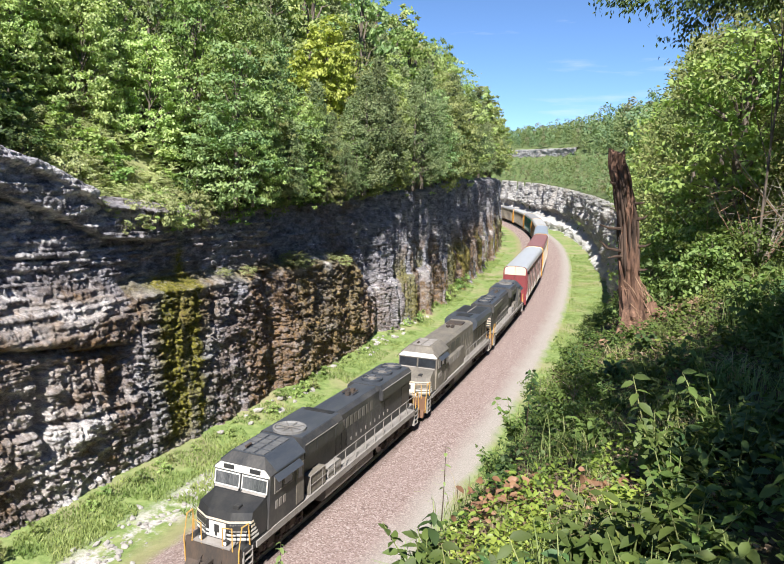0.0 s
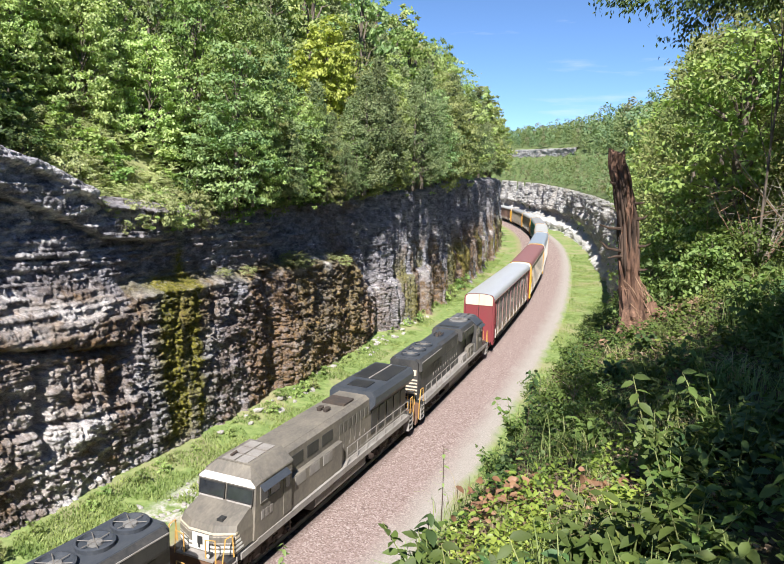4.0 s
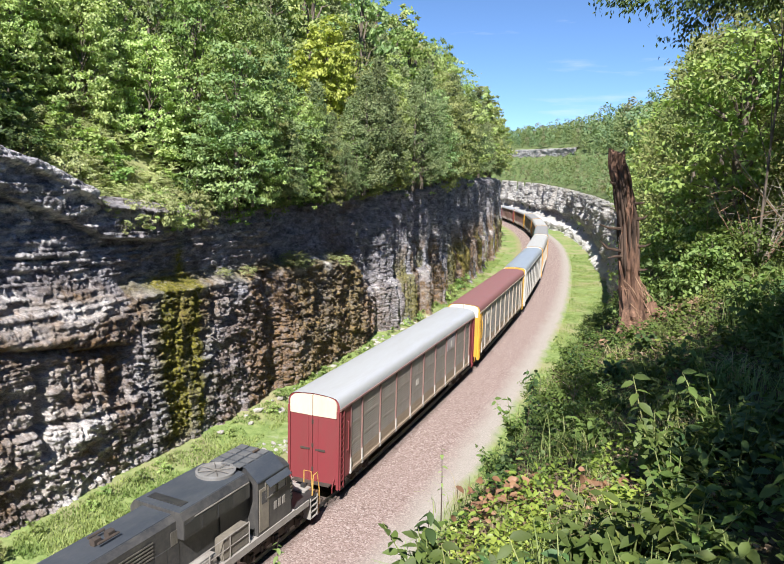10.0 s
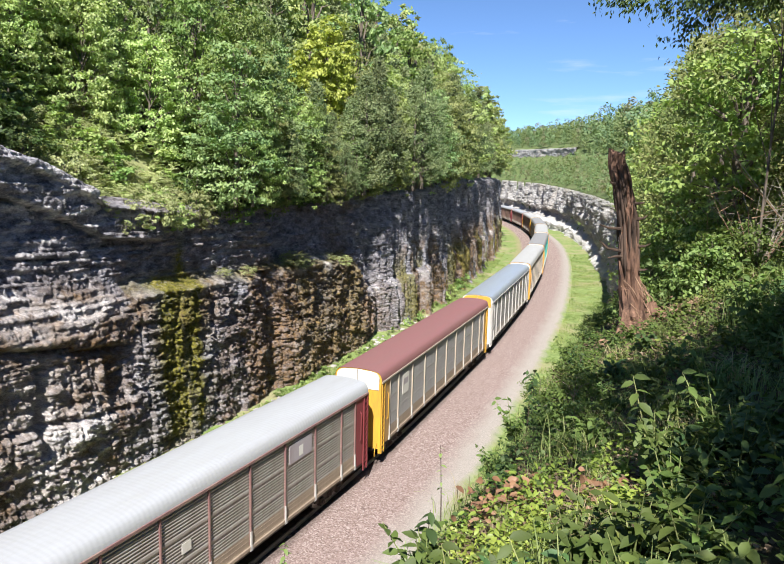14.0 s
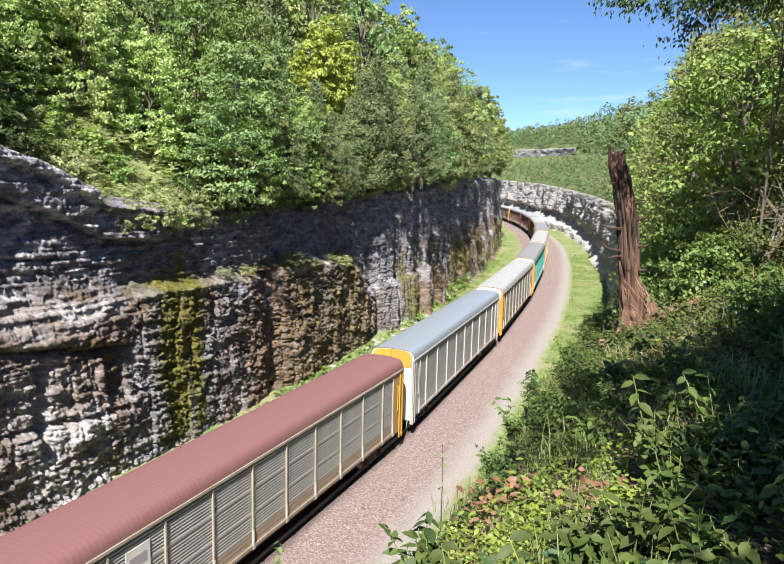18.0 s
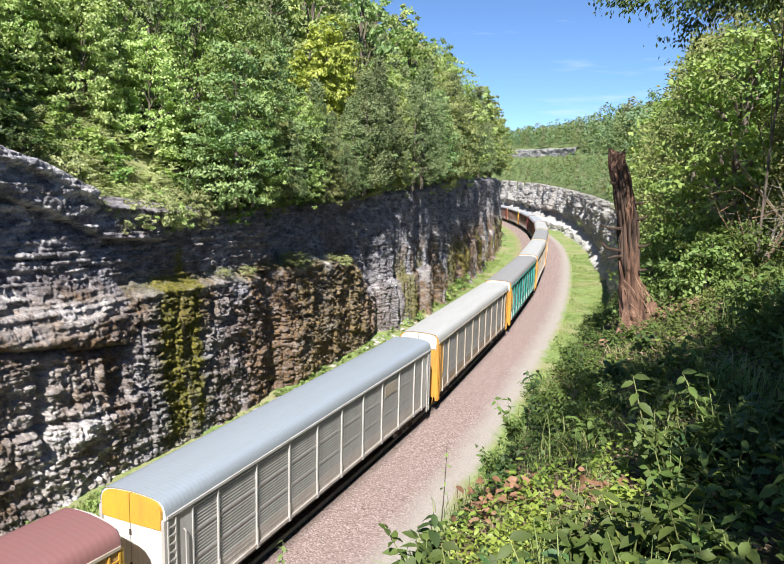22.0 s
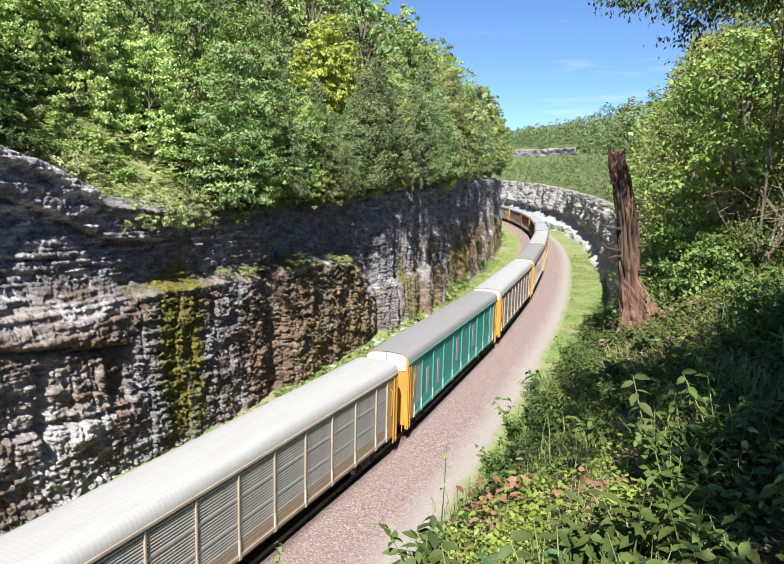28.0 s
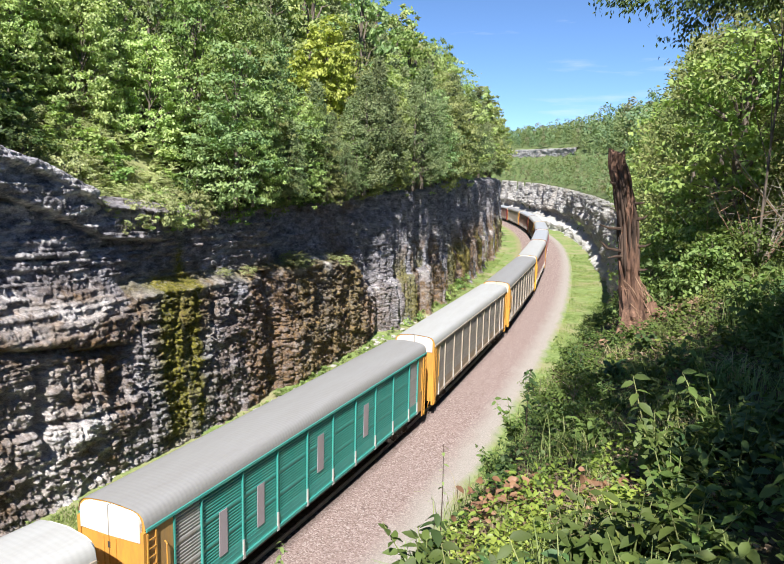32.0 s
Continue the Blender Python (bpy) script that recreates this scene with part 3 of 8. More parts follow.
def left_cliff():
    s = np.concatenate([np.arange(-30, 24, 0.6), np.arange(24, 50, 0.06), np.arange(50, 76, 0.08), np.arange(76, 140, 0.14), np.arange(140, 210, 0.4), np.arange(210, 330, 1.5)])
    q = np.linspace(0, 1, 250)                 # 0 foot, 1 brink
    ss, qq = np.meshgrid(s, q, indexing="ij")
    top = left_top(ss)
    z = -1.0 + (top + 1.0) * qq
    # the lower wall stands out, the upper one lies back above a ledge at about 10 m
    ledge = np.interp(ss, [-40, 28, 40, 50, 58, 70, 74, 120, 330], [10.4, 10.2, 10.0, 9.7, 9.6, 9.0, 5.0, 6.0, 6.0]) + 0.7 * (fnoise(ss / 3, 0 * ss, 21) - 0.5)
    depth = np.interp(ss, [-40, 20, 36, 40, 50, 52, 55, 56, 69, 73, 80, 120, 330], [1.1, 1.1, 1.1, 1.2, 1.2, 0.9, 0.8, 1.5, 1.4, 0.6, 0.5, 0.4, 0.3])
    soft = np.interp(ss, [34, 40], [1.6, 0.35])
    back = depth * smooth(-soft, soft, z - ledge)
    slope = 0.04 * z
    notch = 0.9 * np.exp(-((ss - 53.6) / 1.5) ** 2) * (z < ledge)          # a recess in the lower wall
    notch = notch + 0.7 * np.exp(-((ss - 31.3) / 0.40) ** 2) * (z < 7.5) * (z > 2.5)
    ph = ss / 2.9 + 0.8 + 1.6 * fnoise(ss / 9, 0 * ss, 29) + 0.25 * (fnoise(z / 5, ss / 9, 28) - 0.5)
    butt = (3.0 * np.abs(np.sin(1.35 * ph)) ** 0.5 + 0.6 * (np.abs(np.sin(3.1 * ph + 1.0)) ** 0.5 - 0.7)) * smooth(73, 82, ss)          # upright buttresses further along
    shelf = lambda zc, a, w_: a * np.exp(-((z - zc) / w_) ** 2) * smooth(38.5, 36.5, ss)
    cut = shelf(8.15 - 0.18 * (ss - 30.5) + 0.25 * (fnoise(ss / 1.5, 0 * ss, 24) - 0.5), 0.5, 0.20) - shelf(8.75 - 0.18 * (ss - 30.5), 0.2, 0.45) + shelf(4.2 - 0.1 * (ss - 30.5), 0.4, 0.16) - shelf(3.4, 0.3, 0.8)          # open bedding planes with a lip above
    cap = 0.75 * smooth(0, 0.15, z - (top - 2.6)) * (1 - smooth(41, 44, ss)) + 0.35 * smooth(0, 0.15, z - (top - 0.9)) * (1 - smooth(44, 60, ss))
    col = np.clip(smooth(1.2, -1.2, z - np.interp(ss, [0, 34, 40, 70, 80], [6.0, 6.5, 9.0, 9.0, 30])) + 0.5 * (fnoise(ss / 4, z / 3, 25) - 0.5), 0, 1)
    d = 11.75 + 2.0 * smooth(71, 80, ss) + back + slope + notch + cut - butt - cap - rock_relief(ss, z, 3, deep=0.9 - 0.5 * smooth(74, 84, ss), col=col) - 0.55 * np.abs(np.sin(2.3 * ss + 3.0 * fnoise(ss / 3, z / 12, 27))) ** 0.6 * smooth(76, 84, ss)
    d = d + 1.2 * smooth(0.95, 0.985, qq) * (ss > 36) + np.where(qq > 0.999, 17.2 - d, 0) + 1.2 * smooth(0.985, 0.999, qq)
    d = d - 0.5 * (1 - smooth(0, 0.05, qq))
    x, y = track_xy(ss, d)
    me = mesh("cliff_wall", np.stack([x, y, z], -1).reshape(-1, 3), grid_faces(len(s), len(q))[:, ::-1].copy(), M["rock"], False)
    low = 1 - smooth(-0.5, 0.8, z - ledge)
    r = (fnoise(ss / 5, z / 7, 31) * 1.6 - 0.45) * (0.35 + 0.65 * low) * np.interp(ss, [0, 36, 42, 72, 80, 200], [1.9, 2.0, 2.3, 2.4, 1.0, 0.6])
    r = r + 0.35 * smooth(40, 36, ss) * low + 1.2 * np.exp(-((z - 9.3 - 0.12 * (ss - 33)) / 1.3) ** 2) * (ss < 36.5) * fnoise(ss, z, 33)
    strip = lambda c, w: np.exp(-((ss - c - 0.35 * (fnoise(z / 1.5, ss * 0, 35) - 0.5) * 3) / w) ** 2)
    g = (1.1 * strip(43.7, 0.45) * smooth(13.5, 11, z) + 0.95 * strip(41.3, 1.0) * smooth(10.8, 9.5, z) + 0.8 * strip(42.3, 2.3) * smooth(11.5, 9.5, z)) * (0.4 + fnoise(ss * 1.3, z / 2, 37)) * smooth(-1, 1.5, z)
    g = g + 0.45 * fnoise(ss / 2, z / 3, 40) * smooth(55, 58, ss) * smooth(73, 70, ss) * (z < ledge)
    g = g + 0.8 * np.exp(-((z - ledge - 0.2) / 0.45) ** 2) * fnoise(ss / 2, z, 39) * (ss > 38) * (ss < 72)
    g = g + 0.75 * (fnoise(ss / 3.3, z / 9, 41) > 0.54) * (ss > 74) * smooth(9, 5, z)
    # brown stain; beyond 82 m it also darkens the wall for its shade
    r = r + 0.9 * smooth(55, 58, ss) * smooth(74, 71, ss) * (z < ledge) * (0.4 + fnoise(ss / 2, z / 5, 34)) + 0.8 * smooth(82, 86, ss) * (fnoise(ss / 2.5, z / 9, 36) > 0.5) * smooth(11, 7, z)
    # pale flecks and blocks; below 12 m near 33 m also painted sunlight
    b = 0.9 * smooth(40, 35, ss) * smooth(10, 11.5, z) * (fnoise(ss / 0.8, z / 0.35, 48) > 0.6) + 0.55 * smooth(38, 35, ss) * smooth(3, 6, z) * smooth(12, 10, z) * fnoise(ss / 1.2, z / 0.7, 46) + 1.5 * np.exp(-((ss - 33.0) / 4.0) ** 2) * smooth(6.5, 3.5, z) * fnoise(ss / 1.5, z, 44) + 1.3 * (fnoise(ss / 2.4, z / 1.6, 43) - 0.62) + 0.5 * np.exp(-((z - ledge + 0.4) / 0.5) ** 2) * (fnoise(ss, z, 45) > 0.45)
    stain_and_light_colours(me, r, g, b)
    return tagged(part("cliff_left", me, None), "tall grey limestone wall of the cut, stained brown and streaked with moss", "cliff", kind="structure")


def right_cliff():
    s = np.concatenate([np.arange(-30, 60, 1.0), np.arange(60, 130, 0.6), np.arange(130, 440, 0.4)])
    q = np.linspace(0, 1, 84)
    ss, qq = np.meshgrid(s, q, indexing="ij")
    bd, bz = right_brink(ss)
    bz = bz - 0.9 * smooth(75, 50, ss)
    z = -1.0 + (bz + 1.0) * qq
    far = smooth(110, 160, ss)
    flute = (2.2 * np.abs(np.sin(ss / 3.3 + 1.4 * fnoise(ss / 12, 0 * ss, 52))) ** 0.5 - 1.0) * far * smooth(4, 7, z)
    brow = np.interp(ss, [110, 170, 200, 230, 262, 285, 310, 345, 420], [2.0, 2.6, 3.6, 5.2, 6.2, 5.4, 6.4, 7.4, 6.0]) + 1.6 * (fnoise(ss / 5, 0 * ss, 51) - 0.5)
    under = -1.1 * far * smooth(0.3, -0.5, z - brow) * smooth(-0.6, 0.3, z - brow * 0.42)          # hollow under the brow
    bench = (1.2 + 4.5 * np.exp(-((ss - 283) / 20) ** 2) + 2.0 * np.exp(-((ss - 335) / 16) ** 2)) * far * smooth(0.6, -3.0, z - brow * 0.7)
    d = -(12.6 + 0.9 * smooth(75, 45, ss) + 1.0 * smooth(24, 14, ss) - 0.3 * far + (0.06 + 0.10 * far) * z) + flute + under + bench + rock_relief(ss, z, 9, 2.3, 1.5, 0.7) * (0.25 + 0.75 * smooth(40, 110, ss)) + 2.4 * (fnoise(ss / 8, z / 4.5, 55) - 0.5) * far
    d = d - np.where(qq > 0.995, 16.2 + d, 0)
    x, y = track_xy(ss, d)
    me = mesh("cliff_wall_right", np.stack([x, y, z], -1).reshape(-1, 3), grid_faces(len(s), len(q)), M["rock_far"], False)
    r = fnoise(ss / 6, z / 5, 61) * 1.5 - 0.55
    stain_and_light_colours(me, r, 0.5 * smooth(0.93, 1, qq) * fnoise(ss, z, 62), 0.8 * (fnoise(ss / 4, z / 3, 63) - 0.55) + 0.8 * far * smooth(0.5, -1.0, z - brow * 0.55))
    return tagged(part("cliff_right", me, None), "pale grey limestone wall in layered beds", "cliff", kind="structure")


def far_band():
    s = np.arange(308, 430, 0.5)
    q = np.linspace(0, 1, 26)
    ss, qq = np.meshgrid(s, q, indexing="ij")
    z0 = ground_z(ss, 0 * ss - 32.5) - 0.6
    z = z0 + 5.2 * qq
    d = -33.0 + 0.8 * rock_relief(ss, z, 12, 2.2, 1.6) - 2.2 * smooth(0.93, 1.0, qq)
    x, y = track_xy(ss, d)
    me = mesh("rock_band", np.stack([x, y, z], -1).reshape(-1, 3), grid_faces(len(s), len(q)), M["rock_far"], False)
    stain_and_light_colours(me, fnoise(ss / 6, z / 5, 71) * 1.6 - 0.5, 0 * ss, 1.2 * (fnoise(ss / 4, z / 3, 73) - 0.5))
    return tagged(part("cliff_upper", me, None), "band of pale layered rock on the wooded hillside", "cliff", kind="structure")


ground = build_ground()
left_cliff()
right_cliff()
far_band()

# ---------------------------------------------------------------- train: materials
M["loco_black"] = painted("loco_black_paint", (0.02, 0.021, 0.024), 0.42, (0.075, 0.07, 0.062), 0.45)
M["loco_side"] = painted("loco_dusty_black", (0.030, 0.031, 0.034), 0.5, (0.115, 0.106, 0.096), 0.6, scale=0.9, streak=(0.6, 1, 0.5))
M["loco_tan"] = painted("loco_weathered_side", (0.12, 0.108, 0.094), 0.6, (0.27, 0.235, 0.185), 0.7, scale=0.8, streak=(0.6, 1, 0.5))
M["loco_roof"] = painted("loco_roof_grey", (0.042, 0.049, 0.062), 0.42, (0.095, 0.098, 0.105), 0.5, streak=(0.4, 1, 1))
M["roof_pad"] = painted("worn_roof_pad", (0.085, 0.088, 0.095), 0.6, (0.17, 0.165, 0.16), 0.6)
M["faded"] = painted("faded_lettering", (0.15, 0.14, 0.125), 0.6, (0.07, 0.062, 0.05), 0.9, scale=2.5)
M["white"] = painted("white_paint", (0.66, 0.645, 0.61), 0.5, (0.40, 0.33, 0.24), 0.4)
M["cream"] = painted("cream_paint", (0.62, 0.54, 0.43), 0.55, (0.55, 0.40, 0.28), 0.5)
M["gold"] = painted("ochre_handrail", (0.55, 0.32, 0.08), 0.5, (0.25, 0.14, 0.06), 0.4)
M["walk"] = painted("walkway_grey", (0.30, 0.28, 0.26), 0.75, (0.16, 0.13, 0.11), 0.6)
M["tank"] = painted("fuel_tank_grey", (0.19, 0.175, 0.155), 0.65, (0.10, 0.085, 0.07), 0.7)
M["iron"] = painted("running_gear_iron", (0.045, 0.038, 0.034), 0.75, (0.12, 0.08, 0.055), 0.6)
M["rust"] = painted("rusty_pilot", (0.17, 0.085, 0.045), 0.8, (0.06, 0.045, 0.04), 0.6)
M["fan_grey"] = painted("fan_grey", (0.20, 0.195, 0.19), 0.6, (0.11, 0.10, 0.09), 0.6)
M["steel"] = painted("bright_wheel_steel", (0.35, 0.33, 0.31), 0.35, (0.12, 0.09, 0.07), 0.5, 0.9)


def glass_material():
    m, nt, b = base("dark_window_glass", 0.08, 0, 0.6)
    nt.links.new(ramp(nt, noise_node(nt, 1.5, 3), [(0.3, (0.012, 0.014, 0.018)), (0.7, (0.03, 0.034, 0.04))]), b.inputs["Base Color"])
    return m


M["glass"] = glass_material()
# windscreens whose pale reflection is mixed into the glass colour
M["reflecting_glass"] = painted("windscreen_painted_reflection", (0.03, 0.034, 0.04), 0.1, (0.20, 0.20, 0.20), 0.6, scale=2.0)
m_lamp, _nt, _b = base("headlight_lens", 0.15)
_b.inputs["Base Color"].default_value = (0.85, 0.85, 0.8, 1)
M["lens"] = m_lamp


# ---------------------------------------------------------------- train: running gear
def wheelset(parent, x, r, z):
    """An axle with two flanged wheels, turning about y."""
    ax = new("wheelset")
    ax.parent, ax.location = parent, (x, 0, z)
    for side in (-1, 1):
        g = Geo()
        prof = [(0.09, -0.09), (r * 0.35, -0.08), (r * 0.8, -0.03), (r, -0.06), (r, 0.05), (r * 0.8, 0.04), (r * 0.35, 0.07), (0.09, 0.09)]
        g.lathe([(a, side * h) for a, h in prof], (0, side * 0.75, 0), "y", 12)
        g.lathe([(r + 0.03, -0.02), (r + 0.03, 0.02), (r * 0.9, 0.03), (r * 0.9, -0.02), (r + 0.03, -0.02)], (0, side * 0.68, 0), "y", 12)
        for k in range(3):                     # web holes show that it turns
            a = 2 * math.pi * k / 3
            g.box(math.cos(a) * r * 0.55 - 0.04, math.cos(a) * r * 0.55 + 0.04, side * 0.75 - 0.075, side * 0.75 + 0.075, math.sin(a) * r * 0.55 - 0.04, math.sin(a) * r * 0.55 + 0.04)
        g.put("wheel", M["steel"], ax, smooth_angle=40)
    Geo().lathe([(0.0, -0.95), (0.08, -0.95), (0.08, 0.95), (0.0, 0.95)], (0, 0, 0), "y", 10).put("axle", M["iron"], ax)
    return ax


def bogie(parent, x, axles, r, width=1.02, heavy=False):
    b = new("bogie")
    b.parent, b.location = parent, (x, 0, 0)
    span = max(axles) - min(axles)
    for side in (-1, 1):
        y = side * width
        g = Geo()
        h = 0.16 if heavy else 0.11
        z0 = r + 0.1
        g.side([(-span / 2 - 0.55, z0), (-span / 2 - 0.4, z0 + 0.22), (span / 2 + 0.4, z0 + 0.22), (span / 2 + 0.55, z0), (span / 2 + 0.3, z0 - 0.12), (span / 4, z0 - h), (-span / 4, z0 - h), (-span / 2 - 0.3, z0 - 0.12)], y - 0.07, y + 0.07)
        for a in axles:
            g.box(a - 0.17, a + 0.17, y - 0.12 + side * 0.06, y + 0.12 + side * 0.06, r - 0.17, r + 0.2, 0.04)
            g.lathe([(0, 0.0), (0.11, 0.0), (0.11, side * 0.1), (0, side * 0.1)], (a, y + side * 0.16, r), "y", 10)
        mids = [(axles[i] + axles[i + 1]) / 2 for i in range(len(axles) - 1)]
        for mx in mids:
            for k in (-0.13, 0.13):
                g.lathe([(0.0, -0.16), (0.09, -0.16), (0.09, 0.12), (0, 0.12)], (mx + k, y + side * 0.05, z0 - 0.02), "z", 8)
        if heavy:
            for a in axles:
                g.tube([(a + 0.25, y + side * 0.12, z0 + 0.2), (a + 0.3, y + side * 0.16, z0 - 0.25)], 0.05, 6)
        g.put("side_frame", M["iron"], b)
    Geo().box(-0.35, 0.35, -width, width, r + 0.12, r + 0.34, 0.05).put("bolster", M["iron"], b)
    return b


def coupler(parent, x, dirn):
    g = Geo()
    g.box(min(x - dirn * 0.9, x), max(x - dirn * 0.9, x), -0.1, 0.1, 0.78, 0.98, 0.03)
    g.side([(x - dirn * 0.25, 0.7), (x + dirn * 0.0, 0.72), (x + dirn * 0.04, 1.0), (x - dirn * 0.25, 1.04)], -0.19, 0.13)
    g.tube([(x - dirn * 0.6, 0.45, 0.9), (x - dirn * 0.3, 0.48, 0.62), (x - dirn * 0.05, 0.42, 0.5)], 0.03, 6)
    g.put("coupler", M["iron"], parent)


def handrail(parent, pts, r, material, name="handrail"):
    return Geo().tube(pts, r, 5).put(name, material, parent)


# ---------------------------------------------------------------- locomotives
def locomotive(name, label, style):
    """Six-axle freight locomotive; its front towards -x, the base at the rail top, 22.1 m over the couplers."""
    L = thing(name, label, "locomotive", "locomotives of the train")
    ge = style == "wing"
    std = style == "short_nose"
    side_m = M["loco_tan"] if ge else M["loco_side"]
    # frame, deck and ends
    Geo().box(-10.1, 10.1, -1.45, 1.45, 1.22, 1.55, 0.04).put("frame", M["loco_black"], L)
    g = Geo()
    for sgn in (-1, 1):
        g.box(-8.0, 9.3, sgn * 1.22 - 0.33, sgn * 1.22 + 0.33, 1.555, 1.60)
    g.put("walkway", M["walk"], L, "dusty light grey walkway")
    for sgn in (-1, 1):
        Geo().box(-9.2, 9.2, sgn * 1.52 - 0.03, sgn * 1.52 + 0.03, 1.28, 1.56).put("side_sill", M["walk"], L)
    for e in (-1, 1):
        g = Geo()
        g.side([(e * 10.15, 0.62), (e * 10.32, 0.62), (e * 10.22, 1.62), (e * 10.1, 1.62)], -1.42, 1.42)
        g.side([(e * 10.2, 0.22), (e * 10.62, 0.2), (e * 10.3, 0.72), (e * 10.2, 0.72)], -1.3, 1.3)
        g.put("pilot", M["rust"] if style != "blister" else M["iron"], L, "rusty pilot plate with plough" if style != "blister" else "dark pilot plate with plough")
        for sgn in (-1, 1):                    # corner steps
            for k in range(4):
                Geo().box(e * 9.75 - 0.3, e * 9.75 + 0.3, sgn * 1.28 - 0.22, sgn * 1.28 + 0.22, 0.42 + 0.3 * k, 0.46 + 0.3 * k).put("corner_step", M["walk"], L)
            for a in (-0.31, 0.31):
                Geo().box(e * 9.75 + a - 0.02, e * 9.75 + a + 0.02, sgn * 1.28 - 0.22, sgn * 1.28 + 0.22, 0.4, 1.5).put("step_plate", M["walk"], L)
        for sgn in (-1, 1):
            handrail(L, [(e * 10.3, sgn * 1.38, 0.5), (e * 10.33, sgn * 1.42, 1.6), (e * 10.1, sgn * 1.42, 2.6), (e * 9.7, sgn * 1.46, 2.6), (e * 9.6, sgn * 1.46, 1.6)], 0.035, M["gold"], "grab_iron")
            handrail(L, [(e * 10.25, sgn * 0.55, 1.5), (e * 10.27, sgn * 0.55, 2.45), (e * 10.22, sgn * 1.0, 2.5), (e * 10.25, sgn * 1.05, 1.5)], 0.03, M["gold"], "grab_iron")
        for k in (-0.5, 0.5):
            g = Geo().tube([(e * 10.3, k, 1.0), (e * 10.5, k * 1.1, 0.75), (e * 10.45, k * 1.15, 0.45)], 0.03, 5)
            g.put("air_hose", M["iron"], L)
        coupler(L, e * 11.05, e)
        Geo().box(e * 10.0 - 0.3, e * 10.0 + 0.3, -0.95, 0.95, 1.55, 1.64, 0.02).put("end_platform", M["walk"], L)

    # nose and cab (front at -x)
    roof_z = 4.62
    if std:
        nose_half, nose_x0, cab0, cab1 = 0.85, -9.2, -7.7, -5.2
    else:
        nose_half, nose_x0, cab0, cab1 = 1.42, -9.85, -8.2, -5.2
    g = Geo()
    v = []
    zt0, zt1 = (2.86, 3.08) if not ge else (2.78, 3.16)
    tip = 0.42
    for z, x_out, k in ((1.6, nose_x0, 1.0), (2.35, nose_x0 - 0.02, 1.0), (zt0, nose_x0 + 0.18, 0.97)):
        v += [(x_out, -tip * nose_half, z), (x_out, tip * nose_half, z), (x_out + 0.42, nose_half * k, z), (cab0, nose_half * k, z), (cab0, -nose_half * k, z), (x_out + 0.42, -nose_half * k, z)]
    f = []
    for lay in range(2):
        for k in range(6):
            f.append((lay * 6 + k, lay * 6 + (k + 1) % 6, lay * 6 + 6 + (k + 1) % 6, lay * 6 + 6 + k))
    v += [(cab0, -nose_half * 0.93, zt1), (cab0, nose_half * 0.93, zt1)]
    f += [(12, 13, 19, 18), (13, 14, 19), (14, 15, 19), (12, 18, 17), (16, 17, 18), (18, 19, 15, 16)]
    g.add(v, f)
    g.put("nose", M["loco_black"] if not ge else side_m, L)
    # five stripes round the nose
    for k in range(5):
        z0 = 1.70 + 0.19 * k
        g = Geo()
        for a, b_ in (((nose_x0, -tip * nose_half), (nose_x0, tip * nose_half)), ((nose_x0, -tip * nose_half), (nose_x0 + 0.42, -nose_half)), ((nose_x0, tip * nose_half), (nose_x0 + 0.42, nose_half)),
                      ((nose_x0 + 0.42, -nose_half), (nose_x0 + 0.95 - 0.09 * k, -nose_half)), ((nose_x0 + 0.42, nose_half), (nose_x0 + 0.95 - 0.09 * k, nose_half))):
            ax, ay = a
            bx, by = b_
            nx, ny = (by - ay), -(bx - ax)
            ln = math.hypot(nx, ny)
            if nx > 0 and abs(by - ay) > 0.01 or (abs(by - ay) <= 0.01 and ny * ay < 0):
                nx, ny = -nx, -ny
            nx, ny = nx / ln * 0.012, ny / ln * 0.012
            g.add([(ax, ay, z0), (bx, by, z0), (bx, by, z0 + 0.10), (ax, ay, z0 + 0.10), (ax + nx, ay + ny, z0), (bx + nx, by + ny, z0), (bx + nx, by + ny, z0 + 0.10), (ax + nx, ay + ny, z0 + 0.10)],
                  [(0, 1, 2, 3), (4, 5, 6, 7), (0, 1, 5, 4), (3, 2, 6, 7), (0, 3, 7, 4), (1, 2, 6, 5)])
        g.put("nose_stripe", M["white"] if k < 3 else M["cream"], L, "white painted stripe")
    g = Geo()
    g.side([(nose_x0 - 0.03, 1.7), (nose_x0 - 0.015, 1.7), (nose_x0 - 0.015, 2.42), (nose_x0 - 0.03, 2.42)], -0.30 * nose_half, 0.30 * nose_half)
    g.put("emblem_field", M["white"], L, "white field of the nose emblem")
    g = Geo()                                  # plain dark shape in place of the emblem
    g.side([(nose_x0 - 0.045, 1.95), (nose_x0 - 0.032, 1.95), (nose_x0 - 0.032, 2.3), (nose_x0 - 0.045, 2.3)], -0.10, 0.16)
    g.side([(nose_x0 - 0.045, 1.78), (nose_x0 - 0.032, 1.78), (nose_x0 - 0.032, 1.98), (nose_x0 - 0.045, 1.98)], 0.02, 0.12)
    g.put("emblem", M["loco_black"], L)
    for sgn in (-1, 1):                        # ditch lights on the front deck
        g = Geo().box(-10.2, -10.02, sgn * 0.62 - 0.12, sgn * 0.62 + 0.12, 1.64, 1.84, 0.03)
        dl = g.put("ditch_light", M["loco_black"], L)
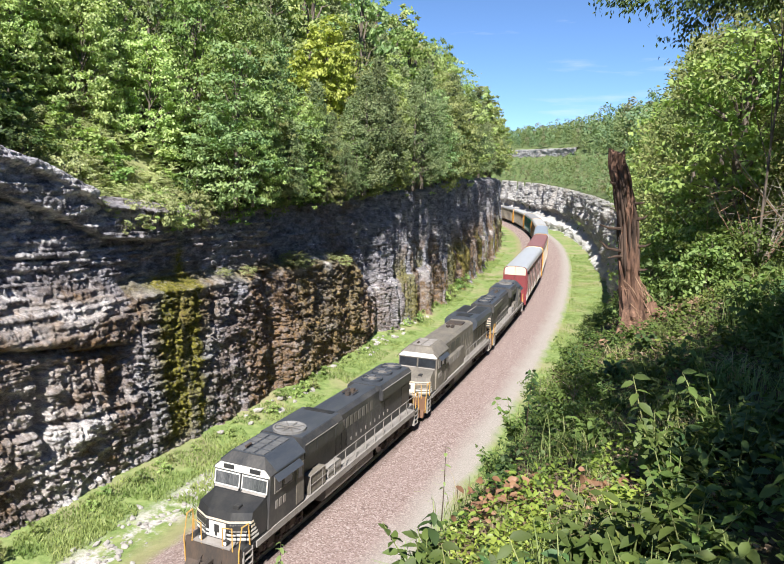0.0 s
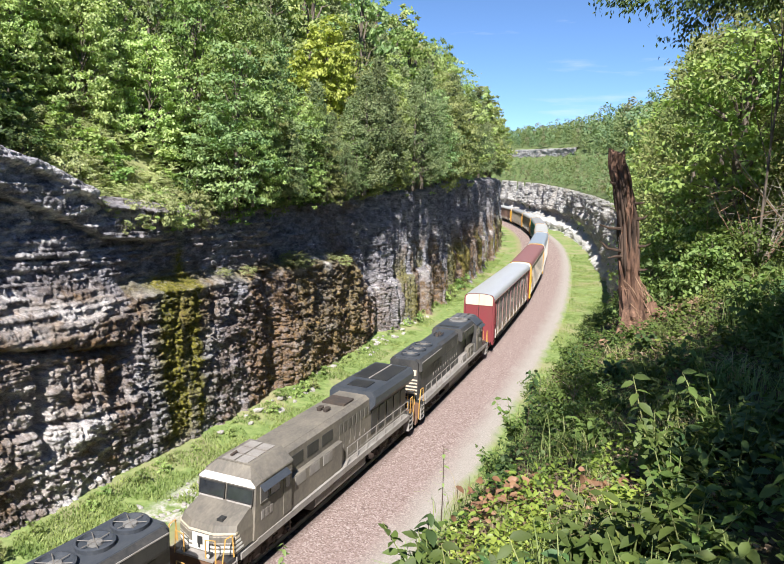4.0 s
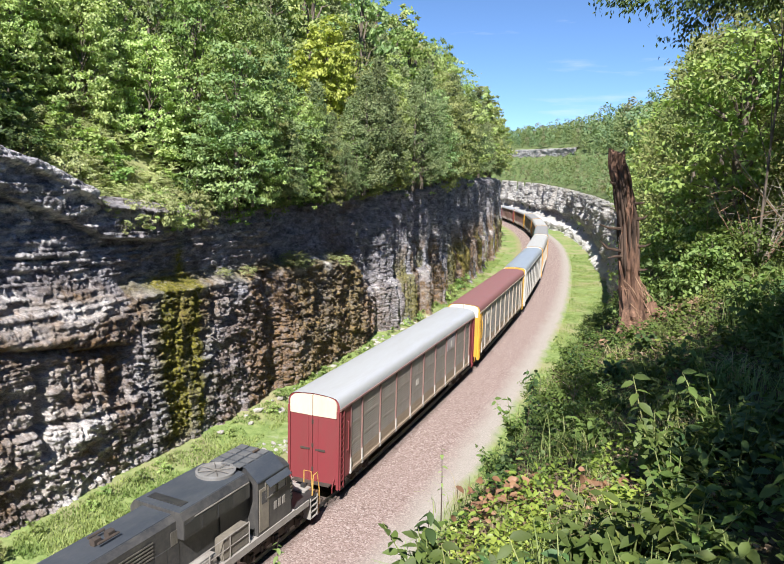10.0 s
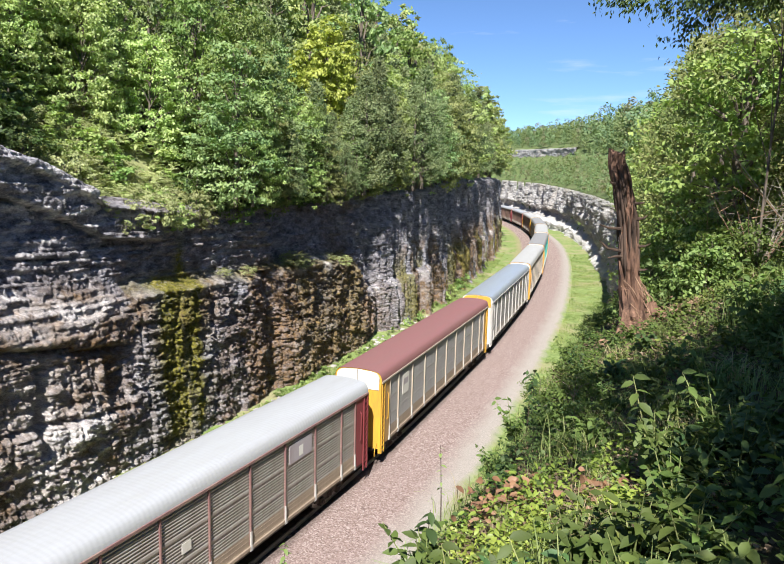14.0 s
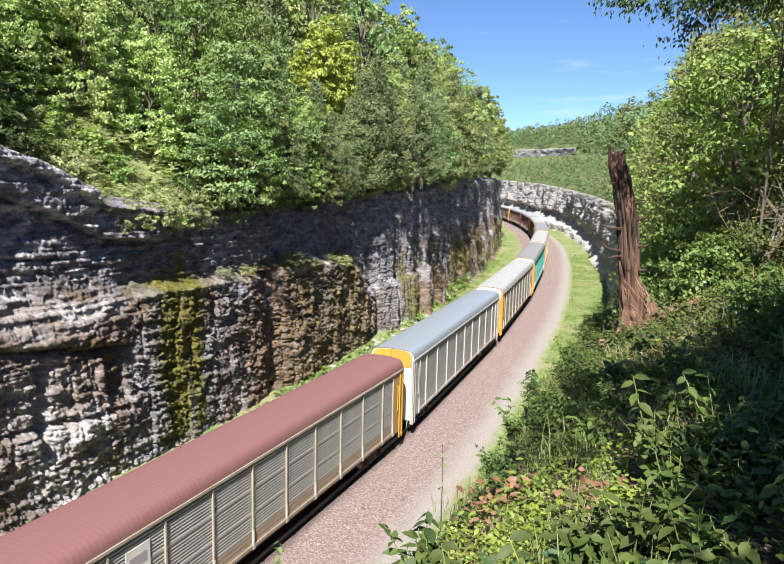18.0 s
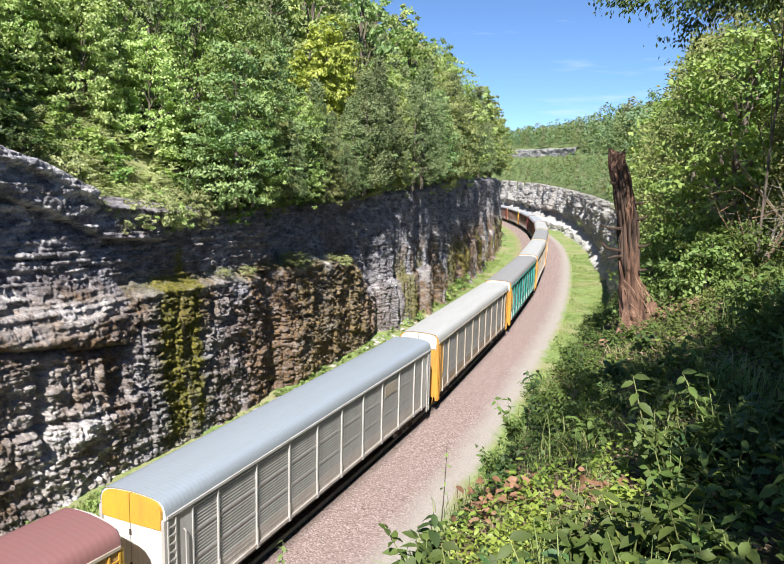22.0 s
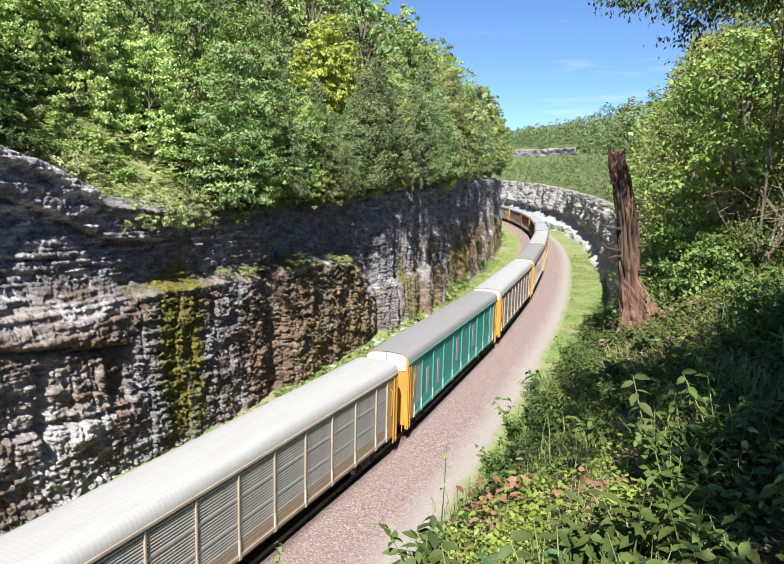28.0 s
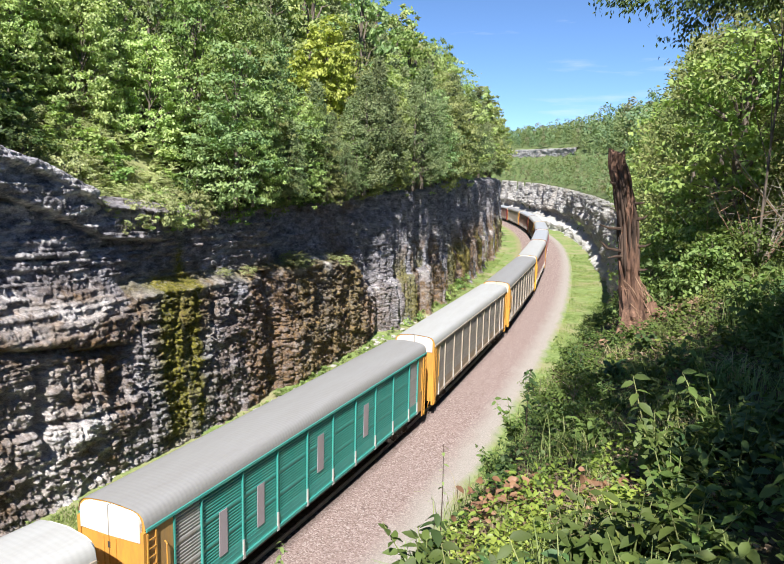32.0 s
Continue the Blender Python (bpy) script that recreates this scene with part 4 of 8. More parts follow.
        Geo().lathe([(0, 0), (0.08, 0), (0.08, -0.02), (0, -0.02)], (-10.2, sgn * 0.62, 1.74), "x", 12).put("lens", M["lens"], dl)
    g = Geo().box(nose_x0 + 0.45, nose_x0 + 0.75, -0.75, -0.45, zt0 + 0.02, zt0 + 0.2, 0.04)
    g.put("nose_lamp", M["loco_black"], L)
    # cab shell: body with a raked front, roof with sloping shoulders
    w = 1.5
    g = Geo()
    prof = [(-w, 1.6), (w, 1.6), (w, 4.06), (0.86, roof_z), (-0.86, roof_z), (-w, 4.06)]
    front = [(-w, 1.6), (w, 1.6), (w, 4.0), (1.22, 4.24), (-1.22, 4.24), (-w, 4.0)]
    n = len(prof)
    rake = lambda z: cab0 - 0.05 + max(0, z - 2.9) * 0.16
    v = [(rake(z), y, z) for y, z in front] + [(cab0 + 0.62, y, z) for y, z in prof] + [(cab1, y, z) for y, z in prof]
    g.add(v, [(q * n + i, q * n + (i + 1) % n, q * n + n + (i + 1) % n, q * n + n + i) for q in (0, 1) for i in range(n)] + [tuple(range(n - 1, -1, -1)), tuple(range(2 * n, 3 * n))])
    g.put("cab", side_m, L)
    g = Geo()                                  # roof sheet, a little proud
    rp = [(-w - 0.04, 4.04), (-w - 0.02, 4.11), (-0.87, roof_z + 0.05), (0.87, roof_z + 0.05), (w + 0.02, 4.11), (w + 0.04, 4.04), (0.86, roof_z + 0.01), (-0.86, roof_z + 0.01)]
    g.prism([(y, z) for y, z in rp][::-1], cab0 + 0.6, cab1 + 0.05)
    g.put("cab_roof", M["loco_roof"] if not ge else M["loco_tan"], L)
    if ge:
        for i in range(3):
            for j in range(2):
                Geo().box(cab0 + 0.68 + 0.75 * i, cab0 + 1.33 + 0.75 * i, -0.68 + 0.72 * j, -0.06 + 0.72 * j, roof_z + 0.055, roof_z + 0.09, 0.01).put("roof_panel", M["walk"], L, "pale grey roof panel")
    else:
        for i in range(4):
            for j in range(3):
                Geo().box(cab0 + 0.66 + 0.56 * i, cab0 + 1.08 + 0.56 * i, -0.80 + 0.56 * j, -0.36 + 0.56 * j, roof_z + 0.055, roof_z + 0.1, 0.015).put("roof_panel", M["roof_pad"], L, "worn grey roof panel")
    Geo().tube([(cab0 + 0.9, 0.35, roof_z + 0.16), (cab0 + 1.3, 0.35, roof_z + 0.18)], 0.06, 8).put("horn", M["iron"], L)
    # white brow with dark number boards, windscreens
    x_b = rake(4.3) - 0.015
    g = Geo()
    bx = lambda z: rake(z) - 0.02
    bp = [(-1.46, 3.9), (1.46, 3.9), (1.46, 3.98), (1.18, 4.22), (-1.18, 4.22), (-1.46, 3.98)]
    g.add([(bx(z), y, z) for y, z in bp] + [(bx(z) + 0.02, y, z) for y, z in bp],
          [(0, 1, 2, 3, 4, 5), (11, 10, 9, 8, 7, 6)] + [(i, (i + 1) % 6, 6 + (i + 1) % 6, 6 + i) for i in range(6)])
    g.put("brow", M["white"], L, "white panel over the windscreens")
    for y0, y1 in ((-0.98, -0.42), (0.42, 0.98)):
        Geo().side([(bx(3.98) - 0.02, 3.98), (bx(3.98), 3.98), (bx(4.17), 4.17), (bx(4.17) - 0.02, 4.17)], y0, y1).put("number_board", M["loco_black"] if not ge else M["cream"], L)
    Geo().side([(bx(3.99) - 0.05, 3.99), (bx(3.99), 3.99), (bx(4.19), 4.19), (bx(4.19) - 0.05, 4.19)], -0.2, 0.2).put("headlight", M["lens"], L)
    for y0, y1, zb in ((-1.36, -0.1, 3.26), (0.1, 1.36, 3.26)):
        g = Geo()
        za, zc = zb, 3.8
        g.side([(bx(za) - 0.015, za), (bx(za), za), (bx(zc), zc), (bx(zc) - 0.015, zc)], y0, y1)
        wnd = g.put("windscreen", M["glass"] if ge else M["reflecting_glass"], L)
        g = Geo()
        fw = 0.05
        for a0, a1, c0, c1 in ((y0 - fw, y1 + fw, za - fw, za), (y0 - fw, y1 + fw, zc, zc + fw), (y0 - fw, y0, za, zc), (y1, y1 + fw, za, zc)):
            g.side([(bx(c0) - 0.03, c0), (bx(c0), c0), (bx(c1), c1), (bx(c1) - 0.03, c1)], a0, a1)
        g.put("windscreen_frame", M["loco_black"] if ge else M["white"], wnd)
        g = Geo()                              # pale sill that catches the sun
        g.side([(bx(za - 0.12) - 0.06, za - 0.16), (bx(za - 0.1), za - 0.16), (bx(za - 0.02), za - 0.06), (bx(za - 0.02) - 0.03, za - 0.06)], y0, y1)
        g.put("sill", M["walk"], wnd)
    for sgn in (-1, 1):
        for x0, x1 in ((cab0 + 0.45, cab0 + 1.05), (cab0 + 1.2, cab0 + 1.95)):
            g = Geo().box(x0, x1, sgn * 1.51 - 0.012, sgn * 1.51 + 0.012, 3.15, 3.8)
            wnd = g.put("side_window", M["glass"], L)
            g = Geo()
            for a, b_, c, e in ((x0 - 0.05, x1 + 0.05, 3.1, 3.15), (x0 - 0.05, x1 + 0.05, 3.8, 3.86), (x0 - 0.05, x0, 3.15, 3.8), (x1, x1 + 0.05, 3.15, 3.8)):
                g.box(a, b_, sgn * 1.52 - 0.025, sgn * 1.52 + 0.025, c, e)
            g.put("window_frame", M["tank"], wnd)
        g = Geo()                              # hinged sun shade
        g.add([(cab0 + 0.35, sgn * 1.53, 3.95), (cab1 - 0.5, sgn * 1.53, 3.95), (cab1 - 0.5, sgn * 1.78, 3.72), (cab0 + 0.35, sgn * 1.78, 3.72), (cab0 + 0.35, sgn * 1.53, 3.97), (cab1 - 0.5, sgn * 1.53, 3.97), (cab1 - 0.5, sgn * 1.79, 3.74), (cab0 + 0.35, sgn * 1.79, 3.74)],
              [(0, 1, 2, 3), (4, 5, 6, 7), (0, 1, 5, 4), (1, 2, 6, 5), (2, 3, 7, 6), (3, 0, 4, 7)])
        g.put("sun_shade", M["loco_roof"], L)
        for k in range(3):                     # plain bars in place of the road number
            Geo().box(cab0 + 0.5 + 0.32 * k, cab0 + 0.7 + 0.32 * k, sgn * 1.515 - 0.01, sgn * 1.515 + 0.01, 2.35, 2.72).put("number_bar", M["walk"], L)
        Geo().box(cab1 - 0.75, cab1 - 0.1, sgn * 1.515 - 0.015, sgn * 1.515 + 0.015, 1.75, 3.7).put("cab_door", M["loco_tan"], L)
        Geo().box(cab1 - 0.6, cab1 - 0.25, sgn * 1.53 - 0.012, sgn * 1.53 + 0.012, 3.0, 3.55).put("door_window", M["glass"], L)
    # long hood
    hw, ht = (1.12, 4.42) if ge else (0.98, 4.42)
    hx1 = 9.55
    g = Geo().prism([(-hw, 1.6), (hw, 1.6), (hw, ht - 0.18), (hw - 0.22, ht), (-hw + 0.22, ht), (-hw, ht - 0.18)], cab1 + 0.02, hx1)
    g.put("hood", side_m, L)
    Geo().prism([(-hw + 0.24, ht - 0.02), (hw - 0.24, ht - 0.02), (hw - 0.26, ht + 0.03), (-hw + 0.26, ht + 0.03)], cab1 + 0.05, hx1 - 0.05).put("hood_roof", M["loco_roof"] if not ge else M["loco_tan"], L)
    # doors along the hood
    x, k = (0.2 if ge else -1.0), 0
    while x < (3.4 if ge else 5.6):
        for sgn in (-1, 1):
            dr = Geo().box(x, x + 0.58, sgn * hw - 0.02, sgn * hw + 0.02, 1.8, 3.35, 0.01).put("hood_door", side_m, L)
            Geo().box(x + 0.46, x + 0.52, sgn * (hw + 0.03) - 0.015, sgn * (hw + 0.03) + 0.015, 2.45, 2.65).put("latch", M["walk"], dr)
        x, k = x + 0.64, k + 1
    # plain bars in place of the lettering on the flank
    for sgn in (-1, 1):
        for k in range(5 if std else 8):
            Geo().box((0.1 if ge else -3.0 if std else -0.4) + 0.52 * k, (0.45 if ge else -2.65 if std else -0.05) + 0.52 * k, sgn * (hw + 0.03) - 0.01, sgn * (hw + 0.03) + 0.01, 3.36, 3.92).put("lettering_bar", M["faded"], L)
    if ge:
        # wide radiator section with slanted undersides, vents on its top
        g = Geo().prism([(-1.12, 3.45), (1.12, 3.45), (1.52, 3.95), (1.52, 4.35), (1.3, 4.66), (-1.3, 4.66), (-1.52, 4.35), (-1.52, 3.95)], 3.9, 9.95)
        g.put("radiator_housing", M["loco_roof"], L)
        Geo().box(6.3, 9.6, -1.15, 1.15, 4.662, 4.70, 0.02).put("radiator_screen", M["loco_black"], L)
        Geo().box(6.2, 9.7, -0.04, 0.04, 4.70, 4.74).put("screen_bar", M["walk"], L)
        Geo().box(4.5, 5.7, -0.65, 0.65, 4.662, 4.72, 0.02).put("roof_hatch", M["loco_black"], L)
        for sgn in (-1, 1):
            for k in range(5):
                Geo().box(4.2 + 1.1 * k, 5.0 + 1.1 * k, sgn * 1.14 - 0.02, sgn * 1.14 + 0.02, 2.0, 3.4, 0.01).put("radiator_door", M["loco_black"], L)
        g = Geo().box(1.5, 2.7, -0.7, 0.7, ht + 0.03, ht + 0.16, 0.03)
        g.put("exhaust_stack", M["iron"], L)
        for k in range(4):
            Geo().lathe([(0.0, 0), (0.12, 0), (0.16, 0.18), (0.0, 0.18)], (0.3 + 0.25 * (k % 2), -0.2 + 0.4 * (k // 2), ht + 0.03), "z", 10).put("vent", M["iron"], L)
        for sgn in (-1, 1):                    # grilles under the hood edge behind the cab
            for k in range(3):
                Geo().box(cab1 + 0.5 + 1.5 * k, cab1 + 1.6 + 1.5 * k, sgn * hw - 0.02, sgn * hw + 0.025, 3.35, 3.95, 0.01).put("intake_grille", M["loco_black"], L)
            for k in range(3):
                Geo().box(cab1 + 0.4 + 1.35 * k, cab1 + 1.35 + 1.35 * k, sgn * (hw + 0.3), sgn * (hw + 0.32), 2.55, 3.05, 0.0).put("equipment_panel", M["walk"], L)
            Geo().box(cab1 + 0.1, 0.0, min(sgn * hw, sgn * 1.42), max(sgn * hw, sgn * 1.42), 1.6, 3.1, 0.02).put("equipment_cabinet", side_m, L)
    else:
        # dynamic brake blister behind the cab
        g = Geo().prism([(-1.34, 3.55), (1.34, 3.55), (1.34, 4.3), (1.15, 4.56), (-1.15, 4.56), (-1.34, 4.3)], cab1 + 0.35, -0.9)
        g.put("brake_housing", M["loco_side"], L)
        Geo().prism([(-1.12, 4.555), (1.12, 4.555), (1.1, 4.59), (-1.1, 4.59)], cab1 + 0.4, -0.95).put("brake_housing_roof", M["loco_roof"], L)
        fx, sx, ex = (-4.3, -1.5, 1.6) if std else (-4.1, -1.1, 2.6)
        fan = Geo().lathe([(0.0, 0), (0.84, 0), (0.84, 0.12), (0.74, 0.14), (0.7, 0.05), (0.0, 0.03)], (fx, 0, 4.59), "z", 28).put("brake_fan", M["fan_grey"], L, "round light grey fan")
        for k in range(8):
            a = math.pi * k / 4
            Geo().tube([(fx, 0, 4.70), (fx + 0.78 * math.cos(a), 0.78 * math.sin(a), 4.71)], 0.02, 4).put("fan_guard", M["tank"], fan)
        Geo().box(sx - 0.2, sx + 0.2, -0.85, 0.85, 4.595, 4.62, 0.01).put("roof_slot", M["loco_black"], L)
        for sgn in (-1, 1):
            Geo().box(cab1 + 0.4, -1.5, sgn * 1.35 - 0.01, sgn * 1.35 + 0.01, 4.22, 4.27).put("rain_strip", M["walk"], L)
            for k in range(4):
                Geo().box(cab1 + 0.6 + 0.95 * k, cab1 + 1.4 + 0.95 * k, sgn * 1.345 - 0.015, sgn * 1.345 + 0.015, 3.65, 4.15).put("intake_grille", M["loco_black"], L)
            Geo().box(cab1 + 0.05, cab1 + 1.9, sgn * 1.03 - 0.02, sgn * 1.03 + 0.02, 2.6, 3.54).put("blower_opening", M["loco_black"], L)
            if std:                            # faded stripes on the flank
                for k in range(5):
                    Geo().box(0.3, 2.6, sgn * (hw + 0.035) - 0.008, sgn * (hw + 0.035) + 0.008, 3.38 + 0.14 * k, 3.44 + 0.14 * k).put("flank_stripe", M["faded"], L)
            # air tanks and cabinets on the walkway behind the cab
            Geo().box(cab1 + 0.6, cab1 + 2.2, min(sgn * 1.0, sgn * 1.46), max(sgn * 1.0, sgn * 1.46), 1.6, 2.55, 0.05).put("equipment_cabinet", M["loco_tan"], L)
            Geo().box(cab1 + 2.6, cab1 + 4.0, min(sgn * 1.0, sgn * 1.42), max(sgn * 1.0, sgn * 1.42), 1.6, 2.2, 0.05).put("equipment_cabinet", M["walk"], L)
        g = Geo()
        for sgn in (-1, 1):
            g.box(ex + 0.3 * sgn - 0.14, ex + 0.3 * sgn + 0.14, -0.12, 0.12, ht + 0.03, ht + 0.28, 0.03)
        g.tube([(ex - 0.45, 0.3, ht + 0.2), (ex + 0.45, 0.3, ht + 0.2)], 0.05, 6).tube([(ex - 0.35, -0.3, ht + 0.2), (ex + 0.35, -0.3, ht + 0.2)], 0.05, 6)
        g.put("exhaust_stack", M["iron"], L)
        # radiator section with three fans
        g = Geo().prism([(-1.2, 3.6), (1.2, 3.6), (1.2, 4.25), (1.02, 4.47), (-1.02, 4.47), (-1.2, 4.25)], 4.6, 9.3)
        g.put("radiator_housing", M["loco_side"], L)
        Geo().prism([(-1.0, 4.465), (1.0, 4.465), (0.98, 4.5), (-0.98, 4.5)], 4.65, 9.25).put("radiator_roof", M["loco_roof"], L)
        for x in ((5.4, 6.9, 8.4) if std else (5.6, 7.15, 8.65)):
            fan = Geo().lathe([(0.0, 0), (0.66, 0), (0.68, 0.16), (0.6, 0.18), (0.57, 0.06), (0.0, 0.04)], (x, 0, 4.5), "z", 24).put("radiator_fan", M["loco_roof"], L)
            Geo().lathe([(0, 0.05), (0.26, 0.05), (0.24, 0.13), (0, 0.14)], (x, 0, 4.5), "z", 14).put("fan_hub", M["fan_grey"], fan)
            for k in range(6):
                a = math.pi * k / 3
                Geo().tube([(x, 0, 4.63), (x + 0.62 * math.cos(a), 0.62 * math.sin(a), 4.66)], 0.018, 4).put("fan_guard", M["tank"], fan)
        for sgn in (-1, 1):
            Geo().box(4.65, 9.2, sgn * 1.21 - 0.012, sgn * 1.21 + 0.012, 3.68, 4.2).put("radiator_grille", M["loco_black"], L)
            Geo().box(4.6, 9.3, sgn * 1.215 - 0.02, sgn * 1.215 + 0.02, 4.22, 4.27).put("rain_strip", M["walk"], L)
            Geo().box(8.2, 8.85, sgn * hw - 0.02, sgn * hw + 0.025, 1.9, 3.4, 0.01).put("rear_door", M["loco_black"], L)
    # hood end: number boards, headlight and stripes
    xe = hx1
    Geo().box(xe, xe + 0.03, -hw + 0.1, hw - 0.1, 3.35, 3.75).put("end_panel", M["cream"], L, "pale end panel")
    g = Geo().box(xe, xe + 0.12, -0.22, 0.22, 3.72, 4.02, 0.04)
    hl = g.put("rear_headlight", M["loco_black"], L)
    for sgn in (-1, 1):
        Geo().lathe([(0, 0), (0.08, 0), (0.08, 0.02), (0, 0.02)], (xe + 0.12, sgn * 0.1, 3.87), "x", 12).put("lens", M["lens"], hl)
    for k in range(5):
        Geo().box(xe, xe + 0.015, -hw + 0.02, hw - 0.02, 2.0 + 0.24 * k, 2.1 + 0.24 * k).put("end_stripe", M["cream"], L, "pale painted stripe")
    # handrails along both walkways
    for sgn in (-1, 1):
        xs = np.arange(cab1 + 0.6 if not ge else 0.4, 9.4, 1.25)
        for x in xs:
            handrail(L, [(x, sgn * 1.5, 1.55), (x, sgn * 1.5, 2.6)], 0.022, M["walk"], "stanchion")
        handrail(L, [(xs[0], sgn * 1.5, 2.6), (xs[-1], sgn * 1.5, 2.6)], 0.022, M["walk"])
        handrail(L, [(xs[0], sgn * 1.5, 2.1), (xs[-1], sgn * 1.5, 2.1)], 0.016, M["walk"])
    # fuel tank and air reservoirs
    Geo().prism([(-1.2, 0.45), (1.2, 0.45), (1.42, 0.7), (1.42, 1.2), (-1.42, 1.2), (-1.42, 0.7)], -2.9, 2.9).put("fuel_tank", M["tank"], L, "dusty grey fuel tank")
    for sgn in (-1, 1):
        Geo().lathe([(0, -1.3), (0.16, -1.25), (0.16, 1.25), (0, 1.3)], (0.3, sgn * 1.3, 1.13), "x", 10).put("air_reservoir", M["tank"], L)
    sets = []
    for x in (-7.0, 7.0):
        bogie(L, x, (-1.85, 0.0, 1.85), 0.53, 1.05, True)
        for a in (-1.85, 0.0, 1.85):
            sets.append(wheelset(L, x + a, 0.53, 0.53))
    return L, sets


# ---------------------------------------------------------------- car carriers
ROOF = [(-1.53, 5.14), (-1.52, 5.30), (-1.44, 5.54), (-1.28, 5.69), (-1.0, 5.76), (-0.5, 5.81), (0.0, 5.83), (0.5, 5.81), (1.0, 5.76), (1.28, 5.69), (1.44, 5.54), (1.52, 5.30), (1.53, 5.14)]


def roof_mesh(material):
    x = np.arange(-13.35, 13.36, 0.055)
    rib = np.where((np.arange(len(x)) // 2) % 2 == 0, 0.0, 0.004)
    p = np.array(ROOF)
    v = np.zeros((len(x), len(p), 3))
    v[:, :, 0] = x[:, None]
    v[:, :, 1] = p[None, :, 0] * (1 + rib[:, None] / 1.5)
    v[:, :, 2] = p[None, :, 1] + rib[:, None] * 0.8
    me = mesh("roof", v.reshape(-1, 3), grid_faces(len(x), len(p)), material)
    return me


def slat_panel(w, material, bands):
    """One side panel: horizontal slats in three decks, swept along x; its face towards -y."""
    prof = []
    for z0, z1, n in bands:
        h = (z1 - z0) / n
        for k in range(n):
            z = z0 + h * k
            prof += [(-0.035, z), (-0.035, z + h * 0.50), (0.004, z + h * 0.58), (0.004, z + h * 0.94)]
        prof += [(-0.035, z1 + 0.01), (-0.035, z1 + 0.1)]
    p = np.array(prof)
    v = np.concatenate([np.stack([np.full(len(p), -w / 2), p[:, 0], p[:, 1]], 1), np.stack([np.full(len(p), w / 2), p[:, 0], p[:, 1]], 1)])
    n = len(p)
    f = np.array([(i, i + n, i + 1 + n, i + 1) for i in range(n - 1)])
    return mesh("side_panel", v, f, material)


def car_carrier(label, roof, side, post, end_low, end_high, corner, low=None, patches=(), signs=(), flank=None):
    """Tri-level car carrier, 28.6 m over the couplers, base at the rail top."""
    C = thing("car_carrier", label, "rail car", "car carriers of the train")
    low, flank = low or side, flank or corner
    part("roof", roof_mesh(roof), None, C)
    p = ROOF + [(1.5, 5.0), (-1.5, 5.0)]
    g = Geo()
    g.box(-13.3, 13.3, -1.46, 1.46, 1.0, 1.12, 0.02)
    g.put("floor", M["iron"], C)
    # black sheets behind the slats stand in for the shade inside
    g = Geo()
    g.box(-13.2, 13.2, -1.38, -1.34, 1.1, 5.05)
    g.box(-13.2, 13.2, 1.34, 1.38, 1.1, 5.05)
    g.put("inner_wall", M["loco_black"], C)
    for sgn in (-1, 1):
        Geo().box(-13.3, 13.3, sgn * 1.53 - 0.05, sgn * 1.53 + 0.05, 5.05, 5.17, 0.01).put("roof_rail", post, C)
        Geo().box(-11.9, 11.9, sgn * 1.48 - 0.06, sgn * 1.48 + 0.06, 1.16, 1.34, 0.02).put("side_sill", low, C)
    widths = [1.5] + [2.6] * 8 + [1.5]
    edges = np.concatenate([[0], np.cumsum(widths)]) - 11.9
    bands = [(1.95, 2.62, 5), (2.78, 3.72, 7), (3.88, 4.94, 8)]
    me_by = {}
    for sgn in (-1, 1):
        for k, w in enumerate(widths):
            x = (edges[k] + edges[k + 1]) / 2
            pm = side
            for ks, mat_ in patches:
                if k in ks:
                    pm = mat_
            if (pm, w) not in me_by:
                me_by[pm, w] = slat_panel(w - 0.06, pm, bands)
            ob = part("side_panel", me_by[pm, w], None, C)
            ob.location, ob.rotation_euler = (x, sgn * 1.42, 0), (0, 0, 0 if sgn < 0 else math.pi)
            lp = part("lower_panel", lower_mesh(w - 0.06, low), None, C)
            lp.location, lp.rotation_euler = (x, sgn * 1.43, 0), (0, 0, 0 if sgn < 0 else math.pi)
        pm_ = post_mesh(post)
        for x in edges:
            ob = part("post", pm_, None, C)
            ob.location, ob.rotation_euler = (x, sgn * 1.47, 0), (0, 0, 0 if sgn < 0 else math.pi)
            part("foot", foot_mesh(M["grey_post"]), None, ob)
        for e in (-1, 1):
            # closed panel at each end of the side, ladder beside it
            Geo().box(min(e * 11.95, e * 13.3), max(e * 11.95, e * 13.3), sgn * 1.46 - 0.03, sgn * 1.46 + 0.03, 1.15, 5.0).put("corner_panel", flank, C)
            g = Geo()
            for xx in (12.85, 13.25):
                g.box(e * xx - 0.03, e * xx + 0.03, sgn * 1.53 - 0.03, sgn * 1.53 + 0.03, 0.7, 4.95)
            for k in range(13):
                z = 0.85 + 0.32 * k
                g.box(e * 13.05 - 0.2, e * 13.05 + 0.2, sgn * 1.55 - 0.015, sgn * 1.55 + 0.015, z, z + 0.03)
            g.put("ladder", corner, C)
            handrail(C, [(e * 12.4, sgn * 1.5, 2.6), (e * 12.4, sgn * 1.6, 2.7), (e * 12.4, sgn * 1.6, 4.2), (e * 12.4, sgn * 1.5, 4.3)], 0.03, corner, "grab_iron")
    for i_, (ks, mat_, z0, z1, w_) in enumerate(signs):
        for sgn in (-1, 1):
            for k in ks:
                x = (edges[k] + edges[k + 1]) / 2
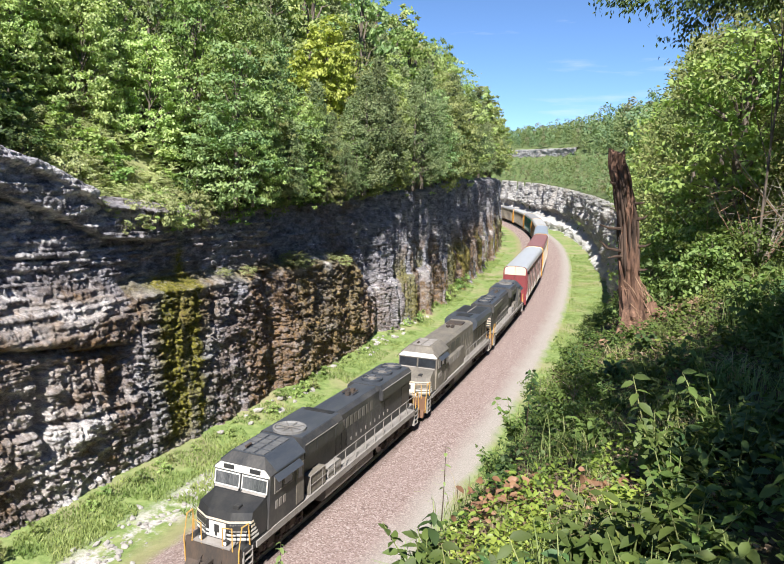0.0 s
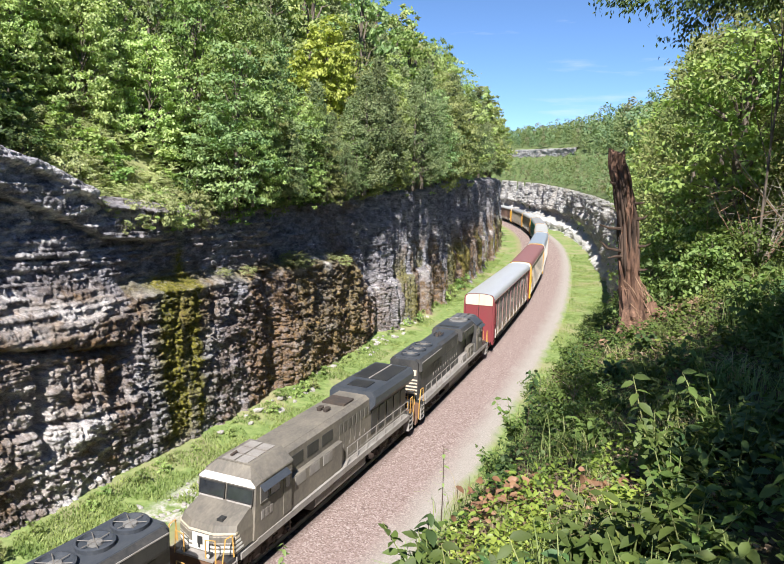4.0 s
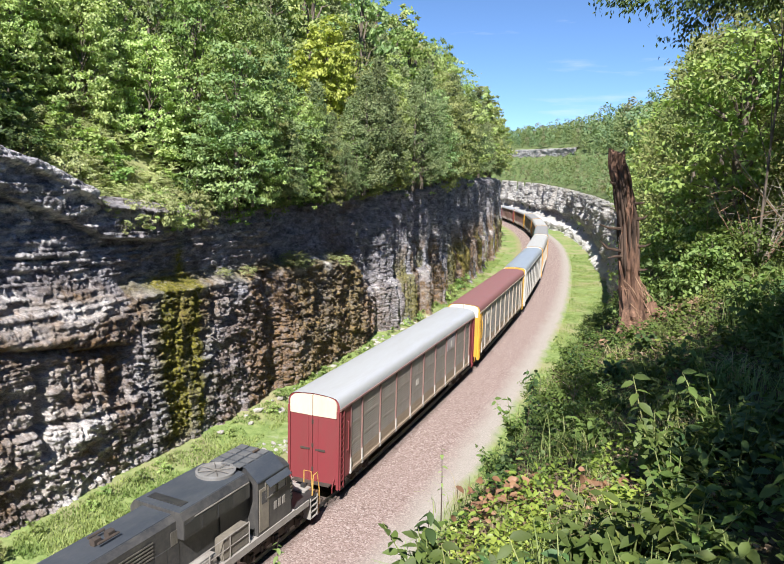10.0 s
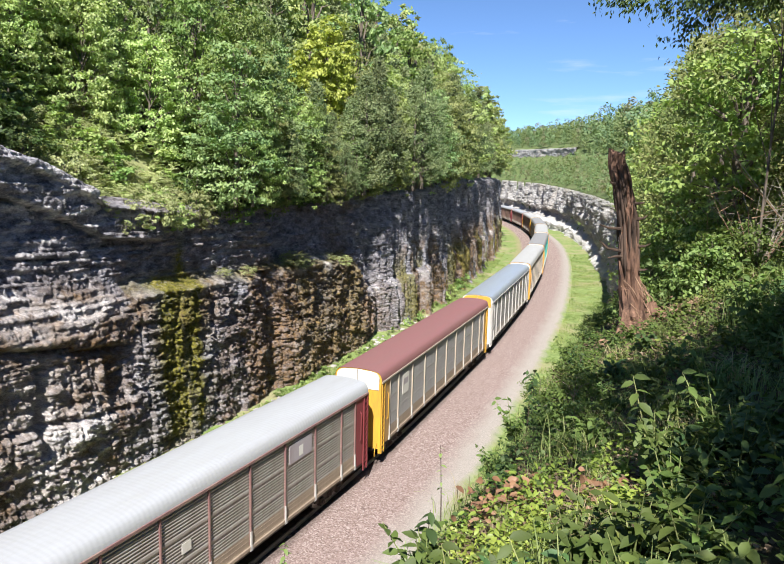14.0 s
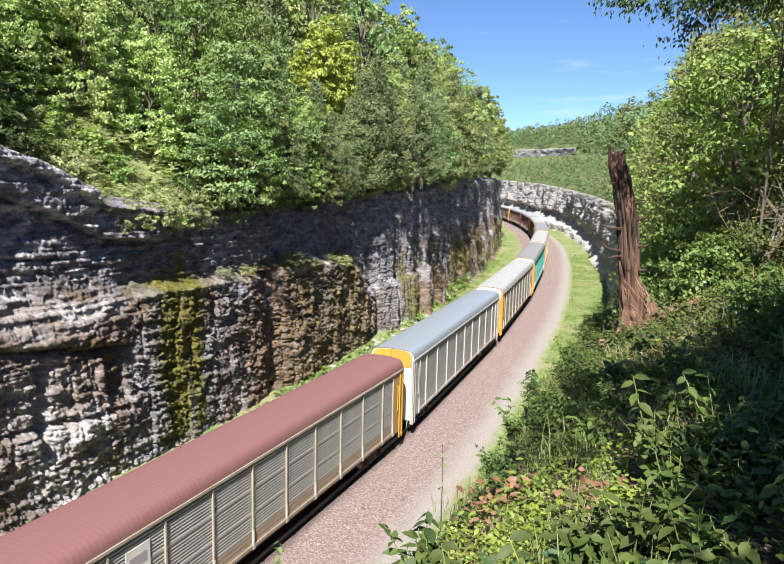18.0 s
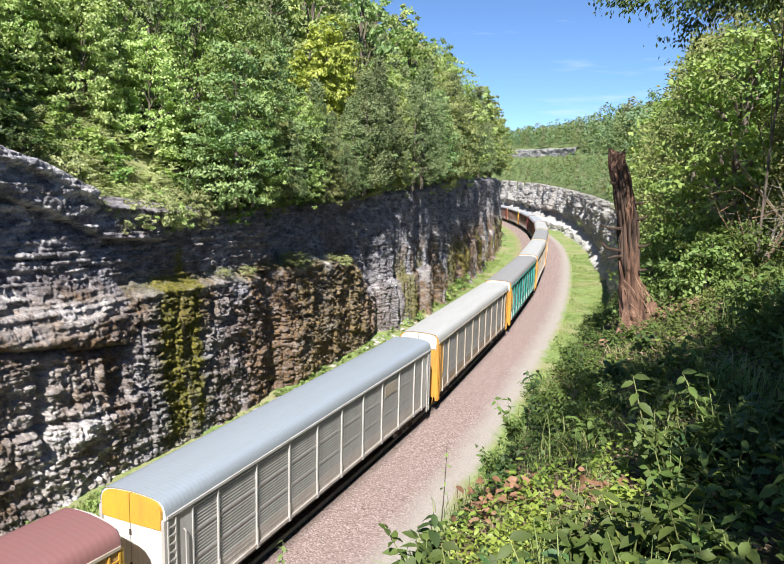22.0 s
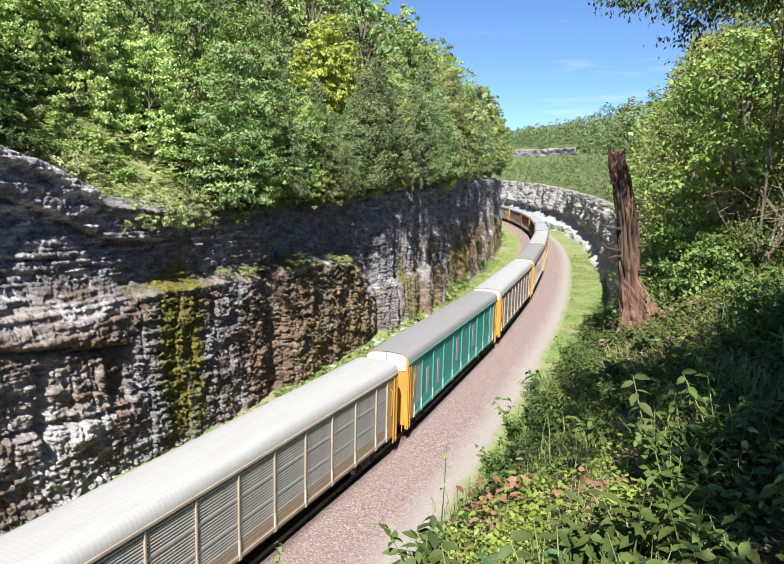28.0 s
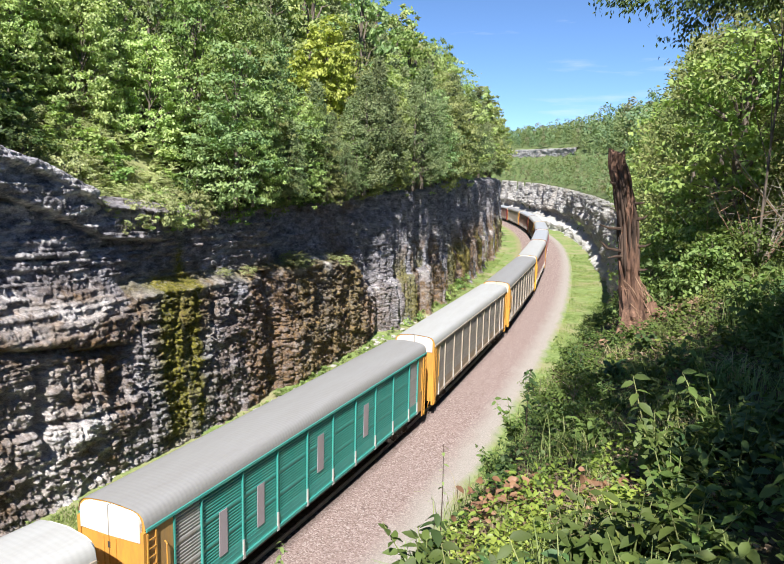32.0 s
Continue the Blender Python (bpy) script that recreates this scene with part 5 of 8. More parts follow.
                Geo().box(x - w_ / 2, x + w_ / 2, sgn * (1.485 + 0.006 * i_) - 0.012, sgn * (1.485 + 0.006 * i_) + 0.012, z0, z1).put("sign_panel", mat_, C)
    for e in (-1, 1):
        # end doors: two leaves that bulge slightly, low colour below, high colour above
        g = Geo()
        g.add([(e * 13.3, y, z) for y, z in p], [tuple(range(len(p)))])
        g.put("end_bulkhead", end_low, C)
        for sgn in (-1, 1):
            y0, y1 = (0.02, 1.36)
            prof = [(y0, 1.0), (y1, 1.0), (y1, 4.65), (y0, 4.65)]
            v = [(e * 13.32, sgn * y, z) for y, z in prof] + [(e * (13.46 if y < 0.5 else 13.38), sgn * y, z) for y, z in prof]
            f = [(4, 5, 6, 7), (0, 1, 5, 4), (1, 2, 6, 5), (2, 3, 7, 6), (3, 0, 4, 7)]
            dr = Geo().add(v, f).put("end_door", end_low, C)
            for k in range(4):
                yr = 0.28 + 0.32 * k
                xr = 13.455 - 0.06 * k if k else 13.46
                Geo().box(min(e * (xr - 0.05), e * (xr + 0.012)), max(e * (xr - 0.05), e * (xr + 0.012)), sgn * yr - 0.045, sgn * yr + 0.045, 1.1, 4.6).put("door_rib", end_low, dr)
            Geo().box(min(e * 13.42, e * 13.48), max(e * 13.42, e * 13.48), sgn * 0.45 - 0.28, sgn * 0.45 + 0.28, 2.75, 2.85).put("door_handle", M["iron"], dr)
            top = [(y0, 4.66), (y1, 4.66), (1.37, 5.36), (1.30, 5.52), (1.16, 5.64), (0.9, 5.71), (y0, 5.77)]
            n_ = len(top)
            v = [(e * 13.32, sgn * y, z) for y, z in top] + [(e * (13.47 - 0.03 * y), sgn * y, z) for y, z in top]
            f = [tuple(range(n_, 2 * n_))] + [(i, (i + 1) % n_, n_ + (i + 1) % n_, n_ + i) for i in range(n_)]
            Geo().add(v, f).put("door_head", end_high, C)
            for k in range(3):
                z = 1.6 + 1.3 * k
                Geo().box(e * 13.45 - 0.03, e * 13.45 + 0.03, sgn * 0.03 - 0.02, sgn * 0.03 + 0.02, z, z + 0.22).put("hinge", M["iron"], dr)
            Geo().box(min(e * 13.3, e * 13.42), max(e * 13.3, e * 13.42), sgn * 1.45 - 0.07, sgn * 1.45 + 0.07, 0.75, 5.05, 0.02).put("corner_post", corner, C)
        g = Geo().box(min(e * 13.2, e * 13.75), max(e * 13.2, e * 13.75), -1.1, 1.1, 0.98, 1.03)
        g.put("end_platform", M["iron"], C)
        coupler(C, e * 14.28, e)
        handrail(C, [(e * 13.5, 1.2, 0.55), (e * 13.62, 1.25, 0.9), (e * 13.5, 1.3, 1.4)], 0.03, corner, "grab_iron")
        handrail(C, [(e * 13.5, -1.2, 0.55), (e * 13.62, -1.25, 0.9), (e * 13.5, -1.3, 1.4)], 0.03, corner, "grab_iron")
    Geo().box(-9.0, 9.0, -0.35, 0.35, 0.6, 1.0, 0.05).put("centre_sill", M["iron"], C)
    sets = []
    for x in (-9.9, 9.9):
        bogie(C, x, (-0.87, 0.87), 0.42)
        for a in (-0.87, 0.87):
            sets.append(wheelset(C, x + a, 0.42, 0.42))
    return C, sets


_cache = {}


def lower_mesh(w, material):
    key = ("low", material.name, w)
    if key not in _cache:
        g = Geo().box(-w / 2, w / 2, -0.02, 0.02, 1.2, 1.93)
        for k in range(3):
            g.box(-w / 2, w / 2, -0.035, -0.02, 1.35 + 0.22 * k, 1.39 + 0.22 * k)
        _cache[key] = g.mesh("lower_panel", material)
    return _cache[key]


def foot_mesh(material):
    key = ("foot", material.name)
    if key not in _cache:
        g = Geo().side([(-0.10, 1.12), (0.10, 1.12), (0.045, 1.5), (0.04, 2.0), (-0.04, 2.0), (-0.045, 1.35)], -0.085, -0.015)
        _cache[key] = g.mesh("post_foot", material)
    return _cache[key]


def post_mesh(material):
    key = ("post", material.name)
    if key not in _cache:
        g = Geo().box(-0.035, 0.035, -0.06, 0.03, 1.2, 5.0)
        _cache[key] = g.mesh("post", material)
    return _cache[key]


P_ = painted
M["r_silver"] = P_("roof_galvanised", (0.44, 0.45, 0.465), 0.42, (0.34, 0.325, 0.31), 0.35, 0.15, streak=(0.15, 1, 1))
M["r_blue"] = P_("roof_bluish_galvanised", (0.33, 0.37, 0.415), 0.38, (0.27, 0.285, 0.30), 0.35, 0.2, streak=(0.15, 1, 1))
M["r_maroon"] = P_("roof_maroon", (0.225, 0.10, 0.098), 0.65, (0.19, 0.11, 0.10), 0.5, streak=(0.15, 1, 1))
M["r_white"] = P_("roof_white", (0.40, 0.40, 0.39), 0.6, (0.31, 0.295, 0.275), 0.45, streak=(0.15, 1, 1))
M["r_grey"] = P_("roof_grey", (0.27, 0.265, 0.26), 0.55, (0.21, 0.195, 0.18), 0.4, streak=(0.15, 1, 1))
M["s_dust"] = P_("side_dusty_galvanised", (0.35, 0.325, 0.30), 0.55, (0.22, 0.175, 0.145), 0.7, 0.2)
M["s_grey"] = P_("side_galvanised", (0.40, 0.39, 0.385), 0.55, (0.28, 0.255, 0.235), 0.65, 0.2)
M["s_brown"] = P_("side_rusty_brown", (0.22, 0.13, 0.10), 0.65, (0.33, 0.24, 0.18), 0.6)
M["s_teal"] = P_("side_teal", (0.035, 0.27, 0.235), 0.5, (0.10, 0.26, 0.22), 0.5)
M["s_purple"] = P_("side_grey_patch", (0.36, 0.32, 0.35), 0.5, (0.25, 0.2, 0.2), 0.5)
M["low_dust"] = P_("sill_dust", (0.30, 0.235, 0.175), 0.7, (0.20, 0.15, 0.11), 0.7)
M["low_grey"] = P_("sill_grey", (0.40, 0.37, 0.34), 0.65, (0.26, 0.21, 0.17), 0.7)
M["red"] = P_("end_red", (0.20, 0.033, 0.04), 0.6, (0.15, 0.05, 0.045), 0.5)
M["maroon"] = P_("post_maroon", (0.17, 0.085, 0.085), 0.6, (0.28, 0.20, 0.16), 0.7)
M["yellow"] = P_("end_yellow", (0.60, 0.34, 0.035), 0.6, (0.34, 0.18, 0.05), 0.6)
M["amber"] = P_("end_amber", (0.58, 0.29, 0.045), 0.6, (0.30, 0.14, 0.05), 0.6)
# the door amber darkened for flanks turned from the sun, dirt over it
M["flank_shaded"] = P_("flank_ochre_shaded", (0.42, 0.25, 0.085), 0.65, (0.24, 0.165, 0.10), 0.75)
M["tan_post"] = P_("post_tan", (0.37, 0.32, 0.26), 0.65, (0.23, 0.175, 0.12), 0.65)
M["grey_post"] = P_("post_grey", (0.43, 0.42, 0.405), 0.65, (0.27, 0.24, 0.205), 0.65)

TRAIN = []                                     # (thing, wheelsets, middle of it along the track at the start, half distance of its bogie pivots, turned)
L1, w1 = locomotive("locomotive", "black freight locomotive with wide striped nose and dusty flanks", "blister")
TRAIN.append((L1, w1, 39.95, 7.0, False))
L2, w2 = locomotive("locomotive", "weathered grey-brown freight locomotive with wide radiator wings", "wing")
TRAIN.append((L2, w2, 62.15, 7.0, False))
L3, w3 = locomotive("locomotive", "black freight locomotive running hood first, three roof fans, striped hood end", "short_nose")
TRAIN.append((L3, w3, 84.0, 7.0, True))

STYLES = [
    ("silver-roofed car carrier, dusty slatted sides, red end doors", "r_silver", "s_dust", "maroon", "red", "cream", "red", "low_dust", (), (((7,), "s_purple", 3.85, 4.75, 1.9), ((7,), "white", 4.0, 4.5, 0.35), ((4,), "white", 3.1, 3.5, 0.5))),
    ("maroon-roofed car carrier, slatted sides, yellow and white ends", "r_maroon", "s_grey", "tan_post", "yellow", "white", "yellow", "low_dust", (), (((1,), "white", 3.3, 4.6, 1.1), ((1,), "s_purple", 3.9, 4.3, 0.8))),
    ("car carrier with bluish silver roof, white posts and yellow door heads", "r_blue", "s_grey", "grey_post", "white", "yellow", "grey_post", "low_grey", (), (((7,), "tan_post", 3.9, 4.6, 1.6),)),
    ("car carrier with white roof, galvanised slatted sides and amber end doors", "r_white", "s_grey", "tan_post", "amber", "white", "amber", "low_dust", (), ()),
    ("car carrier with grey roof, teal slatted sides and amber end doors", "r_grey", "s_teal", "s_teal", "amber", "white", "amber", "s_teal", (((0,), "s_grey"), ((9,), "s_grey")), (((1, 2), "s_purple", 2.0, 3.9, 0.5), ((4,), "s_purple", 2.4, 4.3, 0.6), ((6,), "s_purple", 2.4, 4.3, 0.6))),
    ("car carrier with white roof, dusty slatted sides and amber end doors", "r_white", "s_dust", "tan_post", "amber", "white", "amber", "low_dust", (), ()),
    ("car carrier with grey roof, dusty slatted sides and amber corner panels", "r_grey", "s_dust", "tan_post", "amber", "cream", "amber", "low_dust", (), ()),
    ("car carrier with white roof, rusty brown sides and yellow end doors", "r_white", "s_brown", "maroon", "yellow", "white", "yellow", "low_dust", (), ()),
    ("car carrier with silver roof, rusty brown slatted sides and red ends", "r_silver", "s_brown", "maroon", "red", "cream", "red", "low_dust", (), ()),
]
_made = []
for st in STYLES:
    lab, *names, patches, signs = st
    # amber and yellow cars get flanks with the shade in their colour
    C, w = car_carrier(lab, M[names[0]], M[names[1]], M[names[2]], M[names[3]], M[names[4]], M[names[5]], M[names[6]],
                       [(k, M[m_]) for k, m_ in patches], [(k, M[m_], a, b_, c) for k, m_, a, b_, c in signs], M["flank_shaded"] if names[5] in ("amber", "yellow") else None)
    _made.append(C)
for i in range(14):
    if i < len(_made):
        C = _made[i]
    else:
        C = copy_thing(_made[(8, 7, 8, 6, 8)[i - len(_made)]], Matrix.Identity(4))
    TRAIN.append((C, [o for o in C.children if o.name.startswith("wheelset")], 95.2 + 28.6 * (i + 0.5), 9.9, False))

SPEED = 5.815


def pose_on_track(s, half, turned):
    """A vehicle stands with its two pivots on the line of the track."""
    (ax, bx), (ay, by) = track_xy(np.array([s - half, s + half]), rails_off([s - half, s + half]))
    a = math.atan2(by - ay, bx - ax) + (math.pi if turned else 0)
    return Matrix.LocRotScale(((ax + bx) / 2, (ay + by) / 2, 0.0), Euler((0, 0, a)), None)


# ---------------------------------------------------------------- track
def build_track():
    s = np.arange(-150, 420, 1.0)
    prof = [(-0.075, -0.17), (0.075, -0.17), (0.07, -0.145), (0.012, -0.13), (0.012, -0.04), (0.036, -0.03), (0.036, 0.0), (-0.036, 0.0), (-0.036, -0.03), (-0.012, -0.04), (-0.012, -0.13), (-0.07, -0.145)]
    for side in (-1, 1):
        pts = []
        for y, z in prof + prof[:1]:
            x, yy = track_xy(s, rails_off(s) + side * 0.7525 + y)
            pts.append(np.stack([x, yy, np.full(len(s), z)], -1))
        v = np.stack(pts, 1)
        part("rail", mesh("rail", v.reshape(-1, 3), grid_faces(len(s), len(prof) + 1), M["steel"]), None, None)
    g = Geo()
    for st in np.arange(-20, 330, 0.52):
        (ax,), (ay,) = track_xy(np.array([st]), rails_off([st]))
        th = float(np.interp(st, TS, TTH))
        c, sn = math.cos(th), math.sin(th)
        b = [(u * 0.11 * c - w * 1.0 * sn + ax, u * 0.11 * sn + w * 1.0 * c + ay, z) for z in (-0.34, -0.175) for u, w in ((-1, -1), (1, -1), (1, 1), (-1, 1))]
        g.add(b, [(0, 1, 2, 3), (4, 5, 6, 7), (0, 1, 5, 4), (1, 2, 6, 5), (2, 3, 7, 6), (3, 0, 4, 7)])
    ob = part("ties", g.mesh("ties", M["iron"]), None)
    tagged(ob, "dark wooden railway ties under the rails", "ties", kind="stuff")
    for o in list(scene.objects):
        if o.name.startswith("rail") and o.type == "MESH":
            tagged(o, "steel rail of the single track", "rail", kind="structure")


build_track()

# ---------------------------------------------------------------- plants
def unit(v):
    return v / np.maximum(np.linalg.norm(v, axis=-1, keepdims=True), 1e-9)


def leaf_quads(c, along, flat, length, width):
    """Pointed leaves: c the base, along the way to the tip, flat the way across."""
    a, b = unit(along), unit(flat - np.sum(flat * unit(along), -1, keepdims=True) * unit(along))
    n = np.cross(a, b)
    L, W = length[:, None], width[:, None]
    v = np.stack([c, c + a * L * 0.45 + b * W * 0.5 + n * W * 0.12, c + a * L - n * L * 0.06, c + a * L * 0.45 - b * W * 0.5 + n * W * 0.12], 1)
    f = np.arange(len(c) * 4).reshape(-1, 4)
    return v.reshape(-1, 3), f


def tube_np(pts, radii, n=6):
    g = Geo()
    pts = [Vector(p) for p in pts]
    v, f = [], []
    for i, p in enumerate(pts):
        t = (pts[min(i + 1, len(pts) - 1)] - pts[max(i - 1, 0)]).normalized()
        a = t.cross(Vector((0.31, 0.95, 0.07))).normalized()
        b = t.cross(a)
        v += [p + (a * math.cos(2 * math.pi * k / n) + b * math.sin(2 * math.pi * k / n)) * radii[i] for k in range(n)]
    for i in range(len(pts) - 1):
        f += [(i * n + k, i * n + (k + 1) % n, (i + 1) * n + (k + 1) % n, (i + 1) * n + k) for k in range(n)]
    f.append(tuple((len(pts) - 1) * n + k for k in range(n)))
    g.add(v, f)
    return g


def broadleaf(seed, h, r, n_leaves, leaf, base_f=0.25, lobes=11, slim=1.0, stem=1.0, spire=0.0):
    """Trunk mesh data and crown arrays of a leafy tree of height h and crown radius r."""
    rng = np.random.RandomState(seed)
    g = Geo()
    bend = rng.uniform(-0.05, 0.05, 2) * h
    tp = [(bend[0] * q * q, bend[1] * q * q, h * 0.86 * q) for q in np.linspace(0, 1, 7)]
    tr = [stem * (0.02 * h * (1.15 - q) + 0.02) for q in np.linspace(0, 1, 7)]
    t = tube_np(tp, tr, 7)
    g.add(t.v, t.f)
    cs, rad = [], []
    for i in range(lobes):
        q = base_f + (0.95 - base_f) * (i + rng.uniform(0.1, 0.9)) / lobes
        prof = math.sin(min(1.0, (1.02 - q) / (1.0 - base_f) * 1.15 + 0.12) * math.pi * 0.62) * slim
        prof *= 1.0 - spire * max(0.0, q - 0.25) / 0.75
        ang = i * 2.4 + rng.uniform(-0.5, 0.5)
        rr = r * prof * rng.uniform(0.35, 0.72)
        c = np.array([bend[0] * q * q + rr * math.cos(ang), bend[1] * q * q + rr * math.sin(ang), q * h])
        cs.append(c)
        rad.append(r * rng.uniform(0.32, 0.52) * (0.6 + 0.5 * prof))
        z0 = max(0.15, q - rng.uniform(0.12, 0.25)) * h
        st = np.array([bend[0] * (z0 / h) ** 2, bend[1] * (z0 / h) ** 2, z0])
        mid = (st + c) / 2 + np.array([0, 0, 0.06 * h])
        t = tube_np([st, mid, c], [stem * (0.008 * h + 0.01), stem * (0.005 * h + 0.008), 0.006], 4)
        g.add(t.v, t.f)
    cs, rad = np.array(cs), np.array(rad)
    per = 32
    k = max(1, n_leaves // per)
    lob = rng.choice(lobes, k, p=rad ** 2 / np.sum(rad ** 2))
    dirs = unit(rng.normal(size=(k, 3)) + np.array([0, 0, 0.35]))
    cl = cs[lob] + dirs * (rad[lob] * rng.uniform(0.55, 1.08, k) * (0.8 + 0.4 * rng.rand(k)))[:, None] * np.array([1, 1, 0.8])
    csz = rng.uniform(0.16, 0.36, k) * (0.32 + 0.11 * r)
    reach = np.repeat(unit(dirs * np.array([1, 1, 0.25])), per, 0) * rng.uniform(-1.6, 1.3, (k * per, 1))      # sprays lie out along their twig, in layers
    c = np.repeat(cl, per, 0) + (rng.normal(size=(k * per, 3)) * np.array([0.85, 0.85, 0.36]) + reach * np.array([1, 1, 0.6])) * np.repeat(csz, per)[:, None]
    face = unit(0.8 * np.repeat(dirs, per, 0) + np.array([0, 0, 0.55]) + 0.55 * rng.normal(size=c.shape))     # blades turn outwards and up to the light
    out = np.cross(face, rng.normal(size=c.shape)) + np.array([0, 0, -0.25])
    flat = np.cross(face, out)
    ln = leaf * rng.uniform(0.65, 1.3, len(c))
    return g, leaf_quads(c, out, flat, ln, ln * rng.uniform(0.5, 0.75, len(c)))


def cedar(seed, h, r, n_leaves, leaf):
    """A juniper: many upswept sprays round a straight trunk."""
    rng = np.random.RandomState(seed)
    g = Geo()
    t = tube_np([(0, 0, 0), (0.02 * h, 0, h * 0.5), (0.01 * h, 0.01 * h, h * 0.97)], [0.022 * h, 0.013 * h, 0.01], 6)
    g.add(t.v, t.f)
    k = max(20, n_leaves // 45)
    q = rng.uniform(0.06, 1.0, k) ** 0.9
    ang = rng.uniform(0, 2 * math.pi, k)
    prof = np.clip((1.03 - q) * 1.5, 0.08, 1) * np.interp(q, [0, 0.12, 0.3, 1], [0.6, 0.9, 1, 1])
    edge = r * prof * (0.75 + 0.5 * vnoise(ang * 1.6, q * 6, seed))
    rr = edge * rng.uniform(0.35, 1.05, k) ** 0.6
    tipz = q * h + rr * 0.15
    cl = np.stack([rr * np.cos(ang), rr * np.sin(ang), tipz], 1)
    for i in range(0, k, max(1, k // 16)):
        t = tube_np([(0, 0, max(0.1, q[i] * h - 0.25 * rr[i])), cl[i]], [0.006 * h, 0.004], 4)
        g.add(t.v, t.f)
    per = 45
    radial = unit(cl * np.array([1, 1, 0]) + 1e-6)
    dirs = unit(radial + np.array([0, 0, 0.55]) + 0.4 * rng.normal(size=cl.shape))
    u = rng.uniform(-0.9, 0.7, (k, per, 1)) * (0.28 + 0.06 * r)
    c = (cl[:, None, :] + dirs[:, None, :] * u + rng.normal(size=(k, per, 3)) * (0.09 + 0.02 * r)).reshape(-1, 3)
    out = unit(np.repeat(dirs, per, 0) + 0.6 * rng.normal(size=c.shape))
    ln = leaf * rng.uniform(0.6, 1.3, len(c))
    flat = np.cross(np.repeat(radial, per, 0) + np.array([0, 0, 0.5]) + 0.6 * rng.normal(size=c.shape), out)
    return g, leaf_quads(c, out, flat, ln, ln * 0.42)


TREES = {}


def tree_kind(key, name, label, maker, leaf_mat, bark_mat="bark", category="tree"):
    """Keeps a tree's meshes; plant() sets it out."""
    g, (v, f) = maker
    TREES[key] = (name, label, category, g.mesh("trunk", M[bark_mat], 60), mesh("crown", v, f, M[leaf_mat]))


def plant(key, x, y, z, turn=0.0, size=1.0, group="", tall=1.0):
    name, label, category, trunk, crown = TREES[key]
    ob = thing(name, label, category, group)
    ob.matrix_world = Matrix.LocRotScale((x, y, z), Euler((0, 0, turn)), (size, size, size * tall))
    part("trunk", trunk, None, ob)
    part("crown", crown, None, ob)
    return ob


def ground_at(x, y):
    s, d = track_sd(x, y)
    return float(ground_z(s, d))


# woods above the left wall: near ones fine, those behind coarser
for i, (mat_, lab) in enumerate((("leaf_a", "leafy green broadleaf tree on the rock brink"), ("leaf_b", "sunlit bright green broadleaf tree"), ("leaf_d", "bluish green broadleaf tree"), ("leaf_o", "olive green broadleaf tree with thin crown"))):
    sp = (0.25, 0.15, 0.62, 0.5)[i]
    tree_kind(("fine", i), "broadleaf_tree", lab, broadleaf(20 + i, 9.5, 3.3, 10500, 0.185, 0.03, 22, 1.0, 0.6, sp), mat_)
    tree_kind(("mid", i), "broadleaf_tree", lab, broadleaf(30 + i, 12.5, 4.2, 3600, 0.36, 0.10, 18, 1.0, 1.0, sp), mat_)
    tree_kind(("far", i), "broadleaf_tree", lab, broadleaf(40 + i, 14, 4.6, 1400, 0.66, 0.15, 13, 1.0, 1.0, sp), mat_)
for i in range(3):
    tree_kind(("fine", 4 + i), "cedar_tree", "dark olive cedar with fine upswept sprays", cedar(50 + i, 9.0, 2.5, 8500, 0.21), "leaf_c")
    tree_kind(("mid", 4 + i), "cedar_tree", "dark olive cedar with fine upswept sprays", cedar(60 + i, 11.0, 2.9, 2800, 0.38), "leaf_c")
    tree_kind(("far", 4 + i), "cedar_tree", "dark olive cedar among the woods", cedar(64 + i, 12.0, 3.0, 1100, 0.75), "leaf_c")
# lighter copy of the tree green, full sunlight put into the colour
M["leaf_lush"] = leafy("leaf_sunlit_green", (0.22, 0.32, 0.10), (0.46, 0.56, 0.22), (0.60, 0.62, 0.30), 0.34)
tree_kind(("lush", 0), "broadleaf_tree", "dense tree, its leaves coloured light green as in full sun", broadleaf(24, 8.0, 3.0, 15000, 0.2, 0.03, 28, 1.0, 0.6), "leaf_lush")
tree_kind(("yellow", 0), "broadleaf_tree", "tree with yellow autumn foliage standing in the green woods", broadleaf(71, 12.0, 3.0, 14000, 0.27, 0.25, 24), "leaf_y")
for i, mat_ in enumerate(("leaf_a", "leaf_b", "leaf_o")):
    tree_kind(("bush", i), "shrub", "low leafy shrub rooted at the rock brink", broadleaf(80 + i, 2.4, 1.35, 1000, 0.22, 0.05, 8), mat_, category="shrub")
# shrub leaf with the understorey's shade put into its green
M["leaf_dusk"] = leafy("leaf_shaded_shrub", (0.035, 0.07, 0.022), (0.10, 0.16, 0.045), (0.18, 0.22, 0.07), 0.28)
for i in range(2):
    tree_kind(("dusk", i), "shrub", "shrub at the rock brink, its green darkened for shade", broadleaf(85 + i, 2.4, 1.35, 1500, 0.18, 0.05, 10), "leaf_dusk", category="shrub")
tree_kind(("vine", 0), "hanging_shrub", "pale green shrub hanging over the rock edge", broadleaf(90, 2.0, 1.4, 2200, 0.13, 0.02, 10, 1.0, 0.5), "leaf_pale", category="shrub")

rng = np.random.RandomState(11)


def hill(s, d):
    return float(ground_z(s, d)) if d > 16.1 else float(left_top(s)) - 0.2


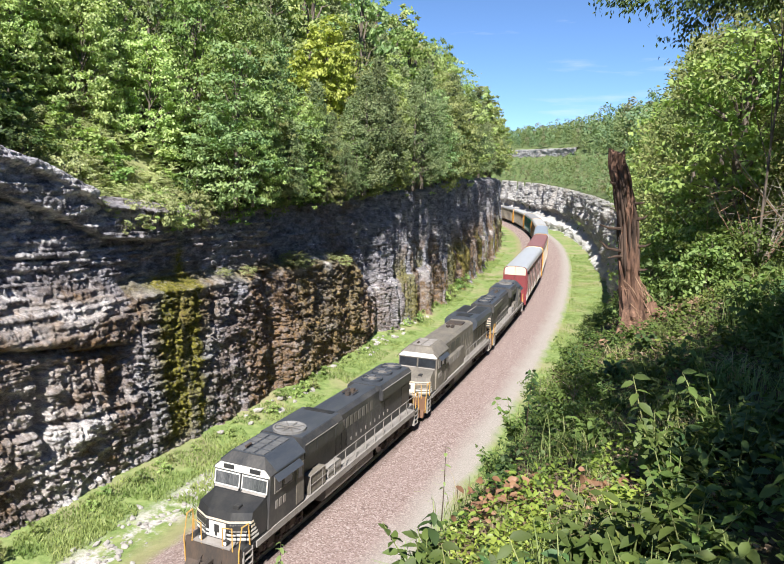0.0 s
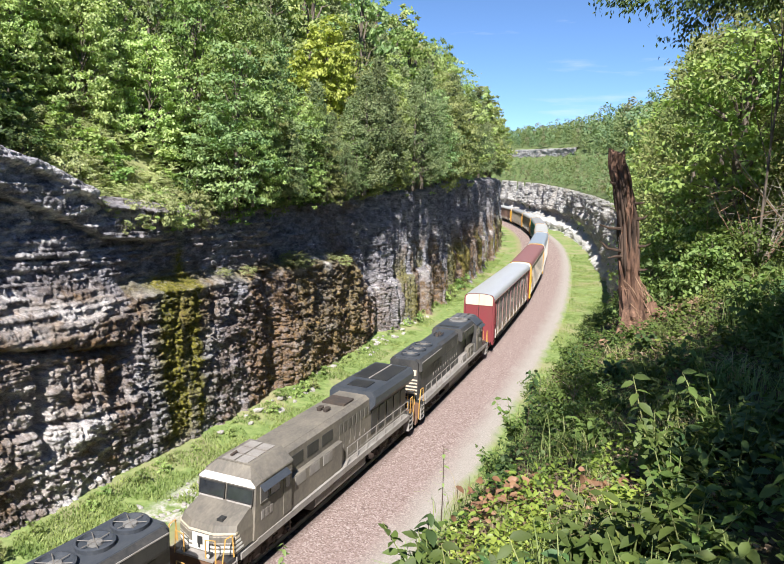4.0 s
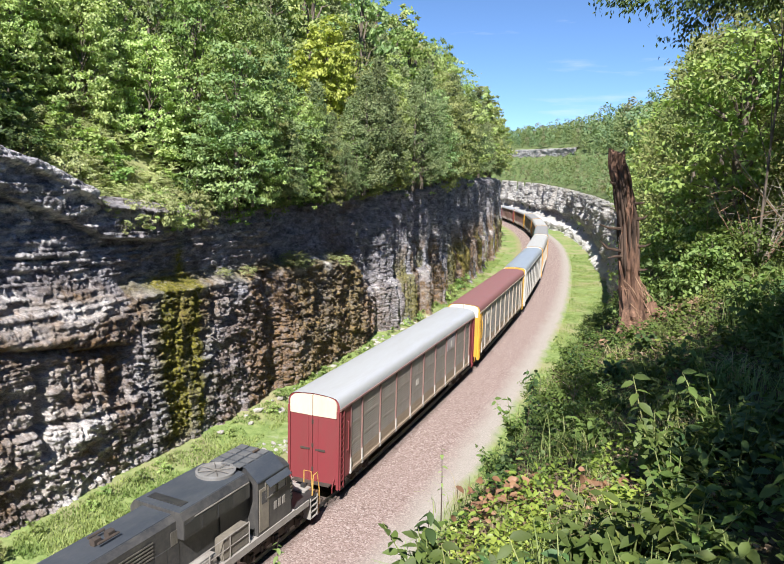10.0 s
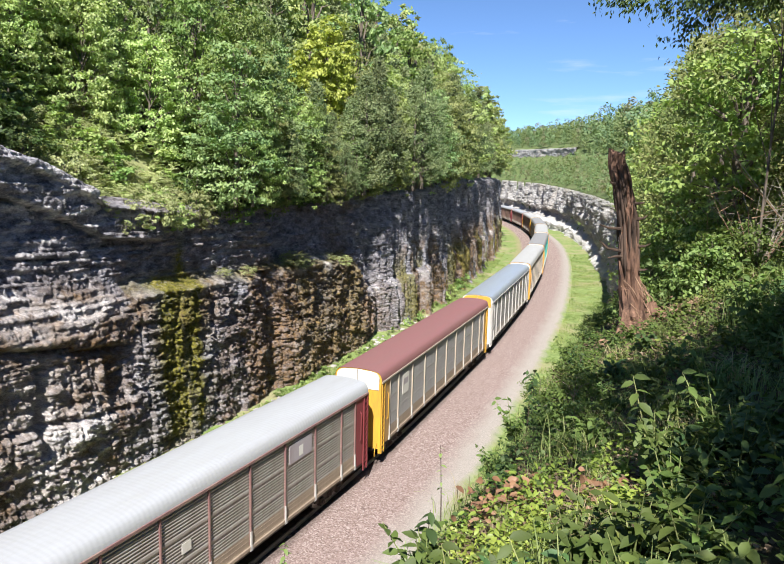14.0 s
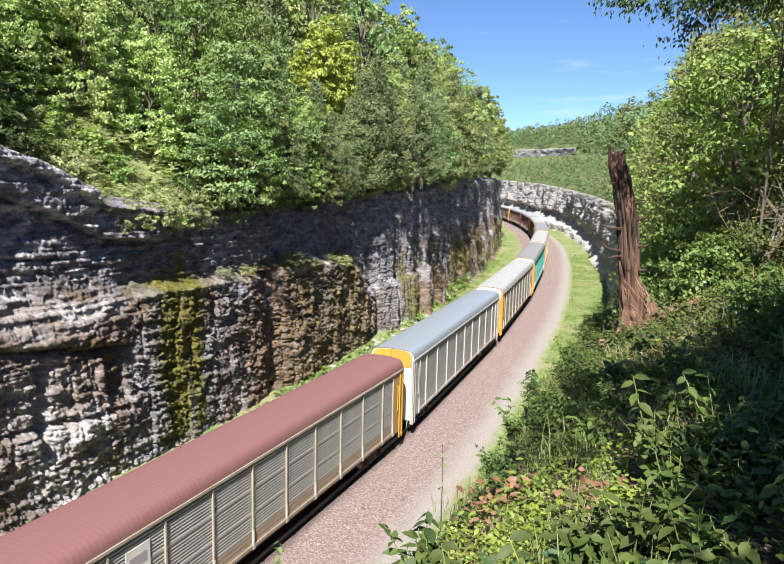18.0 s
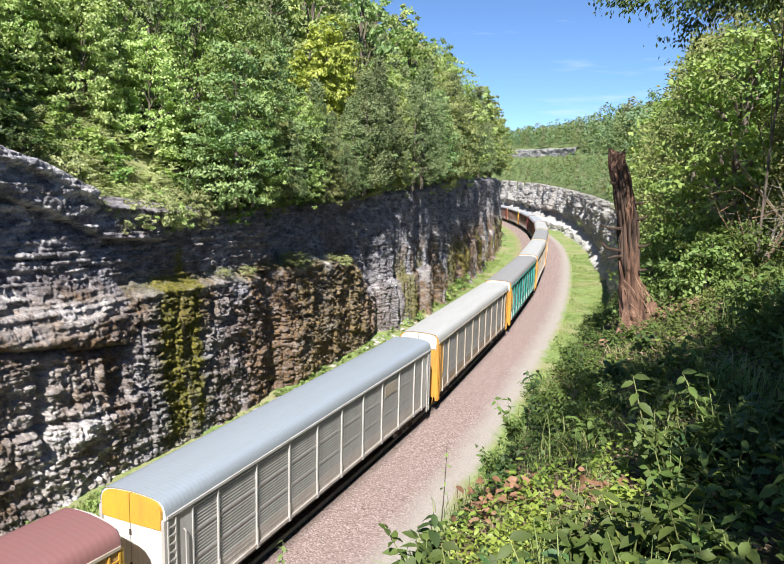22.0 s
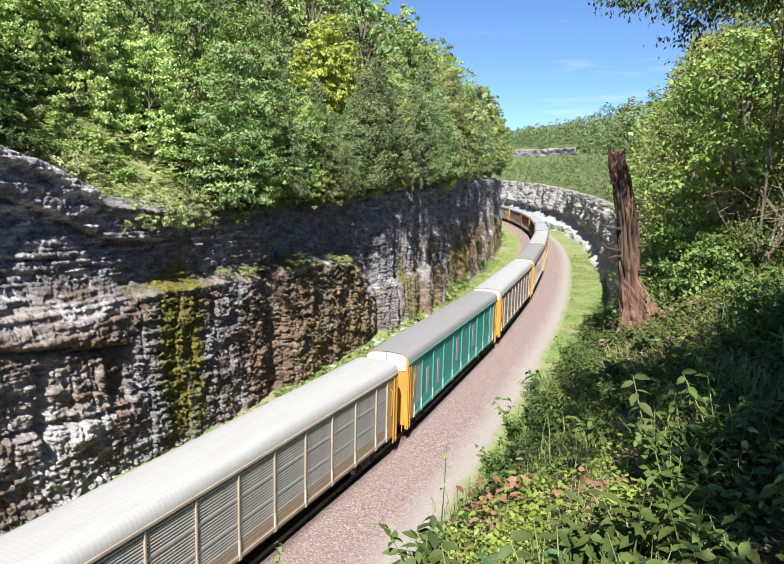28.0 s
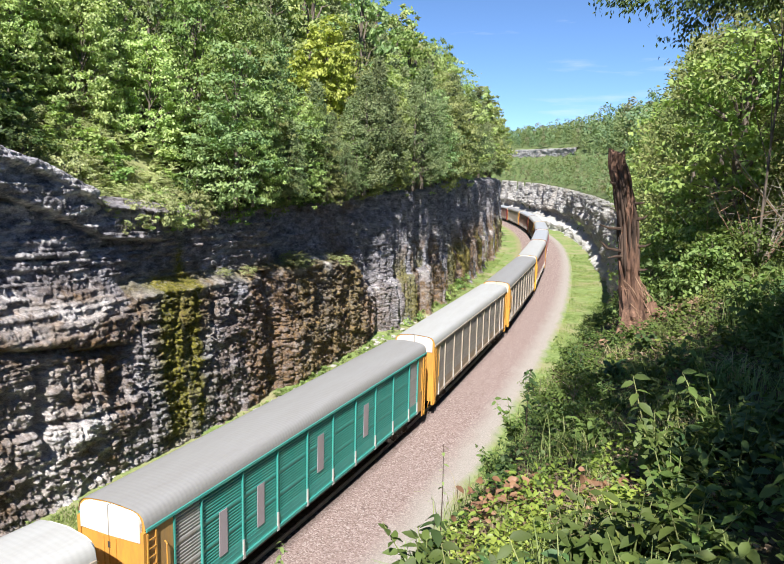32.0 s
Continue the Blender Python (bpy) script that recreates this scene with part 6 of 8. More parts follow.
def dead_shrub(s, d, h, seed):
    """A bare dead cedar: grey trunk with many thin upswept twigs."""
    r2 = np.random.RandomState(600 + seed)
    (x,), (y,) = track_xy(np.array([s]), np.array([d]))
    T = thing("dead_cedar", "bare grey dead cedar with a spray of thin twigs", "tree", "trees above the left wall")
    T.matrix_world = Matrix.Translation((x, y, hill(s, d) - 0.2))
    part("trunk", tube_np([(0, 0, 0), (0.05 * h, 0, 0.5 * h), (0.03 * h, 0.04 * h, h)], [0.02 * h, 0.012 * h, 0.006], 6).mesh("trunk", M["pale_bark"]), None, T)
    g = Geo()
    for k in range(130):
        q = r2.uniform(0.12, 0.98)
        a = r2.uniform(0, 6.28)
        ln = h * (0.42 * (1.05 - q) + 0.08) * r2.uniform(0.6, 1.2)
        p0 = Vector((0.04 * h * q, 0.02 * h * q, q * h))
        p1 = p0 + Vector((0.5 * ln * math.cos(a), 0.5 * ln * math.sin(a), 0.06 * ln))
        p2 = p0 + Vector((ln * math.cos(a + 0.2), ln * math.sin(a + 0.2), ln * r2.uniform(0.0, 0.45)))
        t = tube_np([p0, p1, p2], [0.022, 0.016, 0.008], 4)
        g.add(t.v, t.f)
    tagged(g.put("twig_spray", M["pale_bark"], T), kind="stuff")


def wood_left():
    # (lateral rows, spacing, level, s range)
    # the last two rows are unseen, added to shade the upper left wall
    for d0, step, lev, s0, s1, big in ((13.9, 4.0, "fine", 50, 76, 1.3), (11.8, 3.3, "fine", 74, 136, 1.15), (12.9, 2.8, "fine", 49.5, 90, 0.78), (20.0, 4.8, "fine", 49, 120, 1.3), (25.5, 5.4, "mid", 49, 190, 1.3), (31, 6.2, "mid", 40, 200, 1.35), (37.5, 7.0, "mid", 6, 210, 1.4),
                                       (45, 8.0, "far", 10, 220, 1.4), (53, 9.0, "far", 20, 230, 1.4), (62, 10.0, "far", 35, 250, 1.4), (72, 11.0, "far", 55, 250, 1.4), (15.8, 5.0, "mid", -22, 20, 0.8), (20.5, 6, "mid", -20, 14, 0.65)):
        s = s0
        while s < s1:
            ss, dd = s + rng.uniform(-1.5, 1.5), d0 + rng.uniform(-1.3, 1.3)
            (x,), (y,) = track_xy(np.array([ss]), np.array([dd]))
            s_here, s = s, s + step * rng.uniform(0.75, 1.25)
            if d0 > 16 and abs(x / max(y, 1) + 0.098) < 0.05 and 58 < y < 84:     # leaves the yellow tree free
                continue
            if d0 > 35 and s_here < 80 or d0 > 47 and s_here < 130 or not -0.72 < x / max(y, 1) and d0 > 22:
                continue
            if 15 < dd < 24 and 38.5 < ss < 48.5:                                   # the open grassy slope
                continue
            sz = rng.uniform(0.8, 1.15) * big * float(np.interp(s_here, [60, 110, 200], [1.0, 1.25, 1.45]))
            if d0 < 16 and abs(x / max(y, 1) + 0.094) < 0.04 and 48 < y < 84:
                sz *= 0.74
            kind = rng.choice([0, 1, 2, 3, 4, 5, 6], p=[0.13, 0.18, 0.13, 0.14, 0.15, 0.14, 0.13] if ss > 46 else [0.16, 0.46, 0.05, 0.2, 0.05, 0.04, 0.04])
            plant((lev, int(kind)), x, y, hill(ss, dd) - 0.15, rng.uniform(0, 6.28), sz, "trees above the left wall", rng.uniform(0.9, 1.2))
    # the far edge, seen against the sky
    s = 140
    while s < 215:
        for d0 in (14.2, 20.5):
            (x,), (y,) = track_xy(np.array([s + rng.uniform(-1, 1)]), np.array([d0]))
            plant(("mid", int(rng.choice([0, 1, 3, 4, 5]))), x, y, hill(s, d0) - 0.2, rng.uniform(0, 6.28), rng.uniform(1.2, 1.7), "trees above the left wall")
        s += 4.6
    plant(("yellow", 0), -7.6, 75.5, ground_at(-7.6, 75.5), 1.0, 1.3, "trees above the left wall", 1.1)
    for x, y, k, sz in ((-8.6, 70.0, 3, 0.72), (-5.2, 70.5, 1, 0.72), (-6.6, 63.5, 4, 0.6)):      # lower trees before it
        plant(("fine", k), x, y, ground_at(x, y) if track_sd(x, y)[1] > 16.1 else float(left_top(track_sd(x, y)[0])) - 0.2, x, sz, "trees above the left wall")
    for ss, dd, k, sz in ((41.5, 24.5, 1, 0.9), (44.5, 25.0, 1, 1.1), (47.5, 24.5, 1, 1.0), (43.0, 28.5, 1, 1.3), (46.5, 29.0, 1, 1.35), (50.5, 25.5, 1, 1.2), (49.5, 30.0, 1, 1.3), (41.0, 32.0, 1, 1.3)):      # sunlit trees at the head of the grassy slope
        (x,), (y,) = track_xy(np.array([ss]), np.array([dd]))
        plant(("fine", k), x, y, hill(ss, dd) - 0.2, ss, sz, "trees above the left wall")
    for ss, dd, sz in ((32.5, 17.5, 0.7), (34.0, 18.2, 0.6), (35.5, 17.6, 0.8), (37.2, 18.4, 0.7), (36.0, 19.6, 0.7), (33.6, 19.8, 0.8), (38.6, 15.2, 0.7), (37.4, 14.4, 0.6)):
        (x,), (y,) = track_xy(np.array([ss]), np.array([dd]))
        plant(("vine", 0), x, y, hill(ss, dd) - 0.3, ss * 2, sz, "shrubs on the grassy slope", 0.7)
    for ss, dd, k, sz in ((39.5, 23.0, 1, 0.7), (36.5, 24.5, 0, 0.85)):      # bright young trees over the shaded wall
        (x,), (y,) = track_xy(np.array([ss]), np.array([dd]))
        plant(("fine", k), x, y, hill(ss, dd) - 0.2, ss * 3, sz, "trees above the left wall", 1.15)
    # trees in the sun-coloured leaf brighten the woods at the upper left
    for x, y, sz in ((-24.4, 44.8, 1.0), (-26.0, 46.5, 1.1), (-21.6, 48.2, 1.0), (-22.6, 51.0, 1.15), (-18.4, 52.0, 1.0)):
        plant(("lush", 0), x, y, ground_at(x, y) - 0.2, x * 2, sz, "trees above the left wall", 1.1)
    dead_shrub(58.5, 13.6, 4.2, 1)
    dead_shrub(92.0, 12.4, 6.0, 2)
    dead_shrub(47.5, 22.5, 5.0, 3)
    for ss, dd, k, sz in ((28.5, 14.2, 0, 1.2), (29.6, 15.4, 2, 1.4), (30.8, 14.8, 0, 1.3), (31.8, 16.2, 2, 1.5), (33.0, 15.2, 0, 1.2), (33.8, 17.0, 2, 1.5), (35.2, 16.6, 0, 1.3), (32.6, 18.6, 0, 1.8), (30.4, 17.6, 2, 1.8), (35.4, 18.8, 2, 1.5)):      # shrubs with shade in their leaf colour over the shaded corner of the wall
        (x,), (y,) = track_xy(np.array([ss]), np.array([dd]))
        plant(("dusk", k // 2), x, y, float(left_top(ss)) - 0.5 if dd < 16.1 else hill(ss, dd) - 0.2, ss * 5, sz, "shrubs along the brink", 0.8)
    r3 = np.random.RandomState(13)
    # more of the shade-coloured shrubs, under the trees along the brink
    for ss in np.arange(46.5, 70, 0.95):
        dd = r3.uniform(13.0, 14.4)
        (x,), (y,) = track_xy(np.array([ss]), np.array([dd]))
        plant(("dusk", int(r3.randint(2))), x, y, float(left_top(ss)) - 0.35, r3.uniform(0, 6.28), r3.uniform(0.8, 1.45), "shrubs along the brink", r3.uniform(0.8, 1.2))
    r3 = np.random.RandomState(12)
    for ss, dd, k, sz in ((32.0, 17.8, 0, 0.62), (33.0, 20.6, 2, 0.66), (31.5, 23.6, 5, 0.7), (35.0, 23.0, 3, 0.5)):      # trees at the top of the near wall
        (x,), (y,) = track_xy(np.array([ss]), np.array([dd]))
        plant(("mid", k), x, y, hill(ss, dd) - 0.2, ss, sz, "trees above the left wall")
    for k in range(120):                        # pale growth on the open slope
        ss, dd = r3.uniform(39, 49), 14.6 + 9.5 * r3.rand()
        (x,), (y,) = track_xy(np.array([ss]), np.array([dd]))
        plant(("vine", 0) if r3.rand() < 0.72 else ("bush", 1), x, y, (hill(ss, dd) if dd > 16.1 else float(left_top(ss)) - 0.2) - 0.2, r3.uniform(0, 6.28), r3.uniform(0.4, 0.95), "shrubs on the grassy slope", r3.uniform(0.45, 0.8))
    for k in range(34):                        # darker bushes where the slope lies in shade
        ss, dd = r3.uniform(35, 43), r3.uniform(17.5, 26)
        (x,), (y,) = track_xy(np.array([ss]), np.array([dd]))
        plant(("bush", int(r3.randint(3))), x, y, hill(ss, dd) - 0.2, r3.uniform(0, 6.28), r3.uniform(0.6, 1.3), "shrubs on the grassy slope", r3.uniform(0.6, 0.9))
    for ss, dd, z, sz in ((41.2, 12.9, 13.9, 0.9), (42.2, 12.9, 13.5, 0.7), (45.2, 12.9, 13.9, 0.85), (46.0, 12.9, 13.4, 0.6), (57.2, 12.3, 9.5, 1.0), (59.0, 12.2, 9.2, 0.6), (66.5, 12.0, 8.6, 0.7), (50.0, 12.2, 9.7, 0.5)):
        (x,), (y,) = track_xy(np.array([ss]), np.array([dd]))
        plant(("vine", 0), x, y, z, ss, sz, "shrubs on the rock ledges", 1.1 if z > 12 else 0.6)
    # shrubs along the brink
    s = 33.0
    while s < 150:
        d0 = 14.6 + rng.uniform(-0.5, 1.6)
        (x,), (y,) = track_xy(np.array([s]), np.array([d0]))
        z = float(left_top(s)) - 0.35
        plant(("bush", int(rng.randint(3))), x, y, z, rng.uniform(0, 6.28), rng.uniform(0.35, 1.0), "shrubs along the brink", rng.uniform(0.7, 1.3))
        s += rng.uniform(1.2, 4.5)
    for d0, s0 in ((18.5, 50), (23, 50), (28, 20)):          # undergrowth between the trees
        s = s0
        while s < 110:
            dd = d0 + rng.uniform(-1.5, 1.5)
            (x,), (y,) = track_xy(np.array([s]), np.array([dd]))
            plant(("bush", int(rng.randint(3))), x, y, hill(s, dd) - 0.2, rng.uniform(0, 6.28), rng.uniform(1.0, 2.0), "undergrowth above the left wall", rng.uniform(0.7, 1.1))
            s += rng.uniform(2.0, 4.5)
    for ss, dd, z, k, sz in ((38.8, 13.0, 13.6, ("vine", 0), 0.85), (40.2, 13.1, 13.4, ("bush", 1), 0.6), (43.6, 13.2, 13.2, ("bush", 1), 0.75), (50.5, 13.4, 13.4, ("bush", 0), 0.8),
                             (36.6, 13.6, 14.6, ("vine", 0), 0.7), (34.6, 15.0, 16.0, ("vine", 0), 0.9), (36.5, 15.6, 15.6, ("vine", 0), 1.1), (33.5, 16.5, 16.8, ("vine", 0), 1.0), (38.5, 16.8, 15.8, ("vine", 0), 1.0),
                             (57.0, 12.4, 9.6, ("vine", 0), 0.75), (58.6, 12.5, 9.5, ("bush", 2), 0.5), (47.5, 12.6, 9.9, ("vine", 0), 0.45), (64.5, 12.4, 9.2, ("vine", 0), 0.5)):
        (x,), (y,) = track_xy(np.array([ss]), np.array([dd]))
        plant(k, x, y, z, rng.uniform(0, 6.28), sz, "shrubs on the rock ledges", 1.0 if z > 12 else 0.55)
    # weeds and shrubs along the foot of the wall
    s = 26.0
    while s < 150:
        d0 = 10.6 + rng.uniform(-0.5, 0.7)
        (x,), (y,) = track_xy(np.array([s]), np.array([d0]))
        plant(("bush", int(rng.choice([0, 1, 1, 2]))), x, y, -0.75, rng.uniform(0, 6.28), rng.uniform(0.22, 0.5) + (0.5 if 100 < s < 118 else 0), "shrubs at the foot of the wall")
        s += rng.uniform(0.9, 2.8)


wood_left()


def wood_right():
    """Woods on the right side further off, tree by tree where they can be told apart."""
    for d0, step, lev, s0, s1 in ((-18.5, 4.6, "mid", 40, 200), (-24, 5.6, "mid", 40, 190), (-30, 6.5, "mid", 45, 200), (-39, 8.0, "far", 50, 230), (-50, 9, "far", 60, 250), (-62, 10, "far", 80, 260), (-76, 11, "far", 100, 260)):
        s = s0
        while s < s1:
            ss, dd = s + rng.uniform(-1.5, 1.5), d0 + rng.uniform(-1.5, 1.5)
            (x,), (y,) = track_xy(np.array([ss]), np.array([dd]))
            kind = rng.choice([0, 1, 2, 3, 4, 5, 6], p=[0.18, 0.22, 0.1, 0.16, 0.12, 0.12, 0.1])
            sz = rng.uniform(0.8, 1.15) * (0.6 if d0 > -20 else 1.0)
            s += step * rng.uniform(0.8, 1.25)
            if x - 3.2 * sz < 0.332 * y and ss < 150 or x > 0.66 * y:      # the bend stays open to view
                continue
            if x < 0.332 * y + 2:
                sz *= 0.55
            plant((lev, int(kind)), x, y, float(ground_z(ss, dd)) - 0.2, rng.uniform(0, 6.28), sz, "trees on the right hillside")


wood_right()


def far_woods():
    """The wooded hills beyond: crowns of several lobes, one mesh for each tone."""
    r2 = np.random.RandomState(5)
    kinds = (("leaf_far", "green wooded hillside beyond the bend"), ("leaf_far3", "olive and dry trees on the hillside beyond the bend"), ("leaf_far2", "dark bluish trees on the hillside beyond the bend"), ("leaf_far4", "light green trees on the hillside beyond the bend"))
    bins = [[[], [], 0] for _ in kinds]
    rows = [(d, 2.4) for d in np.arange(-15.2, -31.5, -2.9)] + [(d, 5.2) for d in np.arange(-35.5, -130, -6.4)]
    for d, step in rows:
        for s in np.arange(150, 520, step):
            if s < 236 and d < -75 or s > 440 and d > -40 or s < 196 and d < -20 or s > 310 and -33 < d < -29.5:
                continue
            ss, dd = s + r2.uniform(-1.6, 1.6), d + r2.uniform(-1.6, 1.6)
            if 306 < ss and -34.8 < dd < -31.0:
                continue
            low = d > -33
            (x,), (y,) = track_xy(np.array([ss]), np.array([dd]))
            h = r2.uniform(2.2, 4.6) if low else (5.5 + 7.5 * r2.rand() ** 1.6) * (1.25 if s < 330 else 1.0)
            n = 70 if low else 210
            k = int(np.argmax(r2.rand(4) * np.array([1.0, 0.75, 0.0 if low else 0.7, 0.9]) - np.array([0, 0, 1.0 if low else 0, 0]) + 0.9 * np.array([fnoise(ss / 25, dd / 25, 60 + q) for q in range(4)]).ravel()))
            lobes = 3 if low else 7
            rr = r2.uniform(0.26, 0.36) * h
            lq = (np.arange(lobes) + r2.rand(lobes)) / lobes
            la = r2.uniform(0, 6.28, lobes)
            point = (1.05 - 0.8 * lq) if k in (1, 2) or low else np.sqrt(np.clip(1.08 - lq, 0.1, 1))
            lc = np.stack([np.cos(la) * rr * 0.55 * point, np.sin(la) * rr * 0.55 * point, (0.16 + 0.72 * lq) * h], 1)
            lr = rr * (0.45 + 0.25 * r2.rand(lobes)) * (0.55 + 0.45 * point)
            li = r2.randint(lobes, size=n)
            dirs = unit(r2.normal(size=(n, 3)) + np.array([0, 0, 0.3]))
            c = lc[li] + dirs * (lr[li] * r2.uniform(0.7, 1.1, n))[:, None] * np.array([1, 1, 0.8])
            face = unit(dirs + np.array([0, 0, 0.5]) + 0.35 * r2.normal(size=c.shape))
            c += np.array([x, y, float(ground_z(ss, dd)) - 0.2])
            ln = (0.05 * h + 0.26) * r2.uniform(0.6, 1.25, n)
            along = np.cross(face, r2.normal(size=c.shape))
            v, f = leaf_quads(c, along, np.cross(face, along), ln, ln * 0.85)
            bins[k][0].append(v)
            bins[k][1].append(f + bins[k][2])
            bins[k][2] += len(v)
    for (mat_, lab), (vs, fs, o) in zip(kinds, bins):
        ob = part("far_woods", mesh("far_woods", np.concatenate(vs), np.concatenate(fs), M[mat_]), None)
        tagged(ob, lab, "woods", kind="stuff")


far_woods()


def grass_strips():
    """Grass and weeds beside the track."""
    r2 = np.random.RandomState(9)
    n = 110000
    s = 24 + 150 * r2.rand(n) ** 1.5
    d = np.where(r2.rand(n) < 0.66, r2.uniform(5.6, 11.4, n), r2.uniform(-11.6, -6.7, n))
    keep = (fnoise(s / 2.2, d / 2.2, 81) > 0.44 + 0.22 * ((d > 5) & (d < 8.4)))
    s, d = s[keep], d[keep]
    x, y = track_xy(s, d)
    z = ground_z(s, d) - 0.02
    c = np.stack([x, y, z], 1)
    up = np.stack([r2.normal(0, 0.45, len(c)), r2.normal(0, 0.45, len(c)), np.ones(len(c))], 1)
    ln = r2.uniform(0.10, 0.34, len(c)) * (0.7 + 0.8 * fnoise(s / 3, d / 3, 83))
    v, f = leaf_quads(c, up, r2.normal(size=c.shape), ln, ln * 0.14 + 0.012)
    ob = part("trackside_grass", mesh("trackside_grass", v, f, M["grass"]), None)
    tagged(ob, "green grass and weeds beside the ballast", "grass", kind="stuff")


grass_strips()


def rubble():
    """Loose limestone on the near strip beside the track, one stone shape in a few sizes."""
    r2 = np.random.RandomState(15)
    shapes = []
    for k in range(5):
        bm = bmesh.new()
        bmesh.ops.create_icosphere(bm, subdivisions=1, radius=1.0)
        for v in bm.verts:
            v.co *= r2.uniform(0.7, 1.2)
            v.co.z *= 0.6
        me = bpy.data.meshes.new("stone")
        bm.to_mesh(me)
        bm.free()
        me.materials.append(M["stone"])
        shapes.append(me)
    for i in range(260):
        s = 24 + 22 * r2.rand() ** 1.2 if i < 210 else r2.uniform(44, 90)
        d = r2.normal(7.2, 0.7) if i < 210 else r2.uniform(9.8, 11.4)
        (x,), (y,) = track_xy(np.array([s]), np.array([d]))
        ob = part("stone", shapes[r2.randint(5)], None)
        sz = r2.uniform(0.05, 0.2) if i < 210 else r2.uniform(0.1, 0.4)
        ob.matrix_world = Matrix.LocRotScale((x, y, float(ground_z(s, d)) + sz * 0.25), Euler((r2.uniform(-0.3, 0.3), r2.uniform(-0.3, 0.3), r2.uniform(0, 6.3))), (sz * r2.uniform(0.8, 1.5), sz, sz))
        tagged(ob, "loose pale limestone block lying by the track", "stone", "loose stones")


m_, nt_, b_ = base("loose_limestone", 0.9, 0, 0.2)
inf_ = nt_.nodes.new("ShaderNodeObjectInfo")
nt_.links.new(mix(nt_, noise_node(nt_, 3, 5), ramp(nt_, inf_.outputs["Random"], [(0, (0.30, 0.28, 0.26)), (1, (0.42, 0.405, 0.385))]), (0.36, 0.33, 0.30)), b_.inputs["Base Color"])
bump(nt_, b_, noise_node(nt_, 6, 5), 0.6, 0.1)
M["stone"] = m_
rubble()

